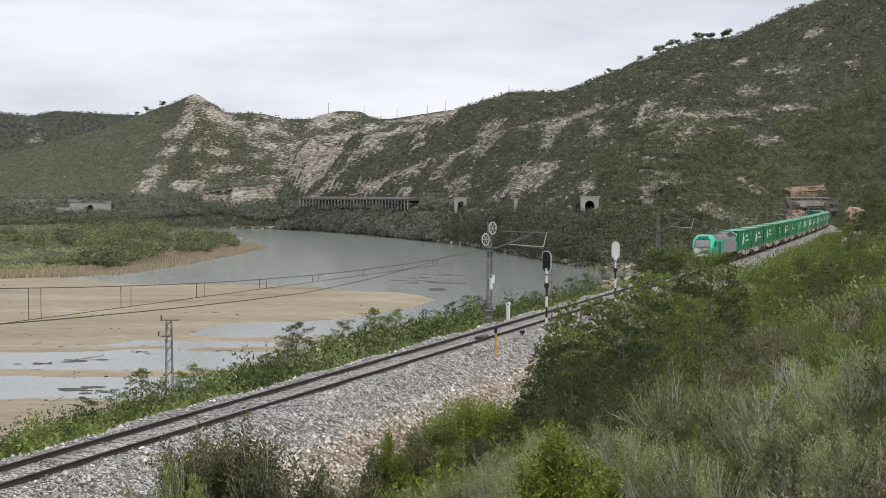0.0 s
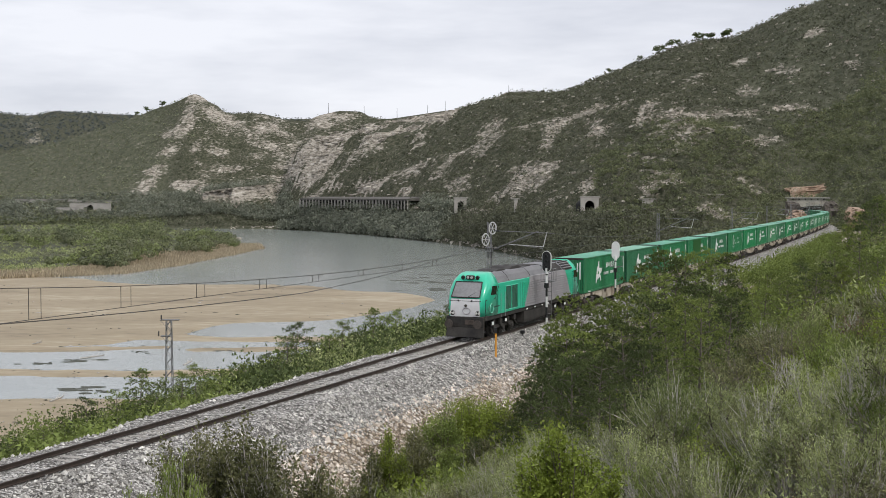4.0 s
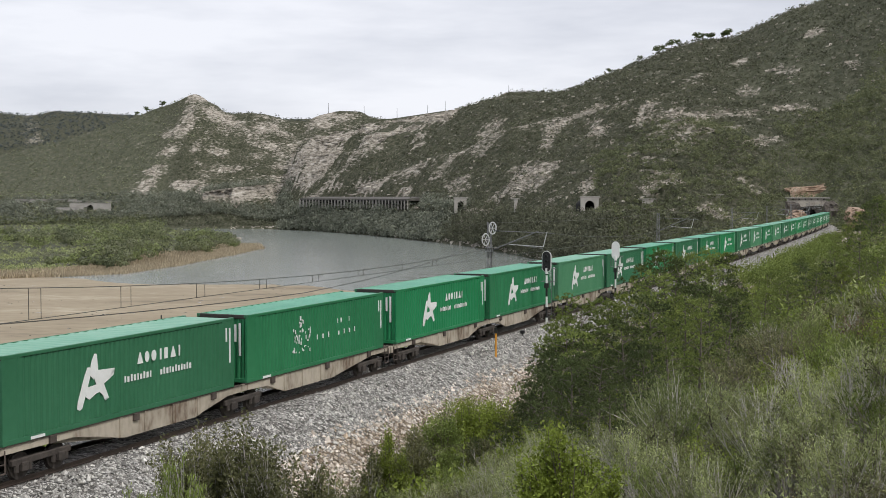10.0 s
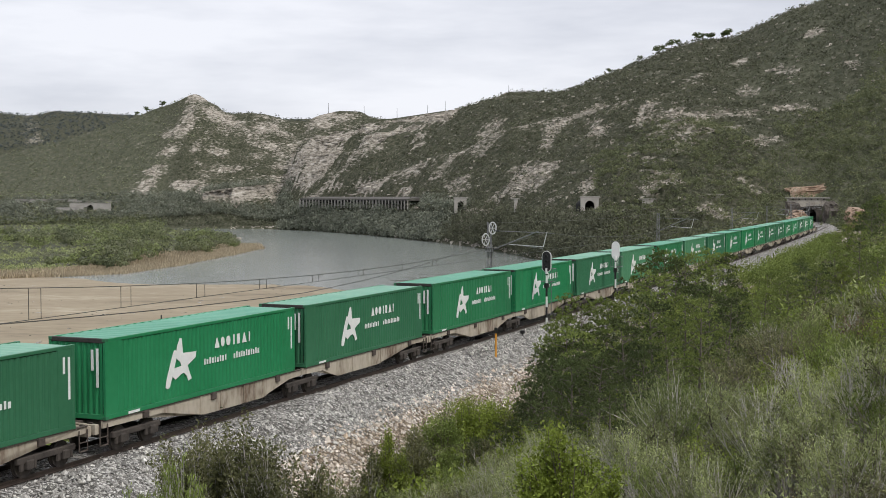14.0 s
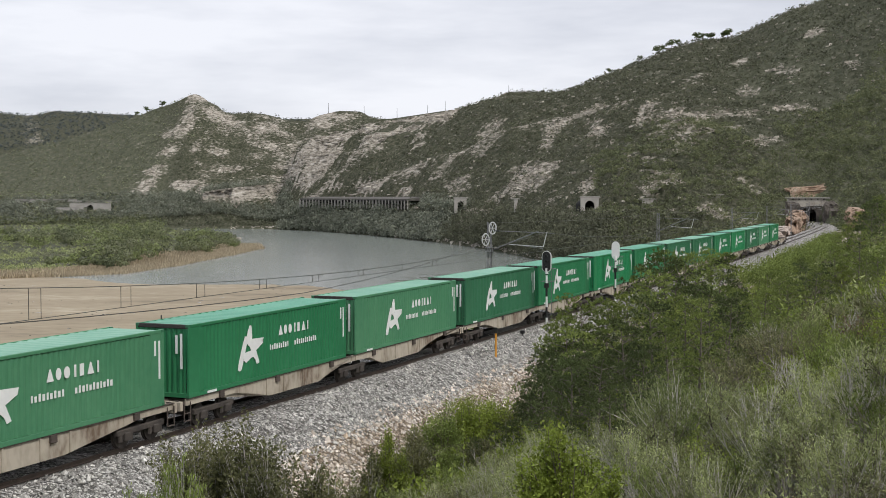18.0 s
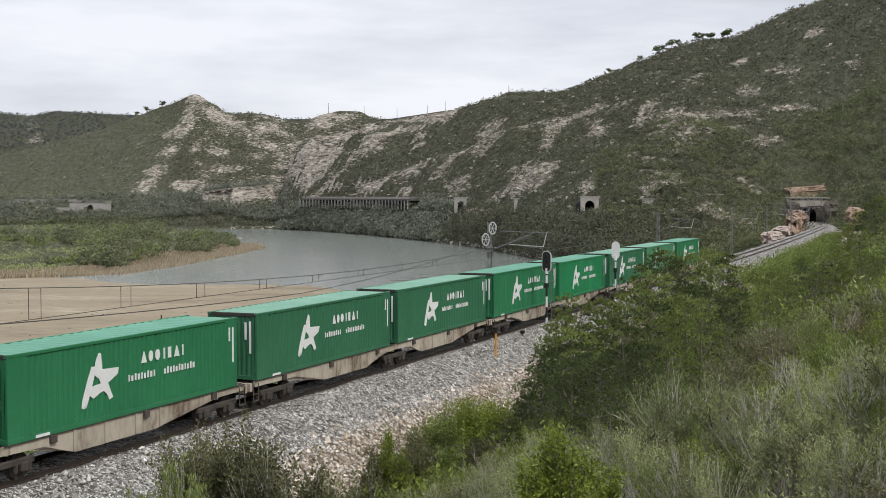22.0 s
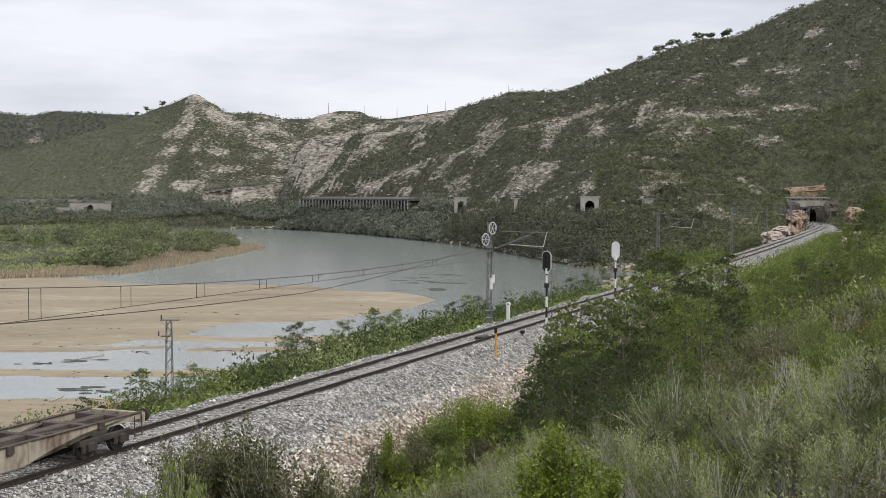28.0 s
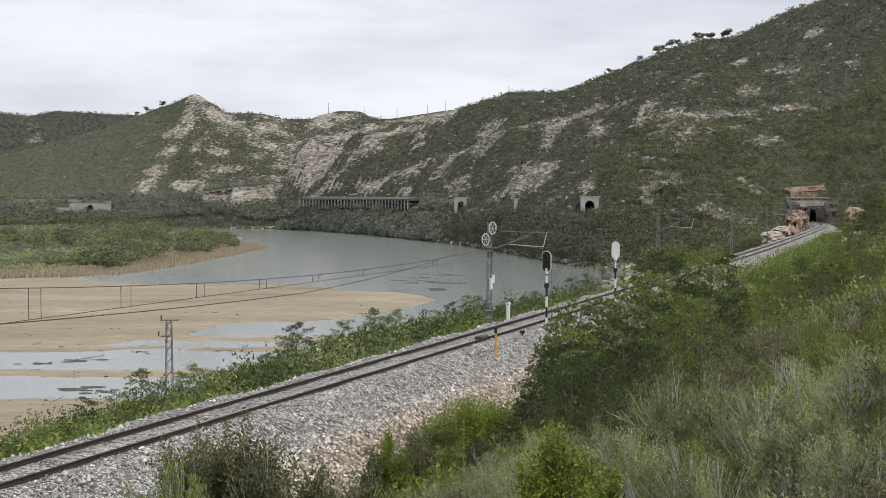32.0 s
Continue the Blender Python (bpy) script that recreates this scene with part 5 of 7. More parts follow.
def slope_pines():
    """Pines on the slope between the viewpoint and the line: column, distance, height."""
    rng = np.random.RandomState(5)
    rows = [(1010, 56, 5.2, 3), (1045, 60, 5.0, 0), (975, 58, 3.4, 3), (1085, 64, 5.2, 3), (1120, 58, 4.2, 2), (1165, 66, 4.6, 3), (1200, 60, 4.4, 2), (1060, 50, 3.6, 3),
            (1245, 68, 4.4, 0), (1290, 62, 4.3, 3), (1175, 92, 8.2, 0), (1145, 96, 7.6, 1), (1215, 98, 7.6, 3), (1255, 110, 7.4, 0), (1290, 120, 6.6, 2), (1160, 86, 6.6, 3), (1195, 90, 7.2, 1), (1235, 104, 7.0, 3), (1272, 112, 6.6, 1),
            (1150, 80, 5.4, 3), (1225, 84, 5.0, 1), (1350, 64, 3.6, 0), (1400, 60, 3.4, 3), (1440, 66, 3.6, 0), (1490, 62, 3.2, 2), (1385, 74, 3.8, 3), (1430, 84, 4.2, 1), (1480, 92, 4.4, 0), (1535, 76, 3.6, 3), (1340, 92, 4.4, 0), (1330, 80, 4.0, 2), (1390, 86, 3.6, 0), (1450, 74, 3.8, 1), (1520, 90, 4.6, 3), (1555, 60, 3.2, 0),
            (1540, 120, 6.0, 1), (1500, 130, 4.6, 2), (1470, 110, 3.4, 3), (1420, 120, 3.2, 0), (1360, 115, 3.2, 3), (1310, 100, 4.0, 1), (1560, 170, 8, 0),
            (1530, 180, 6.5, 1), (1500, 210, 6.0, 3), (1480, 240, 5.0, 0), (1550, 240, 9, 1), (1520, 280, 8, 2), (1500, 330, 8, 1), (1545, 340, 9, 3), (1565, 300, 9, 0),
            # dark green pines, many also standing in for shade beneath the trees
            (1010, 40, 3.4, 1), (1060, 38, 3.0, 1), (1110, 40, 3.6, 1), (1160, 42, 4.0, 1), (1210, 44, 3.8, 0), (1260, 46, 3.8, 1), (1310, 48, 3.4, 0), (1135, 36, 2.8, 1), (1190, 38, 3.0, 0), (1240, 40, 3.2, 3), (1290, 42, 3.0, 1), (1080, 34, 2.2, 1), (1150, 32, 2.2, 1), (980, 38, 2.4, 1), (960, 46, 3.4, 1), (1000, 44, 3.6, 1), (1045, 43, 3.2, 1), (985, 50, 4.2, 1), (1090, 45, 3.2, 1), (940, 50, 2.8, 1), (890, 48, 2.2, 1), (850, 46, 2.0, 1), (935, 52, 2.6, 1), (1030, 45, 2.6, 1), (1130, 48, 3.0, 1)]
    for c, d, h, k in rows:
        add_pine(*view_xy(c, d), h, k, rng)
    for c, d, top, k in [(1035, 60, 520, 3), (1000, 58, 556, 0), (1072, 62, 528, 0), (972, 57, 602, 1), (1108, 64, 512, 2), (1020, 56, 590, 1)]:
        x, y = view_xy(c, d)
        add_pine(x, y, max(2.0, EYE_Z - (top - 347) / 2214.0 * d - float(height(x, y))), k, rng)
    # on the river side of the line
    for c, o, top, k in [(20, -9, 775, 1), (70, -10, 752, 3), (110, -12, 735, 1), (152, -12, 702, 1), (205, -11, 690, 3), (243, -12, 650, 0), (275, -12, 672, 3), (315, -12, 655, 0), (345, -13, 642, 1),
                         (385, -12, 652, 3), (430, -12, 640, 3), (470, -13, 622, 1), (505, -14, 590, 3), (522, -15, 567, 1), (545, -14, 600, 0), (580, -14, 590, 3), (605, -15, 565, 3), (632, -14, 582, 1),
                         (657, -15, 543, 1), (680, -15, 555, 3), (705, -16, 545, 1), (730, -16, 560, 0), (775, -17, 548, 1), (800, -18, 532, 1), (830, -18, 520, 3), (850, -20, 522, 1), (925, -20, 522, 0), (950, -22, 515, 1),
                         (985, -22, 505, 3), (1010, -20, 490, 1), (1040, -22, 482, 0), (1070, -24, 478, 1), (1105, -24, 474, 3)]:
        b = (c - 784) / 2214.0
        d = (31.55 + 1.081 * -o) / (0.4115 - b)
        x, y = b * d, d
        h = EYE_Z - (top - 347) / 2214.0 * d - float(height(x, y))
        add_pine(x, y, max(1.2, min(h, 9)), (0 if k == 1 and c % 2 else k), rng, "pines on the river bank")
    for c, d, h in [(1163, 826, 5), (1172, 826, 4), (1186, 824, 5.5), (1196, 824, 4), (1229, 818, 5), (1240, 818, 4), (1250, 815, 3.5), (1257, 815, 4), (1278, 812, 4.5), (1284, 812, 6),
                    (1077, 840, 3.5), (1130, 832, 3.5), (290, 1150, 5), (262, 1150, 5), (245, 1150, 4)]:
        add_pine(*view_xy(c, d - 2), h * 1.2, 5 + c % 3, rng, "pines on the skyline")


SHRUBS = {
    "rosemary": [shrub_kind(21 + i, 1.3, 0.75, M_SCRUB, 2300, (0.07, 0.024), 0.38, 16) for i in range(3)],
    "lentisk": [shrub_kind(31 + i, 1.1, 0.8, M_LEAF, 1300, (0.062, 0.034), 0.35, 16) for i in range(2)],
    "juniper": [shrub_kind(41 + i, 1.3, 0.85, M_JUNIPER, 1700, (0.075, 0.024), 0.3, 18) for i in range(2)],
    "broom": [shrub_kind(51 + i, 1.2, 0.75, M_PINE, 1900, (0.085, 0.02), 0.5, 16) for i in range(2)],
}
SHRUBS["dry"] = [shrub_kind(65, 1.0, 0.6, M_DRY, 1300, (0.07, 0.03), 0.4, 12, M_DEAD)]
SHRUBS["olive"] = [shrub_kind(66, 2.6, 1.3, M_PALE, 8500, (0.075, 0.022), 0.5, 34, M_DEAD)]
SHRUBS["tall"] = [shrub_kind(71 + i, 2.5, 1.0, M_SCRUB, 5000, (0.08, 0.0245), 0.38, 28, M_DEAD) for i in range(2)]
TWIGS = [twig_kind(61 + i, 1.3, 0.6) for i in range(2)]
SHRUB_LABEL = {"rosemary": "grey-green upright scrub bush on the dry slope", "lentisk": "fresh green leafy bush on the slope",
               "juniper": "dense brown-green juniper bush on the slope", "broom": "green broom-like bush on the slope", "dry": "dry reddish-brown bush on the slope", "olive": "large pale olive-green bush on the slope", "tall": "tall grey-green upright scrub bush with bleached stems"}


def add_shrub(kind, i, x, y, size, turn):
    z = float(height(x, y))
    plant(kind.replace("lentisk", "leafy_bush").replace("rosemary", "scrub_bush").replace("juniper", "juniper_bush").replace("broom", "broom_bush").replace("dry", "dry_bush").replace("olive", "olive_bush").replace("tall", "tall_scrub_bush"),
          SHRUB_LABEL[kind], "bush", SHRUBS[kind][i % len(SHRUBS[kind])], ("stem", "foliage"), x, y, z - 0.05, turn, size, "bushes on the slope")


def near_scrub():
    """Bushes on the slope in front of the camera, one by one."""
    rng = np.random.RandomState(9)
    # large bushes that stand out
    for kind, mat, c, d, top, r in [("juniper", M_JUNIPER, 345, 21.5, 768, 0.72), ("juniper", M_JUNIPER, 388, 22.5, 755, 0.85), ("juniper", M_JUNIPER, 432, 22.0, 757, 0.75), ("juniper", M_JUNIPER, 478, 21.0, 785, 0.7), ("juniper", M_JUNIPER, 545, 20.0, 822, 0.55), ("juniper", M_JUNIPER, 590, 20.0, 838, 0.5),
                                    ("broom", M_PINE, 282, 18.0, 818, 0.42), ("broom", M_PINE, 312, 18.2, 806, 0.45), ("broom", M_PINE, 225, 18.0, 858, 0.4),
                                    ("lentisk", M_LEAF, 1000, 19, 768, 0.62), ("lentisk", M_LEAF, 1045, 19.5, 800, 0.5), ("lentisk", M_LEAF, 948, 19, 822, 0.42),
                                    ("lentisk", M_LEAF, 868, 56, 698, 1.5), ("lentisk", M_LEAF, 822, 53, 706, 1.3), ("lentisk", M_PINE, 780, 51, 732, 1.0), ("juniper", M_JUNIPER, 730, 48, 768, 0.9), ("lentisk", M_LEAF, 690, 45, 775, 0.7), ("juniper", M_JUNIPER, 655, 44, 798, 0.45),
                                    ("juniper", M_JUNIPER, 912, 56, 705, 1.3), ("juniper", M_JUNIPER, 850, 46, 775, 0.9), ("lentisk", M_PINE, 795, 44, 795, 0.6), ("juniper", M_JUNIPER, 640, 24, 832, 0.45)]:
        x, y = view_xy(c, d)
        z = float(height(x, y))
        h = EYE_Z - (top - 347) / 2214.0 * d - z
        tall = max(0.6, min(h, 2.6))
        k = len(SHRUBS[kind])
        SHRUBS[kind].append(shrub_kind(int(c), tall, r, mat, int((8000 if d < 20 and kind == "lentisk" else 4000) + 2500 * r), (0.07 + 0.0006 * d, 0.02) if kind == "broom" else (0.06 + 0.0007 * d, 0.033 + 0.0004 * d), 0.6 if kind == "broom" else 0.28, 36, M_BARK if kind == "lentisk" else M_DEAD, lift=max(0.0, h - tall)))
        add_shrub(kind, k, x, y, 1.0, 0.0)
        SHRUBS[kind].pop()
    for kind, c, d, size in [("juniper", 215, 20, 1.3), ("olive", 1195, 27, 0.95), ("olive", 1265, 28, 0.7), ("dry", 1190, 16.0, 0.7), ("dry", 1525, 34, 1.2), ("dry", 1450, 18, 0.9),
                             ("juniper", 1330, 31, 1.5), ("juniper", 1400, 33, 1.4), ("juniper", 1290, 34, 1.3), ("juniper", 1010, 25, 1.0), ("rosemary", 1170, 26, 1.4), ("rosemary", 1280, 27, 1.3), ("juniper", 1530, 17, 1.0), ("rosemary", 1480, 20, 1.2)]:
        x, y = view_xy(c, d)
        add_shrub(kind, int(rng.randint(4)), x, y, size, rng.uniform(0, 360))
    for c, d, size in [(835, 34, 0.62), (862, 31, 0.66), (890, 33, 0.7), (918, 29, 0.7), (945, 32, 0.7), (972, 28, 0.66), (1000, 31, 0.72), (1030, 28, 0.62), (1060, 31, 0.68), (1095, 27, 0.7), (1130, 24, 0.75), (880, 27, 0.66), (930, 25, 0.66), (905, 36, 0.66), (960, 37, 0.66),
                       (1100, 18, 0.75), (1150, 17, 0.7), (1230, 20, 0.8), (1290, 19, 0.75), (1345, 22, 0.8), (1400, 20, 0.75), (1460, 22, 0.8), (1500, 18, 0.7), (1550, 22, 0.8), (1330, 16, 0.62), (1420, 15.5, 0.6), (1250, 15.5, 0.6)]:
        x, y = view_xy(c, d)
        add_shrub("tall", int(rng.randint(2)), x, y, size, rng.uniform(0, 360))
        if c % 4 < 2:
            plant("dead_bush", "bleached leafless dead twigs among the scrub", "bush", [TWIGS[c % 2]], ("branch",), x + 0.5, y - 0.4, float(height(x, y)) - 0.05, rng.uniform(0, 360), 1.7 * size, "dead bushes")
    made = 0
    for d0 in np.arange(7.5, 47.0, 1.3):
        for b in np.arange(-0.20, 0.40, 1.4 / d0):
            d = d0 + rng.uniform(-0.5, 0.5)
            x, y = (b + rng.uniform(-0.5, 0.5) / d) * d, d
            o = float(lateral(x, y))
            if 905 < 784 + 2214 * x / y < 1325 and d > 29:
                continue
            if o < 9.3 or o > 42 or made >= 320 or (o < 13 and rng.rand() < 0.5):
                continue
            g = float(fbm(x / 7, y / 7, 2)) + rng.uniform(-0.25, 0.25)
            near = d < 26
            u = rng.rand() + 0.5 * g
            if near:
                kind = "dry" if rng.rand() < 0.05 else "juniper" if u < 0.20 else "broom" if u < 0.42 else "rosemary" if u < 0.90 else "lentisk"
            else:
                kind = "dry" if rng.rand() < 0.05 else "juniper" if u < 0.34 else "broom" if u < 0.68 else "rosemary" if u < 0.84 else "lentisk"
            size = rng.uniform(0.75, 1.25) * (0.75 if o < 14 else 1.0) * (0.5 if kind == "olive" else 1.0)
            add_shrub(kind, int(rng.randint(4)), x, y, size, rng.uniform(0, 360))
            made += 1
            if d > 13 and rng.rand() < 0.42:
                x, y = x + rng.uniform(-0.6, 0.6), y + rng.uniform(-0.6, 0.6)
                plant("dead_bush", "bleached leafless dead twigs among the scrub", "bush", [TWIGS[made % 2]], ("branch",), x, y, float(height(x, y)) - 0.05, rng.uniform(0, 360), rng.uniform(0.7, 1.25), "dead bushes")


def far_plants():
    rng = np.random.RandomState(19)
    # the slope beyond the nearest bushes
    n = 7000
    s = rng.uniform(18, 400, n)
    o = np.where(s > 170, 6.6, 8.8) + 26 * rng.rand(n) ** 1.15
    p = on_track(s, o)
    d = np.hypot(p[0], p[1])
    ok = (d > 40) & (p[0] / p[1] > -0.1) & (p[0] / p[1] < 0.42)
    P, d = np.stack([p[0], p[1], height(p[0], p[1])], 1)[ok], d[ok]
    big = rng.uniform(0.9, 2.0, len(P)) * np.where(rng.rand(len(P)) < 0.12, 1.4, 1)
    kinds = fbm(P[:, 0] / 14, P[:, 1] / 14, 3) + rng.uniform(-0.2, 0.2, len(P))
    for lo, hi, mat, nm, lab in ((-9, -0.27, M_JUNIPER, "dark_scrub", "dark brown-green scrub bushes on the slope"), (-0.27, 0.08, M_PINE, "green_scrub", "green scrub bushes on the slope"),
                                 (0.08, 0.24, M_SCRUB, "grey_scrub", "grey-green scrub bushes on the slope"), (0.24, 9, M_LEAF, "leafy_scrub", "fresh green scrub bushes on the slope")):
        k = (kinds > lo) & (kinds <= hi)
        near = k & (d < 95)
        V = [clumps(rng, P[near], big[near], 80, 0.9, 0.19), clumps(rng, P[k & ~near], big[k & ~near], 32, 0.9, 0.34)]
        stuff(nm, np.concatenate(V), mat, lab, "scrub")
    # pines and scrub that close in on the tunnel mouth and the road above it
    n = 2600
    y = rng.uniform(385, 560, n)
    x = rng.uniform(0.12, 0.40, n) * y
    o = lateral(x, y)
    row, col = 347 - (height(x, y) - EYE_Z) / y * 2214, 784 + x / y * 2214
    ok = (abs(o) > 8) & ~((col > 1385) & (col < 1475) & (row > 318) & (y < 490)) & ~((abs(o) < 14) & (row > 365)) & (rng.rand(n) < np.where(y > 470, 1.0, 0.75))
    P = np.stack([x, y, height(x, y)], 1)[ok]
    stuff("cutting_pines", clumps(rng, P, rng.uniform(1.8, 4.2, len(P)), 40, 1.0, 0.55, 0.9), M_HILLPINE, "green pines and scrub around the tunnel cutting", "trees")
    # dry grass and seedlings between the near bushes
    n = 1000
    d = rng.uniform(7, 34, n)
    x, y = rng.uniform(-0.1, 0.40, n) * d, d
    keep = lateral(x, y) > 10
    P = np.stack([x, y, height(x, y)], 1)[keep]
    base = np.repeat(P, 16, 0) + rng.normal(size=(len(P) * 16, 3)) * (0.14, 0.14, 0.02)
    way = rand_dirs(rng, len(base)) * 0.45 + np.array([0, 0, 0.8])
    stuff("dry_grass", leaf_tris(rng, base, way / np.linalg.norm(way, axis=1, keepdims=True), rng.uniform(0.2, 0.5, len(base)), 0.02), M_PALE, "pale grass and seedlings between the bushes", "grass")
    # bushes that lean over the foot of the far ballast bank
    p = on_track(rng.uniform(185, 335, 330), rng.uniform(5.6, 9.5, 330))
    stuff("verge_scrub", clumps(rng, np.stack([p[0], p[1], height(p[0], p[1])], 1), rng.uniform(1.4, 2.7, 330), 60, 1.0, 0.3), M_PINE, "green bushes along the foot of the ballast bank", "scrub")
    p = on_track(rng.uniform(150, 315, 420), rng.uniform(5.4, 8.6, 420))
    stuff("verge_bushes", clumps(rng, np.stack([p[0], p[1], np.maximum(height(p[0], p[1]), -1.6)], 1), rng.uniform(1.8, 3.2, 420), 60, 1.0, 0.3), M_PINE, "green bushes that crowd the ballast bank", "scrub")
    # thick growth beside the mast
    p = on_track(rng.uniform(62, 150, 420), -rng.uniform(9, 24, 420))
    stuff("bank_thicket", clumps(rng, np.stack([p[0], p[1], height(p[0], p[1])], 1), rng.uniform(1.8, 3.6, 420), 70, 1.0, 0.3), M_PINE_DARK, "dark green thicket on the river bank", "scrub")
    # rounded bushes down the river bank
    n = 620
    s = 14 + 100 * rng.rand(n) ** 1.2
    o = -rng.uniform(8.0, 15.0, n) - 0.05 * s
    p = on_track(s, o)
    P = np.stack([p[0], p[1], height(p[0], p[1])], 1)
    tone = fbm(P[:, 0] / 8 + 3, P[:, 1] / 8, 2) + 0.25 * (s < 36)
    for k, mat, nm, lab in ((tone < -0.05, M_PINE_DARK, "dark_bank_bushes", "dark green rounded bushes on the river bank"), ((tone >= -0.05) & (tone < 0.15), M_PINE, "green_bank_bushes", "green rounded bushes on the river bank"), (tone >= 0.15, M_SCRUB, "grey_bank_bushes", "grey-green rounded bushes on the river bank")):
        stuff(nm, clumps(rng, P[k], rng.uniform(1.6, 3.2, k.sum()), 170, 1.0, 0.07 + 0.0012 * np.repeat(P[k][:, 1], 170), 0.8), mat, lab, "bushes")
    # low growth along the river side of the line
    n = 6400
    s, o = -25 + 235 * rng.rand(n) ** 1.35, -6.6 - 27 * rng.rand(n) ** 1.5
    p = on_track(s, o)
    P = np.stack([p[0], p[1], height(p[0], p[1])], 1)
    lime = fbm(P[:, 0] / 9, P[:, 1] / 9, 2) > 0.05
    stuff("bank_scrub", clumps(rng, P[~lime], rng.uniform(1.0, 2.1, (~lime).sum()), 25, 0.9, 0.22, 0.8), M_PINE, "green scrub on the river bank", "scrub")
    stuff("bank_grass", clumps(rng, P[lime], rng.uniform(1.0, 1.8, lime.sum()), 25, 0.8, 0.2), M_PALE, "light green growth on the river bank", "scrub")
    # low growth over the whole island, then trees in loose groups
    n = 8500
    y = 350 + 610 * rng.rand(n) ** 2.2
    edge = COL(np.interp(y, [345, 373, 418, 490, 553, 600, 700, 850, 900, 960], [-40, 200, 300, 395, 452, 440, 420, 330, 280, 250])) * y
    x = edge - 8 - rng.rand(n) ** 1.2 * (edge + 14 + 0.42 * y)
    inland = edge - x
    P, mood = np.stack([x, y, height(x, y)], 1), fbm(x / 30, y / 60, 3) + rng.uniform(-0.15, 0.15, n)
    size = rng.uniform(0.6, 1.8, n) * np.clip(inland / 22, 0.4, 1)
    for k, mat, nm in ((mood < -0.12, M_SCRUB, "island_brush"), ((mood >= -0.12) & (mood < 0.12), M_OLIVE, "island_thicket"), (mood >= 0.12, M_SCRUB, "island_scrub")):
        stuff(nm, clumps(rng, P[k], size[k], 20, 0.8, np.repeat(size[k] * 0.26, 20), 0.9), mat, "green thicket and low bushes on the island", "thicket")
    ty = rng.uniform(385, 660, 900)
    tc = rng.uniform(-30, 425, 900)
    tx = COL(tc) * ty
    far_in = COL(np.interp(ty, [345, 373, 418, 490, 553, 600, 640], [-40, 200, 300, 395, 452, 440, 432])) * ty - tx
    wood = fbm(tx / 26 + 4, ty / 40, 3) + 0.12 * ((tc > 140) & (tc < 290)) + 0.5 * ((tc > 318) & (ty > 455) & (ty < 560)) - 0.12 * (tc < 120) - 0.3 * ((tc > 290) & (tc < 318))
    keep = (far_in > 7) & (wood > 0.10)
    T, tc = np.stack([tx, ty, height(tx, ty)], 1)[keep], tc[keep]
    tall = rng.uniform(4.0, 8.5, len(T)) * np.where((tc > 140) & (tc < 285), 1.3, 1.0) * np.where(T[:, 1] < 430, 0.7, 1.0)
    sort = rng.rand(len(T))
    for k, mat, nm in ((sort < 0.5, M_GROVE, "grove_trees"), ((sort >= 0.5) & (sort < 0.8), M_PALE, "leafy_trees"), (sort >= 0.8, M_OLIVE, "grove_bushes")):
        stuff(nm, clumps(rng, T[k], tall[k] * 0.8, 170, 1.9, 0.6, 0.95), mat, "rounded trees standing in groups on the island", "trees")
    # dry reeds along the island's shore
    n = 42000
    y = rng.uniform(345, 600, n)
    edge = COL(np.interp(y, [345, 373, 418, 490, 553, 600], [-40, 200, 300, 395, 452, 445])) * y
    x = edge - rng.uniform(-4, 20, n)
    P = np.stack([x, y, height(x, y)], 1)
    way = rand_dirs(rng, n) * 0.3 + np.array([0, 0, 1])
    stuff("reeds", leaf_tris(rng, P, way / np.linalg.norm(way, axis=1, keepdims=True), rng.uniform(0.8, 1.7, n), 0.45), M_REED, "straw-coloured dry reeds on the shore", "reeds")
    # scrub on the mountains
    n = 190000
    b = rng.uniform(-0.40, 0.40, n)
    y = 380 * (1200 / 380.0) ** rng.rand(n)
    x = b * y
    z = height(x, y)
    col = 784 + b * 2214
    ok = (z > -12.5) & (rng.rand(n) > np.clip(1.5 * bare_mask(x, y, z), 0, 0.9)) & (lateral(x, y) < 400) & ~((y < 880) & (b < -0.14))
    ok &= ~((abs(lateral(x, y)) < 7) & (y < TUNNEL_Y + 3)) & ~((col > 665) & (col < 806) & (y > 850) & (y < 960)) & (rng.rand(n) < np.where(y > 900, 0.34, 0.62))
    P = np.stack([x, y, z], 1)[ok]
    size = (0.9 + 2.3 * rng.rand(len(P)) ** 2.2) * np.where(P[:, 2] < 2, 1.5, 1.0)
    bb = P[:, 0] / P[:, 1]
    green = (bb < -0.215 + 0.1 * fbm(P[:, 0] / 120, P[:, 1] / 120, 2)) | (bb + 0.12 * fbm(P[:, 0] / 90, P[:, 1] / 90, 3) - 0.0016 * (P[:, 2] - 20) > 0.235)
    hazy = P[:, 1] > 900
    # the far slopes take the leaf colour that carries painted haze
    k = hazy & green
    stuff("valley_scrub", clumps(rng, P[k], size[k], 7, 0.8, None, 1.0), M_OLIVE, "olive-green scrub paled by haze on the far valley slopes", "scrub")
    k = green & ~hazy
    stuff("hillside_pines", clumps(rng, P[k], size[k] * 1.5, 15, 1.2, np.repeat(size[k] * 0.32 * np.clip(P[k][:, 1] / 750, 0.5, 1), 15), 0.9), M_HILLPINE, "green young pines spread over the lower slope", "trees")
    stuff("mountain_scrub", clumps(rng, P[~green], size[~green], 9, 1.0, np.repeat(size[~green] * 0.32 * np.clip(P[~green][:, 1] / 700, 0.55, 1), 9), 0.95), M_FAR, "dark evergreen scrub dotted over the limestone slopes", "scrub")
    # bare limestone ledges, in patches and on the nose of the hill
    n = 80000
    b = rng.uniform(-0.24, 0.38, n)
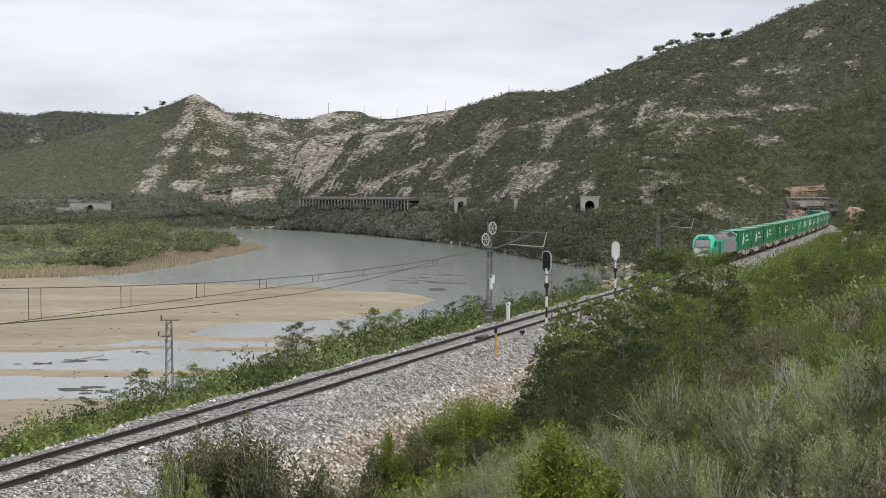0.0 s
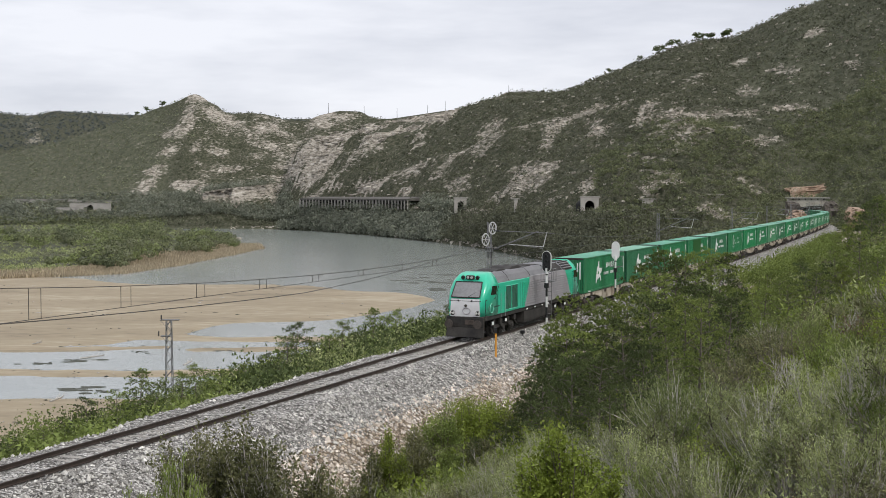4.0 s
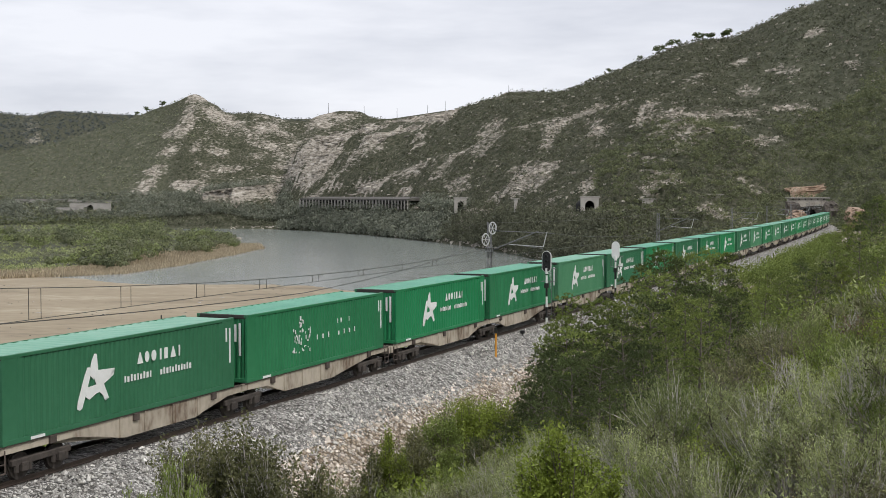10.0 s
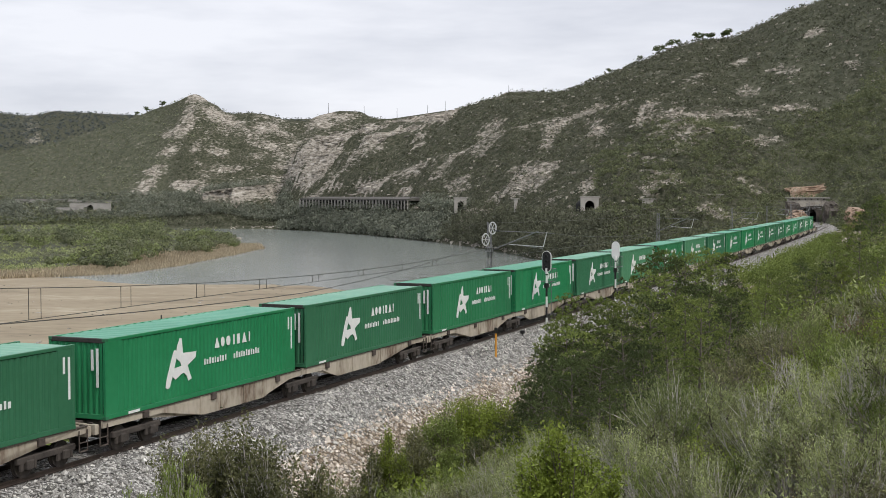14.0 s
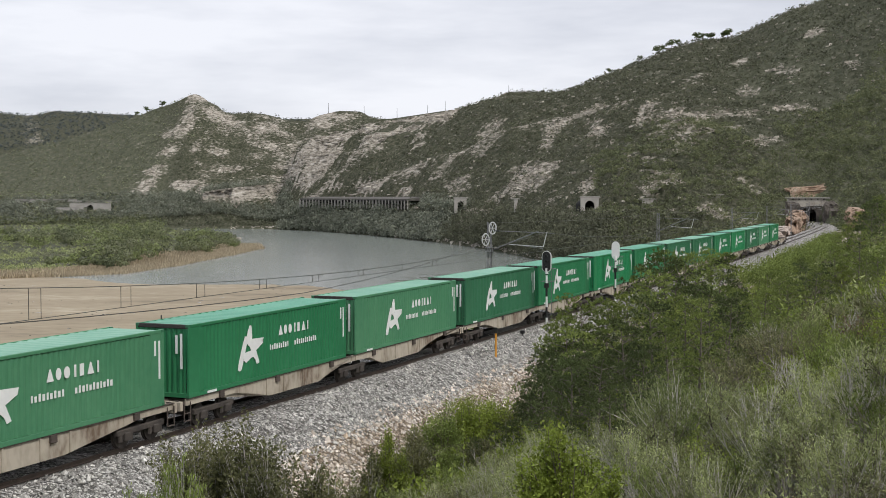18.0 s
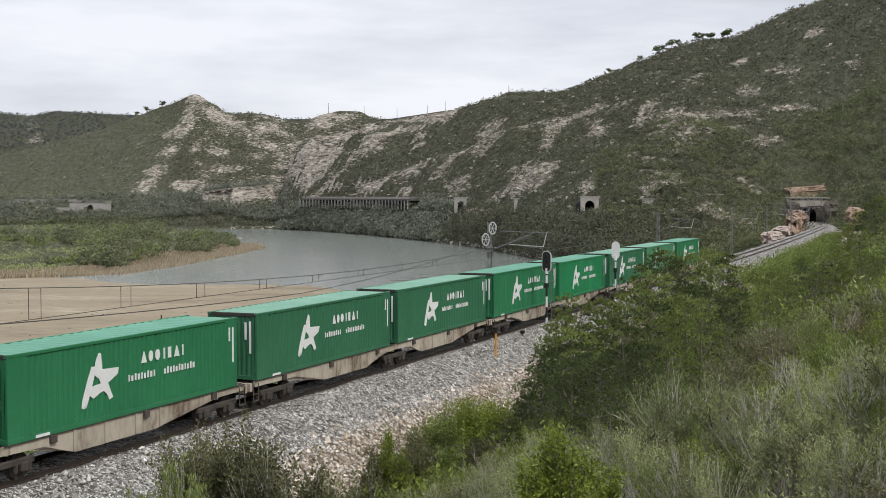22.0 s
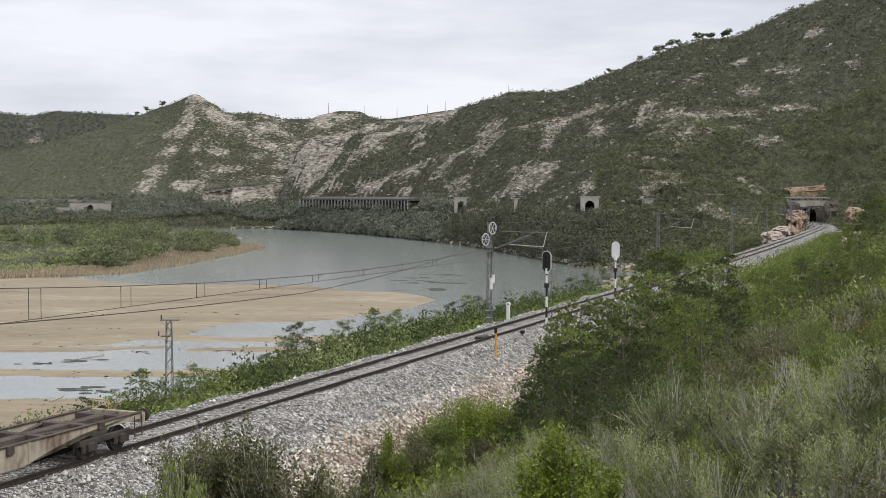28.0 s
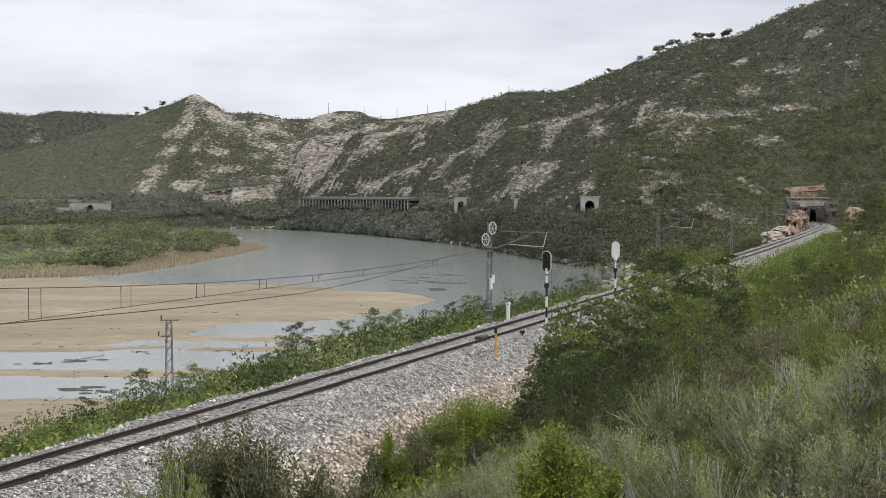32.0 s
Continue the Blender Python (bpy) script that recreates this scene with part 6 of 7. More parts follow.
    y = 390 * (1130 / 390.0) ** rng.rand(n)
    x = b * y
    z = height(x, y)
    row, col = 347 - (z - EYE_Z) / y * 2214, 784 + b * 2214
    bedded = strata_mask(col, row, y, fbm(x / 22, y / 22 + z / 9, 3))
    shore = (z > WATER_Z + 0.02) & (z < WATER_Z + 1.6) & (y > 385) & (b > -0.17) & (b < 0.2)
    ok = (((z > -11) & ((bare_mask(x, y, z) > rng.uniform(0.22, 0.75, n)) | bedded | ((rng.rand(n) < 0.07) & (y < 925) & (z > 0)))) | shore) & ~((abs(lateral(x, y)) < 45) & (y < TUNNEL_Y + 60))
    P, strata = np.stack([x, y, z], 1)[ok], bedded[ok]
    k = len(P)
    half = 0.25 + 0.75 * rng.rand(k, 1) ** 2.5
    half = half * np.where(strata[:, None], [2.8, 1.4, 0.7], [1.2, 1.0, 0.7])
    corner = np.array([(-1, -1, -1), (1, -1, -1), (1, 1, -1), (-1, 1, -1), (-1, -1, 1), (1, -1, 1), (1, 1, 1), (-1, 1, 1)], float)
    C = corner[None] * half[:, None] * rng.uniform(0.35, 1.2, (k, 8, 3))
    t = rng.uniform(-0.5, 0.5, k) * np.where(strata, 1.0, 4.0) - 0.25
    C[:, :, 0], C[:, :, 1] = C[:, :, 0] * np.cos(t)[:, None] - C[:, :, 1] * np.sin(t)[:, None], C[:, :, 0] * np.sin(t)[:, None] + C[:, :, 1] * np.cos(t)[:, None]
    Q = np.array([(4, 5, 6, 7), (0, 1, 5, 4), (1, 2, 6, 5), (2, 3, 7, 6), (3, 0, 4, 7)])
    F = (Q[None] + 8 * np.arange(k)[:, None, None]).reshape(-1, 4)
    V = (C + P[:, None] + np.array([0, 0, 0.2])).reshape(-1, 3)
    tagged(new("limestone_ledges", mesh_from("limestone_ledges", V, F, M_LIME)), "pale broken limestone ledges and boulders on the slopes", "rocks", kind="stuff")
    # woods on the far plateau, aerial haze painted into their bluish leaves
    n = 8000
    b, y = rng.uniform(-0.4, -0.05, n), rng.uniform(1350, 1900, n)
    x = b * y
    stuff("plateau_woods", clumps(rng, np.stack([x, y, height(x, y)], 1), rng.uniform(2.5, 5.0, n), 6, 0.4, None, 1.0), M_WOODS, "dark woods, blue with haze, on the far plateau", "woods")
    # tall dark trees along the far shore
    n = 3900
    b = COL(np.where(rng.rand(n) < 0.25, rng.uniform(488, 700, n), rng.uniform(-60, 1075, n)))
    y = np.interp(b, COL([-60, 180, 400, 500, 600, 700, 800, 905, 1000, 1075]), [880, 895, 905, 880, 795, 695, 600, 495, 405, 388]) + 4 + 55 * rng.rand(n) ** 1.3
    x = b * y
    P = np.stack([x, y, height(x, y)], 1)
    low = COL(rng.uniform(498, 775, 900))
    fy, cy = contour(low, COL(M1_COLS), M1_FY, 41), contour(low, COL(M1_COLS), M1_CY, 41)
    ly = fy + rng.uniform(-0.01, 0.115, 900) * (cy - fy)
    P = P[(P[:, 2] > WATER_Z - 0.1) & ~((P[:, 2] > 2.0) & (P[:, 0] / P[:, 1] > COL(515)) & (P[:, 0] / P[:, 1] < COL(745)))]
    gal = COL(rng.uniform(528, 735, 130))
    gy = contour(gal, COL(M1_COLS), M1_FY, 41) + rng.uniform(0.06, 0.125, 130) * (contour(gal, COL(M1_COLS), M1_CY, 41) - contour(gal, COL(M1_COLS), M1_FY, 41))
    P = np.concatenate([P, np.stack([low * ly, ly, height(low * ly, ly)], 1), np.stack([gal * gy, gy, height(gal * gy, gy)], 1)])
    low = np.where((P[:, 0] / P[:, 1] < COL(215)) & (P[:, 0] / P[:, 1] > COL(40)), 0.55, 1.0)
    big = rng.uniform(3.0, 8.0, len(P)) * low
    # beyond 620 m the trees take the leaf colour with haze mixed in
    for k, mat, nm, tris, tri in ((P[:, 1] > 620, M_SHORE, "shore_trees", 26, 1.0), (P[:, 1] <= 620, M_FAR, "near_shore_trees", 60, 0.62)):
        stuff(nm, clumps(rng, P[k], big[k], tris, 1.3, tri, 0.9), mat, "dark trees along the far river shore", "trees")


slope_pines()
near_scrub()
far_plants()
# ---- the train ----
SPEED = 21.3045
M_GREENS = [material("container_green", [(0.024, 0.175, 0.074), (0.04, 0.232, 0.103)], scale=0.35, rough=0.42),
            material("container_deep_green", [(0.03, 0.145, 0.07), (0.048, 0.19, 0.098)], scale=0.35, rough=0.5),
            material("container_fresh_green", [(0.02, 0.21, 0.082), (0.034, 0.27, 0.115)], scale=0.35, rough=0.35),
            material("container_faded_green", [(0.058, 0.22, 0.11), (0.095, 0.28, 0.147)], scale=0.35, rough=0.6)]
# paler than the sides: faded paint, plus the sky's reflection put into the colour
M_ROOFS = [material("container_skylit_roof", [(0.08, 0.31, 0.20), (0.14, 0.41, 0.28)], scale=0.5, rough=0.45), material("container_faded_skylit_roof", [(0.16, 0.38, 0.27), (0.26, 0.47, 0.36)], scale=0.5, rough=0.55)]
M_PATCH = material("repaint_green", [(0.016, 0.10, 0.022), (0.022, 0.125, 0.03)], scale=0.5, rough=0.5)
M_MARK = material("white_marking", [(0.80, 0.82, 0.80), (0.90, 0.91, 0.90)], scale=4, rough=0.5)
M_TEAL = material("loco_green", [(0.035, 0.52, 0.325), (0.05, 0.62, 0.40)], scale=0.4, rough=0.3, coat=0.3)
M_LGREY = material("loco_grey", [(0.32, 0.31, 0.325), (0.43, 0.415, 0.435)], scale=0.5, rough=0.5)
M_LROOF = material("loco_roof_grey", [(0.15, 0.15, 0.158), (0.25, 0.25, 0.258)], scale=0.6, rough=0.65)
M_LWHITE = material("loco_white", [(0.66, 0.66, 0.67), (0.78, 0.78, 0.79)], scale=0.7, rough=0.35)
M_UNDER = material("underframe_black", [(0.02, 0.019, 0.018), (0.06, 0.055, 0.05)], scale=1.2, rough=0.8)
M_BOGIE = material("bogie_brown", [(0.035, 0.03, 0.027), (0.10, 0.085, 0.074)], scale=1.5, rough=0.85)
M_SILL = material("wagon_beige", [(0.17, 0.12, 0.085), (0.40, 0.35, 0.28), (0.52, 0.465, 0.38)], scale=0.5, detail=8, rough=0.85, stops=[0.36, 0.47, 0.6], stretch=(1, 1, 0.45))
M_SOOT = material("sooty_roof", [(0.03, 0.028, 0.027), (0.085, 0.082, 0.08)], scale=1.5, detail=8, rough=0.9)
M_PALETEAL = material("faded_teal_mark", [(0.16, 0.58, 0.42), (0.24, 0.62, 0.48)], scale=2, rough=0.5)
M_MESH = material("intake_mesh", [(0.035, 0.125, 0.09), (0.075, 0.185, 0.14)], scale=0.9, rough=0.6)
M_RUSTY = material("wagon_rust", [(0.05, 0.041, 0.036), (0.14, 0.112, 0.095)], scale=1.0, rough=0.9)
M_YELLOW = material("yellow_rail", [(0.5, 0.36, 0.06), (0.6, 0.45, 0.1)], scale=2, rough=0.6)
M_GLASS = material("dark_glass", [(0.012, 0.013, 0.014), (0.022, 0.023, 0.025)], scale=0.5, rough=0.08, spec=0.7)
# light grey paints in reflections and the pale blind behind the windscreen
M_SCREEN = material("pale_reflecting_glass", [(0.17, 0.17, 0.175), (0.30, 0.30, 0.305)], scale=0.6, rough=0.08, spec=0.7)
M_LENS = material("lamp_lens", [(0.6, 0.6, 0.58), (0.8, 0.8, 0.78)], scale=3, rough=0.1, spec=0.8)
BASE_Z = 1.28
riders = []  # (thing, place of its origin along the track when the clip starts, height)
CL, CW, CH = 13.716, 2.5, 2.9


def corrugated(length, height_, depth, pitch, flat0=0.0):
    """A folded steel sheet in x, z that stands in to +y."""
    xs = [0.0]
    ys = [0.0]
    x = flat0
    while x + pitch <= length - flat0 + 1e-6:
        for f, d in ((0.0, 0), (0.26, 0), (0.5, depth), (0.76, depth), (1.0, 0)):
            xs.append(x + f * pitch)
            ys.append(d)
        x += pitch
    xs.append(length)
    ys.append(0.0)
    V, F = [], []
    for a, b in zip(xs, ys):
        V += [(a, b, 0), (a, b, height_)]
    for i in range(len(xs) - 1):
        k = 2 * i
        F.append((k, k + 2, k + 3, k + 1))
    return V, F


def sheet(name, VF, m, mat):
    V, F = VF
    V = [tuple(m @ Vector(v)) for v in V]
    return mesh_from(name, V, F, mat)


def flat_shape(bm, pts, x0, z0, y, thick=0.012):
    prism(bm, [(x0 + a, z0 + b) for a, b in pts], y, y - thick)


# a splayed emblem built from broad brush strokes
STROKES = [[(-0.16, 1.62), (0.0, 1.86), (0.12, 1.84), (0.19, 1.35), (-0.05, 0.95), (-0.30, 1.15)],
           [(-0.40, 1.42), (-0.20, 1.40), (-0.26, 1.05), (-0.52, 0.42), (-0.70, 0.02), (-0.78, 0.12), (-0.84, -0.02), (-0.97, 0.04), (-0.92, 0.30), (-0.62, 1.0)],
           [(0.10, 1.5), (0.22, 1.20), (0.52, 0.70), (0.78, 0.18), (0.66, 0.22), (0.56, 0.12), (0.44, 0.34), (0.20, 0.52), (-0.02, 0.98)],
           [(-0.42, 0.72), (0.30, 0.78), (0.42, 0.50), (0.05, 0.44), (-0.32, 0.28), (-0.50, 0.40)],
           [(0.10, 1.26), (0.62, 1.24), (1.14, 1.22), (0.95, 1.08), (1.08, 1.0), (0.78, 0.86), (0.46, 0.72), (0.14, 0.92)]]


def make_container(green, roof_mat, label, patched=False, worn=False):
    c = thing("freight_container", label, "container", "containers on the train")
    half = CW / 2
    y0 = -half + 0.012
    piece("side_wall", sheet("side_wall", corrugated(11.95, CH - 0.32, 0.045, 0.278, 0.05), pose(0.88, y0, 0.18), green), c)
    piece("side_wall", sheet("side_wall", corrugated(CL - 0.3, CH - 0.32, -0.036, 0.278, 0.1), pose(0.15, half - 0.012, 0.18), green), c)
    piece("front_wall", sheet("front_wall", corrugated(CW - 0.3, CH - 0.3, -0.045, 0.25, 0.05), pose(0.03, -half + 0.15, 0.17) @ pose(0, 0, 0, 0, 0, 90), green), c)
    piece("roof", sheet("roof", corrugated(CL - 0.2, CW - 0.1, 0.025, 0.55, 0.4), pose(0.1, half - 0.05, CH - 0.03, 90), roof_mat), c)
    for y in (-1, 1):
        for z0, z1, nm in ((0.0, 0.17, "bottom_rail"), (CH - 0.12, CH, "top_rail")):
            bm = bmesh.new()
            box(bm, 0.12, CL - 0.12, min(y * half, y * (half - 0.1)), max(y * half, y * (half - 0.1)), z0, z1, 0.012)
            part(nm, bm, green, c)
        for x in (0.0, 0.72, CL - 0.88, CL - 0.16):
            bm = bmesh.new()
            box(bm, x, x + 0.16, min(y * (half + 0.004), y * (half - 0.12)), max(y * (half + 0.004), y * (half - 0.12)), 0.0, CH + 0.004, 0.015)
            part("corner_post", bm, green, c)
        for x in (0.16, CL - 0.72):
            bm = bmesh.new()
            box(bm, x, x + 0.56, min(y * (half - 0.01), y * (half - 0.05)), max(y * (half - 0.01), y * (half - 0.05)), 0.16, CH - 0.11)
            part("end_panel", bm, green, c)
        for x in (-0.006, CL - 0.17):
            for z in (-0.006, CH - 0.11):
                bm = bmesh.new()
                box(bm, x, x + 0.176, min(y * (half + 0.008), y * (half - 0.16)), max(y * (half + 0.008), y * (half - 0.16)), z, z + 0.118, 0.012)
                part("corner_casting", bm, M_GREENS[1], c)
    bm = bmesh.new()
    box(bm, 0.0, 0.14, -half, half, CH - 0.16, CH + 0.004, 0.02)
    part("front_header", bm, M_UNDER, c)
    bm = bmesh.new()
    box(bm, 0.01, 0.15, -half + 0.1, half - 0.1, 0.0, 0.18, 0.01)
    part("front_sill", bm, green, c)
    for s in (-1, 1):
        bm = bmesh.new()
        box(bm, CL - 0.07, CL - 0.02, min(s * 0.01, s * (half - 0.14)), max(s * 0.01, s * (half - 0.14)), 0.12, CH - 0.1, 0.01)
        door = part("door", bm, green, c)
        for yy in (0.3, 0.85):
            bm = bmesh.new()
            rod(bm, (CL + 0.02, s * yy, 0.05), (CL + 0.02, s * yy, CH - 0.05), 0.022)
            part("lock_rod", bm, M_STEEL, door)
    # white marks near the ends
    for x, z0, z1 in ((CL - 0.62, 1.95, 2.52), (CL - 0.36, 1.05, 2.5)):
        bm = bmesh.new()
        box(bm, x, x + 0.11, -half - 0.002, -half + 0.012, z0, z1)
        part("marking", bm, M_MARK, c)
    for y, z0, z1 in ((-half + 0.30, 1.15, 2.55), (-half + 0.52, 1.75, 2.5)):
        bm = bmesh.new()
        box(bm, -0.006, 0.006, y, y + 0.11, z0, z1)
        part("marking", bm, M_MARK, c)
    bm = bmesh.new()
    box(bm, 1.3, 2.0, -half - 0.003, -half + 0.01, 0.02, 0.12)
    part("label_plate", bm, M_MARK, c)
    y = -half + 0.006
    rng = np.random.RandomState(4)
    if patched:
        bm = bmesh.new()
        box(bm, 3.35, 8.45, y - 0.012, y + 0.006, 0.17, CH - 0.12)
        part("repainted_panel", bm, M_PATCH, c)
    elif worn:
        bm = bmesh.new()
        for _ in range(60):
            a, b = rng.uniform(-0.8, 0.9), rng.uniform(0.05, 1.75)
            if abs(a) > 1.0 - b * 0.5 and b > 1.2:
                continue
            w, h = rng.uniform(0.04, 0.10), rng.uniform(0.05, 0.2)
            box(bm, 4.75 + a, 4.75 + a + w, y - 0.012, y, 0.6 + b, 0.6 + b + h)
        part("worn_emblem", bm, M_MARK, c)
    else:
        bm = bmesh.new()
        for k, stroke in enumerate(STROKES):
            flat_shape(bm, stroke, 4.6, 0.6, y - 0.002 * k)
        bmesh.ops.triangulate(bm, faces=[f for f in bm.faces if len(f.verts) > 4])
        part("emblem", bm, M_MARK, c, "white brushed star-like emblem")
    # the maker's name as plain blocks, and a line of small bars below
    bm = bmesh.new()
    x = 7.05
    for k, (w, shape) in enumerate(((0.42, "wedge"), (0.38, "oval"), (0.42, "oval"), (0.36, "bar"), (0.38, "block"), (0.42, "wedge"), (0.32, "bar"))):
        if not (patched and k < 2) and not (worn and k in (0, 1, 2, 5)):
            g = 0.04
            pts = {"wedge": [(0.02, 0), (w - g, 0), (w * 0.52, 0.42), (w * 0.40, 0.42)], "block": [(0.02, 0), (w * 0.62, 0), (w * 0.62, 0.42), (0.02, 0.42)],
                   "bar": [(w * 0.34, 0), (w * 0.62, 0), (w * 0.62, 0.42), (w * 0.34, 0.42)],
                   "oval": [(w / 2 - g / 2 + (w - g) * 0.42 * math.cos(a), 0.21 + 0.21 * math.sin(a)) for a in np.linspace(0, 2 * math.pi, 11)[:-1]]}[shape]
            s = 0.55 if worn else 1.0
            flat_shape(bm, [(a * s, b * s) for a, b in pts], x, 1.78, y)
        x += w + 0.03
    part("name_block", bm, M_MARK, c)
    bm = bmesh.new()
    x = 6.3
    for k in range(20):
        w = (0.11, 0.15, 0.13, 0.16)[k % 4]
        if k == 9:
            x += 0.5
            if bm.verts:
                part("text_bar", bm, M_MARK, c)
                bm = bmesh.new()
        if not (patched and x < 8.5) and not (worn and k % 3):
            box(bm, x, x + w * 0.8, y - 0.01, y, 1.2, 1.2 + (0.24, 0.2, 0.26, 0.22)[k % 4])
        x += w + 0.055
    part("text_bar", bm, M_MARK, c)
    return c


def make_bogie(parent, x, axles, mat, wheel_r=0.46, gauge=0.84):
    """A two- or three-axled bogie: side frames with springs, wheels and axles."""
    bm = bmesh.new()
    span = 0.9 * (axles - 1)
    box(bm, x - span - 0.25, x + span + 0.25, -0.75, 0.75, 0.5, 0.66, 0.03)
    b = part("bogie", bm, mat, parent)
    for s in (-1, 1):
        bm = bmesh.new()
        box(bm, x - span - 0.55, x + span + 0.55, min(s * 0.98, s * 1.14), max(s * 0.98, s * 1.14), 0.52, 0.74, 0.03)
        for k in range(axles):
            ax = x - span + 1.8 * k
            box(bm, ax - 0.17, ax + 0.17, min(s * 0.96, s * 1.22), max(s * 0.96, s * 1.22), 0.3, 0.62, 0.03)
            for d in (-0.32, 0.32):
                rod(bm, (ax + d, s * 1.08, 0.3), (ax + d, s * 1.08, 0.56), 0.09, n=8)
        part("side_frame", bm, mat, b)
    for k in range(axles):
        ax = x - span + 1.8 * k
        for s in (-1, 1):
            bm = bmesh.new()
            rod(bm, (ax, s * gauge - 0.01, wheel_r), (ax, s * (gauge + 0.1), wheel_r), wheel_r, n=22)
            rod(bm, (ax, s * (gauge - 0.05), wheel_r), (ax, s * gauge, wheel_r), wheel_r + 0.03, n=22)
            rod(bm, (ax, s * (gauge + 0.1), wheel_r), (ax, s * (gauge + 0.16), wheel_r), 0.13, n=10)
            part("wheel", bm, mat, b)
        bm = bmesh.new()
        rod(bm, (ax, -gauge, wheel_r), (ax, gauge, wheel_r), 0.08, n=8)
        part("axle", bm, M_BOGIE, b)
    return b


def make_wagon(lead):
    """Half of a twin container wagon: fish-bellied side sills, cross beams and one outer bogie; the leading half carries the middle bogie too."""
    w = thing("flat_wagon", "beige rust-stained skeleton container wagon half with fish-bellied sills", "wagon", "wagons of the train")
    def q(x):
        return x if not lead else 14.4 - x
    sill = [(-0.55, 1.26), (14.5, 1.26), (14.5, 1.0), (10.9, 0.98), (9.6, 0.78), (8.6, 0.55), (8.0, 0.45), (3.4, 0.45), (2.9, 0.58), (1.8, 0.92), (-0.55, 0.98)]
    for s in (-1, 1):
        pts = [(q(a), b) for a, b in sill]
        if lead:
            pts = pts[::-1]
        bm = bmesh.new()
        prism(bm, pts, s * 1.18, s * 1.10)
        bmesh.ops.triangulate(bm, faces=[f for f in bm.faces if len(f.verts) > 4])
        body = part("side_sill", bm, M_SILL, w)
        bm = bmesh.new()
        box(bm, -0.1, 14.4, min(s * 1.05, s * 1.235), max(s * 1.05, s * 1.235), 1.235, 1.265, 0.006)
        part("sill_flange", bm, M_RUSTY, body)
        for x in (3.3, 5.0, 6.8, 8.3):
            bm = bmesh.new()
            box(bm, q(x) - 0.05, q(x) + 0.05, min(s * 1.16, s * 1.23), max(s * 1.16, s * 1.23), 0.5, 1.24, 0.01)
            part("stiffener", bm, M_SILL, body)
        for x in (2.2, 7.4, 12.0):
            bm = bmesh.new()
            box(bm, q(x) - 0.16, q(x) + 0.16, min(s * 1.13, s * 1.28), max(s * 1.13, s * 1.28), 0.98, 1.27, 0.02)
            part("container_spigot", bm, M_RUSTY, w)
    bm = bmesh.new()
    box(bm, -0.4, 14.3, -0.22, 0.22, 0.82, 1.2, 0.02)
    part("centre_sill", bm, M_RUSTY, w)
    for x in (0.3, 2.4, 4.6, 7.0, 9.4, 11.6, 13.6):
        bm = bmesh.new()
        box(bm, x - 0.14, x + 0.14, -1.1, 1.1, 1.0, 1.22, 0.02)
        part("cross_beam", bm, M_RUSTY, w)
    for x0, x1, f in ((2.4, 4.6, 1), (4.6, 7.0, -1), (9.4, 11.6, 1)):
        for s in (-1, 1):
            bm = bmesh.new()
            rod(bm, (x0, s * 0.25 if f > 0 else s * 1.0, 1.14), (x1, s * 1.0 if f > 0 else s * 0.25, 1.14), 0.06, n=4)
            part("brace", bm, M_RUSTY, w)
    x_end = -0.6 if lead else 14.55
    d = -1 if lead else 1
    bm = bmesh.new()
    box(bm, min(x_end, x_end - d * 0.2), max(x_end, x_end - d * 0.2), -1.25, 1.25, 0.85, 1.22, 0.02)
    part("end_beam", bm, M_SILL, w)
    for s in (-0.95, 0.95):
        bm = bmesh.new()
        rod(bm, (x_end, s, 1.04), (x_end + d * 0.34, s, 1.04), 0.1, n=10)
        rod(bm, (x_end + d * 0.3, s, 1.04), (x_end + d * 0.36, s, 1.04), 0.24, n=14)
        part("buffer", bm, M_BOGIE, w)
    bm = bmesh.new()
    rod(bm, (x_end, 0, 1.0), (x_end + d * 0.42, 0, 0.96), 0.06)
    rod(bm, (x_end + d * 0.42, 0, 0.96), (x_end + d * 0.35, 0, 0.6), 0.05)
    part("coupling", bm, M_BOGIE, w)
    for s in (-1, 1):
        bm = bmesh.new()
        xs = x_end - d * 0.45
        for dx in (-0.22, 0.22):
            rod(bm, (xs + dx, s * 1.26, 0.42), (xs + dx, s * 1.26, 1.16), 0.025, n=5)
        rod(bm, (xs - 0.22, s * 1.26, 0.42), (xs + 0.22, s * 1.26, 0.42), 0.03, n=5)
        rod(bm, (xs - 0.22, s * 1.26, 0.72), (xs + 0.22, s * 1.26, 0.72), 0.02, n=5)
        part("step", bm, M_RUSTY, w)
    bm = bmesh.new()
    for yy in (0.35, 1.05):
        rod(bm, (x_end - d * 0.1, yy, 1.2), (x_end - d * 0.1, yy, 1.58), 0.02, n=5)
    rod(bm, (x_end - d * 0.1, 0.35, 1.58), (x_end - d * 0.1, 1.05, 1.58), 0.02, n=5)
    part("hand_rail", bm, M_YELLOW, w)
    make_bogie(w, 2.0 if lead else 12.4, 2, M_BOGIE)
    if lead:
        make_bogie(w, 14.7, 2, M_BOGIE)
    return w


def ring(x, w, zs, tw, tz, z0=1.5):
    half = [(w, z0), (w, zs - 0.08), (w * 0.985, zs + 0.03), ((w + tw) / 2 + 0.03, (zs + tz) / 2 + 0.06), (tw + 0.05, tz - 0.03), (tw - 0.1, tz)]
    return [(x, -a, b) for a, b in half] + [(x, a, b) for a, b in half[::-1]]


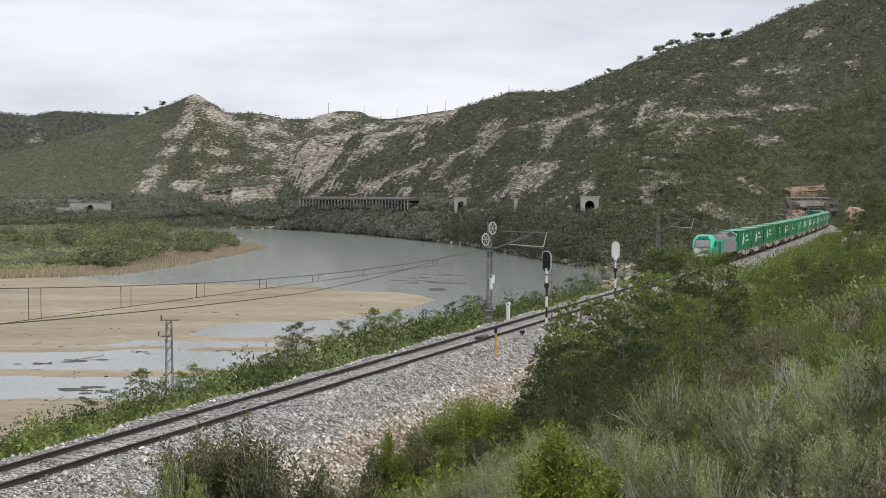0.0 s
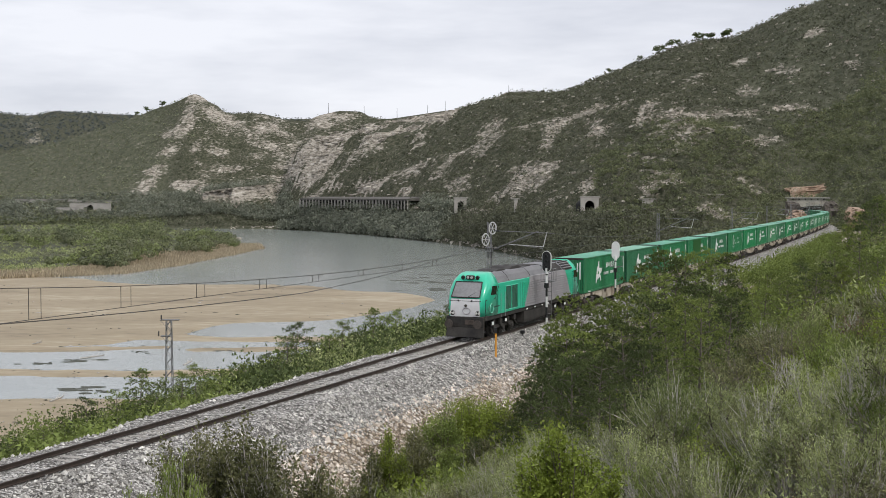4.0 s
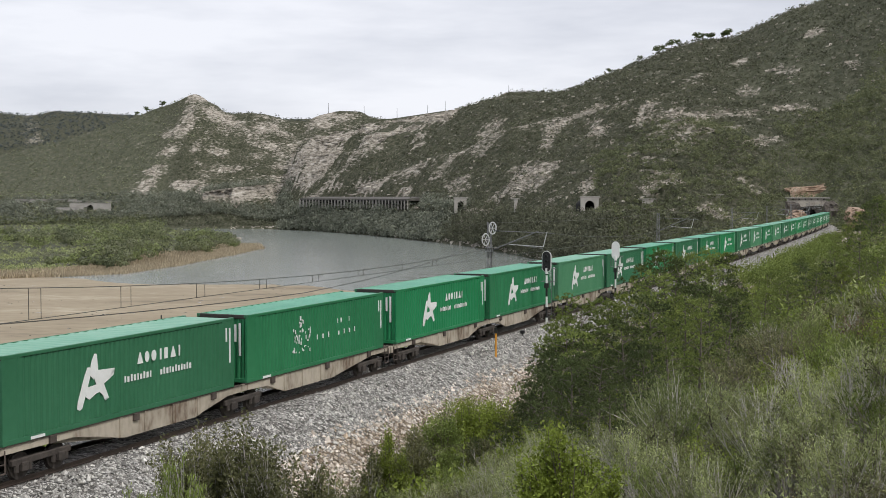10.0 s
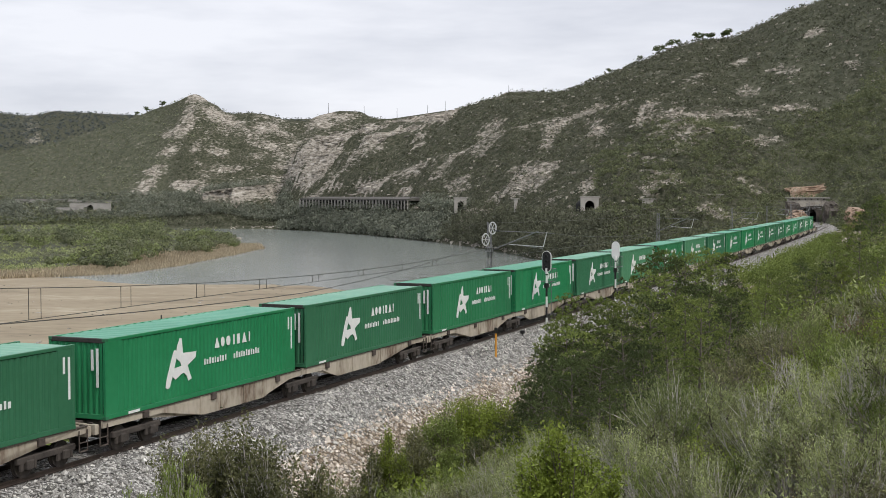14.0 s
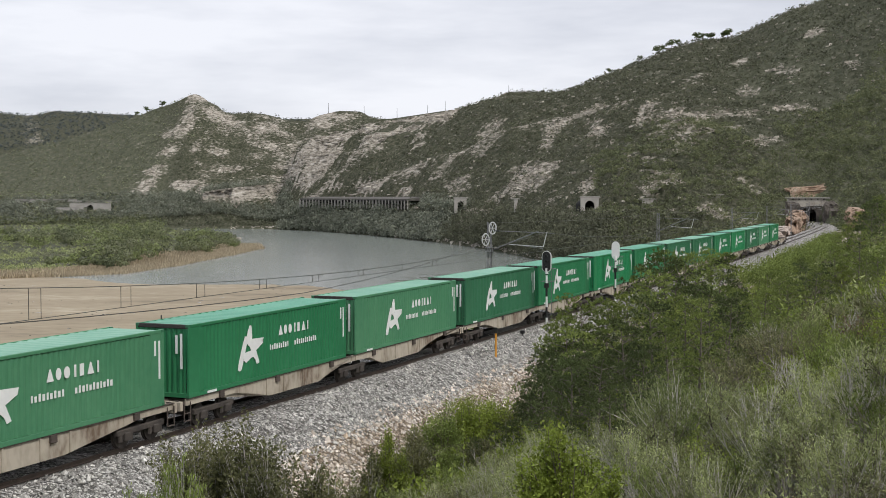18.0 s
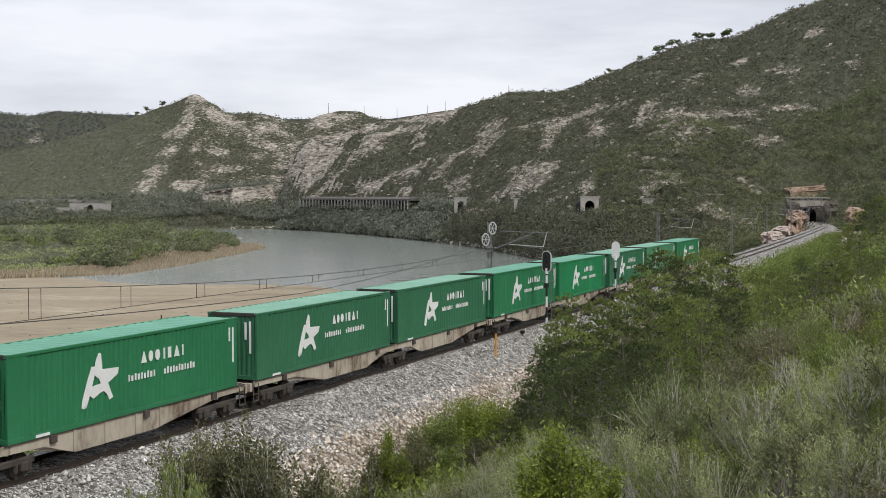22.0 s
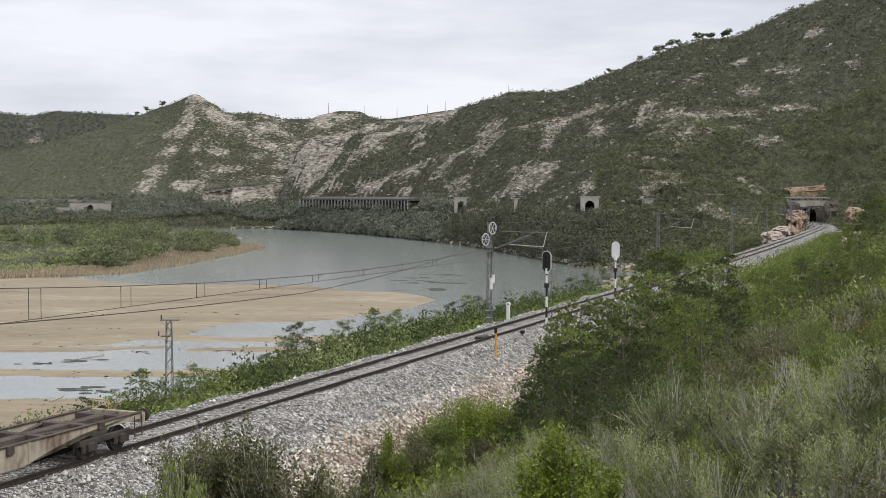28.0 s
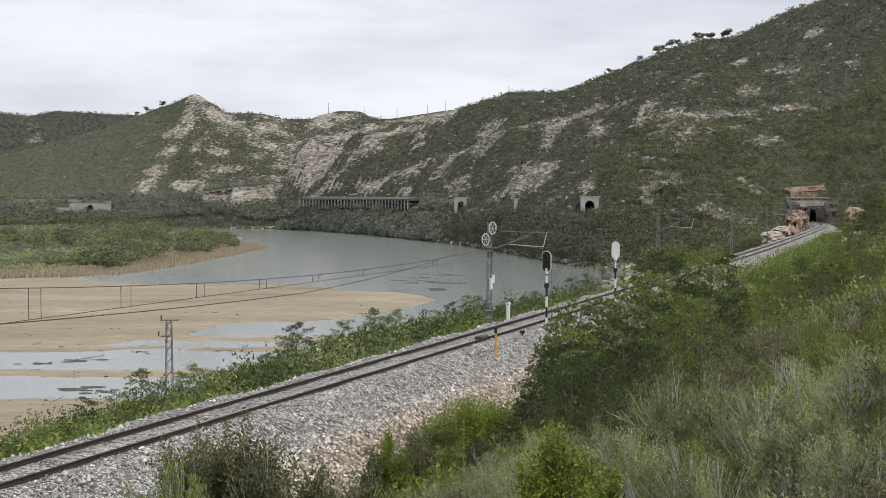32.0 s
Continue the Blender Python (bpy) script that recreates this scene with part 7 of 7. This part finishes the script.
def make_locomotive():
    lo = thing("locomotive", "teal green and grey diesel locomotive with a white nose panel", "locomotive")
    END = 22.1
    cab = [(0.0, 0.98, 2.1, 0.86, 2.46), (0.06, 1.10, 2.35, 0.98, 2.62), (0.30, 1.24, 2.7, 1.02, 2.98), (0.62, 1.33, 3.05, 1.0, 3.42), (0.95, 1.38, 3.3, 0.98, 3.82), (1.3, 1.41, 3.45, 0.94, 4.08), (1.8, 1.42, 3.52, 0.9, 4.24), (2.35, 1.42, 3.54, 0.88, 4.28)]
    bm = bmesh.new()
    loft(bm, [ring(*c) for c in cab])
    part("cab", bm, M_TEAL, lo, smooth=True)
    bm = bmesh.new()
    loft(bm, [ring(END - c[0], *c[1:]) for c in cab[::-1]])
    part("rear_cab", bm, M_TEAL, lo, smooth=True)
    # the long body: side panels and roof
    bm = bmesh.new()
    box(bm, 2.35, END - 2.35, -1.42, 1.42, 1.5, 3.54, 0.03)
    body = part("body", bm, M_TEAL, lo)
    bm = bmesh.new()
    loft(bm, [ring(x, 1.40, 3.56, 0.86, 4.2, 3.5) for x in (2.1, 9.0, END - 2.1)])
    roof = part("roof", bm, M_LROOF, lo)
    # grey ribbed side with slanting ends
    for s in (-1, 1):
        bm = bmesh.new()
        prism(bm, [(7.75, 1.505), (19.21, 1.505), (17.75, 3.52), (9.0, 3.52)], s * 1.415, s * 1.43)
        part("grey_panel", bm, M_LGREY, body)
        for k in range(11):
            z = 1.555 + 0.165 * k
            bm = bmesh.new()
            f0, f1 = (z - 1.66) / 1.86, (z + 0.08 - 1.66) / 1.86
            prism(bm, [(7.9 + 1.15 * f0, z), (19.05 - 1.35 * f0, z), (19.05 - 1.35 * f1, z + 0.085), (7.9 + 1.15 * f1, z + 0.085)], s * 1.425, s * 1.475)
            part("rib", bm, M_LGREY, body)
            bm = bmesh.new()
            prism(bm, [(7.6, z), (7.85 + 1.15 * f0, z), (7.85 + 1.15 * f1, z + 0.085), (7.6, z + 0.085)], s * 1.415, s * 1.465)
            prism(bm, [(19.1 - 1.35 * f0, z), (19.75, z), (19.75, z + 0.085), (19.1 - 1.35 * f1, z + 0.085)], s * 1.415, s * 1.465)
            part("rib", bm, M_TEAL, body)
        bm = bmesh.new()
        box(bm, 8.9, 17.7, min(s * 1.37, s * 1.44), max(s * 1.37, s * 1.44), 3.5, 3.62, 0.02)
        part("cantrail", bm, M_LGREY, body)
        # intake grille with frame and braces
        bm = bmesh.new()
        box(bm, 3.75, 6.3, min(s * 1.41, s * 1.428), max(s * 1.41, s * 1.428), 1.66, 3.24)
        gr = part("grille", bm, M_MESH, body)
        for x in np.arange(3.85, 6.25, 0.12):
            bm = bmesh.new()
            box(bm, x, x + 0.05, min(s * 1.42, s * 1.44), max(s * 1.42, s * 1.44), 1.7, 3.2)
            part("slat", bm, M_MESH, gr)
        bm = bmesh.new()
        for a, b in (((3.75, 1.66), (6.3, 1.66)), ((6.3, 1.66), (6.3, 3.24)), ((6.3, 3.24), (3.75, 3.24)), ((3.75, 3.24), (3.75, 1.66)), ((5.0, 1.66), (5.0, 3.24))):
            rod(bm, (a[0], s * 1.44, a[1]), (b[0], s * 1.44, b[1]), 0.03, n=4)
        part("frame", bm, M_TEAL, gr)
        for a, b in (((3.8, 3.2), (4.4, 1.7)), ((4.4, 1.7), (4.95, 3.2)), ((5.05, 1.7), (5.6, 3.2)), ((5.6, 3.2), (6.25, 1.7))):
            bm = bmesh.new()
            rod(bm, (a[0], s * 1.445, a[1]), (b[0], s * 1.445, b[1]), 0.02, n=4)
            part("brace", bm, M_GREENS[1], gr)
        # door seams, hand rails
        for x in (2.85, 3.5, 6.95, 7.35, 19.85, 20.35):
            bm = bmesh.new()
            box(bm, x, x + 0.02, min(s * 1.412, s * 1.426), max(s * 1.412, s * 1.426), 1.55, 3.3)
            part("door_seam", bm, M_GREENS[1], body)
        for x in (2.75, 3.6, 19.8, 20.5):
            bm = bmesh.new()
            rod(bm, (x, s * 1.48, 1.25), (x, s * 1.48, 2.9), 0.014, n=5)
            part("hand_rail", bm, M_LGREY, lo)
        # cab side windows and the seam line
        for m in (0, 1):
            def fx(x):
                return END - x if m else x
            pts = [(fx(a), b) for a, b in ((0.98, 2.86), (1.25, 3.42), (2.12, 3.40), (1.88, 2.84))]
            bm = bmesh.new()
            prism(bm, pts, s * 1.40, s * 1.432)
            part("side_window", bm, M_GLASS, lo)
            bm = bmesh.new()
            for a, b in (((0.36, 2.55), (1.72, 2.57)), ((1.72, 2.57), (2.42, 3.36)), ((0.36, 1.5), (0.36, 2.55))):
                w0, w1 = (1.27 if a[0] < 0.5 else 1.428), (1.27 if b[0] < 0.5 else 1.428)
                rod(bm, (fx(a[0]), s * w0, a[1]), (fx(b[0]), s * w1, b[1]), 0.022, n=4)
            part("cab_seam", bm, M_UNDER, lo)
            bm = bmesh.new()
            out = [(fx(1.05) + 0.32 * math.cos(a), 1.98 + 0.3 * math.sin(a)) for a in np.linspace(0, 2 * math.pi, 21)]
            for a, b in zip(out[:-1], out[1:]):
                rod(bm, (a[0], s * 1.422, a[1]), (b[0], s * 1.422, b[1]), 0.035, n=4)
            part("emblem_ring", bm, M_PALETEAL, lo)
        bm = bmesh.new()
        box(bm, 1.5, 2.6, min(s * 1.42, s * 1.43), max(s * 1.42, s * 1.43), 2.0, 2.09)
        part("text_bar", bm, M_MESH, lo)
    # nose: white panel, windscreen, lamps
    for m in (0, 1):
        def fx(x):
            return END - x if m else x
        bm = bmesh.new()
        rows = [(-0.03, 1.02, 1.5), (-0.05, 1.0, 2.1), (-0.02, 0.98, 2.42), (0.03, 0.97, 2.64)]
        a = [[bm.verts.new((fx(x), s * w, z)) for s in (-1, -0.4, 0.4, 1)] for x, w, z in rows]
        for p, q in zip(a[:-1], a[1:]):
            for i in range(3):
                bm.faces.new((p[i], p[i + 1], q[i + 1], q[i]))
        nose = part("nose_panel", bm, M_LWHITE if m == 0 else M_TEAL, lo, smooth=True)
        bm = bmesh.new()
        rows = [(0.08, 0.98, 2.72), (0.42, 0.96, 3.2), (0.78, 0.9, 3.66)]
        a = [[bm.verts.new((fx(x - 0.05), s * w, z + 0.03)) for s in (-1, -0.35, 0.35, 1)] for x, w, z in rows]
        for p, q in zip(a[:-1], a[1:]):
            for i in range(3):
                bm.faces.new((p[i], p[i + 1], q[i + 1], q[i]))
        ws = part("windscreen", bm, M_SCREEN, lo, smooth=True)
        bm = bmesh.new()
        edge = [(0.05, -0.98, 2.74), (0.05, 0.98, 2.74), (0.75, 0.9, 3.7), (0.75, -0.9, 3.7), (0.05, -0.98, 2.74)]
        for p, q in zip(edge[:-1], edge[1:]):
            rod(bm, (fx(p[0] - 0.03), p[1], p[2]), (fx(q[0] - 0.03), q[1], q[2]), 0.035, n=5)
        part("gasket", bm, M_UNDER, ws)
        bm = bmesh.new()
        rod(bm, (fx(0.0), -0.1, 2.72), (fx(0.3), -0.75, 3.1), 0.02, n=4)
        part("wiper", bm, M_UNDER, ws)
        for s in (-1, 1):
            bm = bmesh.new()
            rod(bm, (fx(0.05), s * 0.86, 1.72), (fx(-0.12), s * 0.86, 1.72), 0.17, 0.15, 14)
            lamp = part("headlight", bm, M_UNDER, lo)
            for yy in (0.78, 0.98):
                bm = bmesh.new()
                rod(bm, (fx(-0.11), s * yy, 1.73), (fx(-0.16), s * yy, 1.73), 0.085, 0.075, 12)
                part("lens", bm, M_LENS, lamp)
            bm = bmesh.new()
            rod(bm, (fx(0.98), s * 0.5, 3.98), (fx(0.86), s * 0.5, 3.94), 0.13, n=10)
            part("marker_lamp", bm, M_UNDER, lo)
            bm = bmesh.new()
            rod(bm, (fx(-0.02), s * 0.45, 2.52), (fx(-0.06), s * 0.45, 2.52), 0.06, n=10)
            part("horn_cap", bm, M_UNDER, nose)
            bm = bmesh.new()
            rod(bm, (fx(0.1), s * 0.98, 1.04), (fx(-0.42), s * 0.98, 1.04), 0.12, n=10)
            rod(bm, (fx(-0.38), s * 0.98, 1.04), (fx(-0.46), s * 0.98, 1.04), 0.28, n=16)
            part("buffer", bm, M_BOGIE, lo)
        bm = bmesh.new()
        box(bm, min(fx(0.82), fx(1.05)), max(fx(0.82), fx(1.05)), -0.28, 0.28, 3.84, 4.1, 0.04)
        lamp = part("top_lamp", bm, M_UNDER, lo)
        for yy in (-0.13, 0.13):
            bm = bmesh.new()
            rod(bm, (fx(0.83), yy, 3.98), (fx(0.79), yy, 3.97), 0.09, n=12)
            part("lens", bm, M_LENS, lamp)
        bm = bmesh.new()
        rod(bm, (fx(-0.04), -0.05, 2.2), (fx(-0.1), -0.05, 2.2), 0.09, n=12)
        part("camera_pod", bm, M_BOGIE, nose)
        bm = bmesh.new()
        for k in range(16):
            a, b = 2 * math.pi * k / 16, 2 * math.pi * (k + 1) / 16
            rod(bm, (fx(-0.06), -0.1 + 0.26 * math.cos(a), 1.86 + 0.2 * math.sin(a)), (fx(-0.06), -0.1 + 0.26 * math.cos(b), 1.86 + 0.2 * math.sin(b)), 0.025, n=4)
        part("nose_ring", bm, M_LGREY, nose)
        bm = bmesh.new()
        rod(bm, (fx(0.0), -1.06, 2.5), (fx(0.0), 1.06, 2.5), 0.018, n=4)
        part("nose_seam", bm, M_UNDER, nose)
        bm = bmesh.new()
        box(bm, min(fx(0.1), fx(-0.06)), max(fx(0.1), fx(-0.06)), -1.3, 1.3, 0.78, 1.5, 0.05)
        part("buffer_beam", bm, M_UNDER, lo)
        bm = bmesh.new()
        prism(bm, [(fx(0.15), 0.2), (fx(-0.25), 0.2), (fx(-0.05), 0.8), (fx(0.15), 0.8)], -1.25, 1.25)
        part("snow_plough", bm, M_UNDER, lo)
        bm = bmesh.new()
        box(bm, min(fx(-0.03), fx(-0.09)), max(fx(-0.03), fx(-0.09)), -0.62, 0.0, 0.98, 1.3, 0.02)
        part("coupler_plate", bm, M_RUSTY, lo)
    # underframe
    bm = bmesh.new()
    box(bm, 0.1, END - 0.1, -1.36, 1.36, 1.22, 1.52, 0.03)
    part("underframe", bm, M_UNDER, lo)
    bm = bmesh.new()
    prism(bm, [(-1.3, 0.42), (-1.38, 0.6), (-1.38, 1.2), (1.38, 1.2), (1.38, 0.6), (1.3, 0.42)], 7.9, 14.6, "x")
    part("fuel_tank", bm, M_UNDER, lo)
    for x in (8.4, 10.2, 11.9, 13.4):
        bm = bmesh.new()
        box(bm, x, x + 0.3, -1.392, -1.37, 1.29, 1.38)
        part("label_plate", bm, M_MARK, lo)
    for x0 in (4.1, 18.0):
        b = make_bogie(lo, x0, 3, M_UNDER, 0.52)
        bm = bmesh.new()
        for k in range(4):
            rod(bm, (x0 - 2.2 + 1.45 * k, -1.22, 0.72), (x0 - 1.7 + 1.45 * k, -1.22, 0.45), 0.07, n=6)
            box(bm, x0 - 2.3 + 1.4 * k, x0 - 1.9 + 1.4 * k, -1.28, -1.1, 0.8, 1.15, 0.03)
        part("damper", bm, M_UNDER, b)
        for k in range(2):
            bm = bmesh.new()
            box(bm, x0 - 2.6 + 2.6 * k, x0 - 2.25 + 2.6 * k, -1.292, -1.27, 0.85, 1.05)
            part("label_plate", bm, M_MARK, b)
    # roof equipment
    for x0, x1, h, w in ((2.5, 3.6, 0.07, 0.66), (3.8, 5.9, 0.12, 0.7), (6.6, 9.3, 0.20, 0.72), (9.9, 11.6, 0.10, 0.66), (12.0, 13.2, 0.05, 0.6), (16.9, 19.5, 0.05, 0.7)):
        bm = bmesh.new()
        prism(bm, [(x0, 4.17), (x1, 4.17), (x1 - 0.3, 4.21 + h * 0.6), (x1 - 0.9 * (x1 - x0) * 0.5, 4.21 + h), (x0 + 0.5, 4.21 + h * 0.8)], -w, w)
        part("roof_hood", bm, M_SOOT, roof)
    bm = bmesh.new()
    rod(bm, (8.0, 0, 4.35), (8.0, 0, 4.46), 0.22, n=12)
    part("exhaust", bm, M_UNDER, roof)
    for s in (-1, 1):
        tilt = [(1.40, 3.62), (0.98, 4.14)]
        for x0, x1, mat in ((13.6, 16.6, M_GLASS),):
            bm = bmesh.new()
            vs = [bm.verts.new((x, s * (y + 0.012), z + 0.03)) for x, (y, z) in ((x0, tilt[0]), (x1 + 0.4, tilt[0]), (x1, tilt[1]), (x0 - 0.4, tilt[1]))]
            bm.faces.new(vs)
            part("roof_grille", bm, M_UNDER, roof)
        for k in range(7):
            f = k / 6.0
            y, z = 1.40 + (0.98 - 1.40) * f, 3.64 + (4.16 - 3.64) * f
            bm = bmesh.new()
            box(bm, 17.2, 19.6, min(s * (y - 0.05), s * (y + 0.05)), max(s * (y - 0.05), s * (y + 0.05)), z - 0.01, z + 0.045)
            part("louvre", bm, M_LGREY if k % 2 else M_UNDER, roof)
    for x in (4.6, 9.2, 12.9, 16.9):
        bm = bmesh.new()
        loft(bm, [ring(xx, 1.41, 3.57, 0.87, 4.215, 3.5) for xx in (x, x + 0.05)])
        part("roof_seam", bm, M_UNDER, roof)
    return lo


def assemble_train():
    """Thirty wagon halves, the last of them empty, behind one locomotive."""
    first = {}
    tint = "0 1 0 0 1 0 2 0 3 1 2 1 0 2 1 3 0 3 1 0 2 0 1 1 0 2 1 3 0".split()
    names = {"0": "green corrugated freight container with white emblem", "1": "dull dark green corrugated freight container with white emblem",
             "2": "bright green corrugated freight container with white emblem", "3": "faded light green corrugated freight container with white emblem"}
    for i in range(29):
        s = 182.6 + 15.07 * i + (0.0 if i % 2 else 0.3)
        k = "patched" if i == 3 else "worn" if i == 5 else tint[i]
        if k not in first:
            if i == 3:
                c = make_container(M_GREENS[0], M_ROOFS[0], "green freight container with a dark repainted panel over its emblem", patched=True)
            elif i == 5:
                c = make_container(M_GREENS[0], M_ROOFS[0], "green freight container with a peeled, broken emblem", worn=True)
            else:
                c = make_container(M_GREENS[int(k)], M_ROOFS[0 if k in "02" else 1], names[k])
            first[k] = c
        else:
            c = copy_thing(first[k], Matrix.Identity(4))
        riders.append((c, s, BASE_Z))
    for i in range(30):
        s = 182.6 + 15.07 * i + (0.0 if i % 2 else 0.3)
        k = i % 2
        if ("w", k) not in first:
            first[("w", k)] = make_wagon(k == 0)
            w = first[("w", k)]
        else:
            w = copy_thing(first[("w", k)], Matrix.Identity(4))
        if i == 29:
            tagged(w, "empty beige rust-stained skeleton container wagon half")
        riders.append((w, s, 0.0))
    riders.append((make_locomotive(), 159.05, 0.0))


assemble_train()
def motions():
    """The train rolls past at an even speed; each car is set by the points of the track under its ends."""
    for ob, start, z in riders:
        rows = []
        for k in range(33):
            s = start - SPEED * k
            a, b = on_track(s + 2.0, 0, z), on_track(s + 12.0, 0, z)
            d = (b - a) / np.linalg.norm(b - a)
            p = a - d * 2.0
            rows.append((float(k), pose(p[0], p[1], z, 0, 0, math.degrees(math.atan2(d[1], d[0])))))
        walk(ob, rows)


motions()
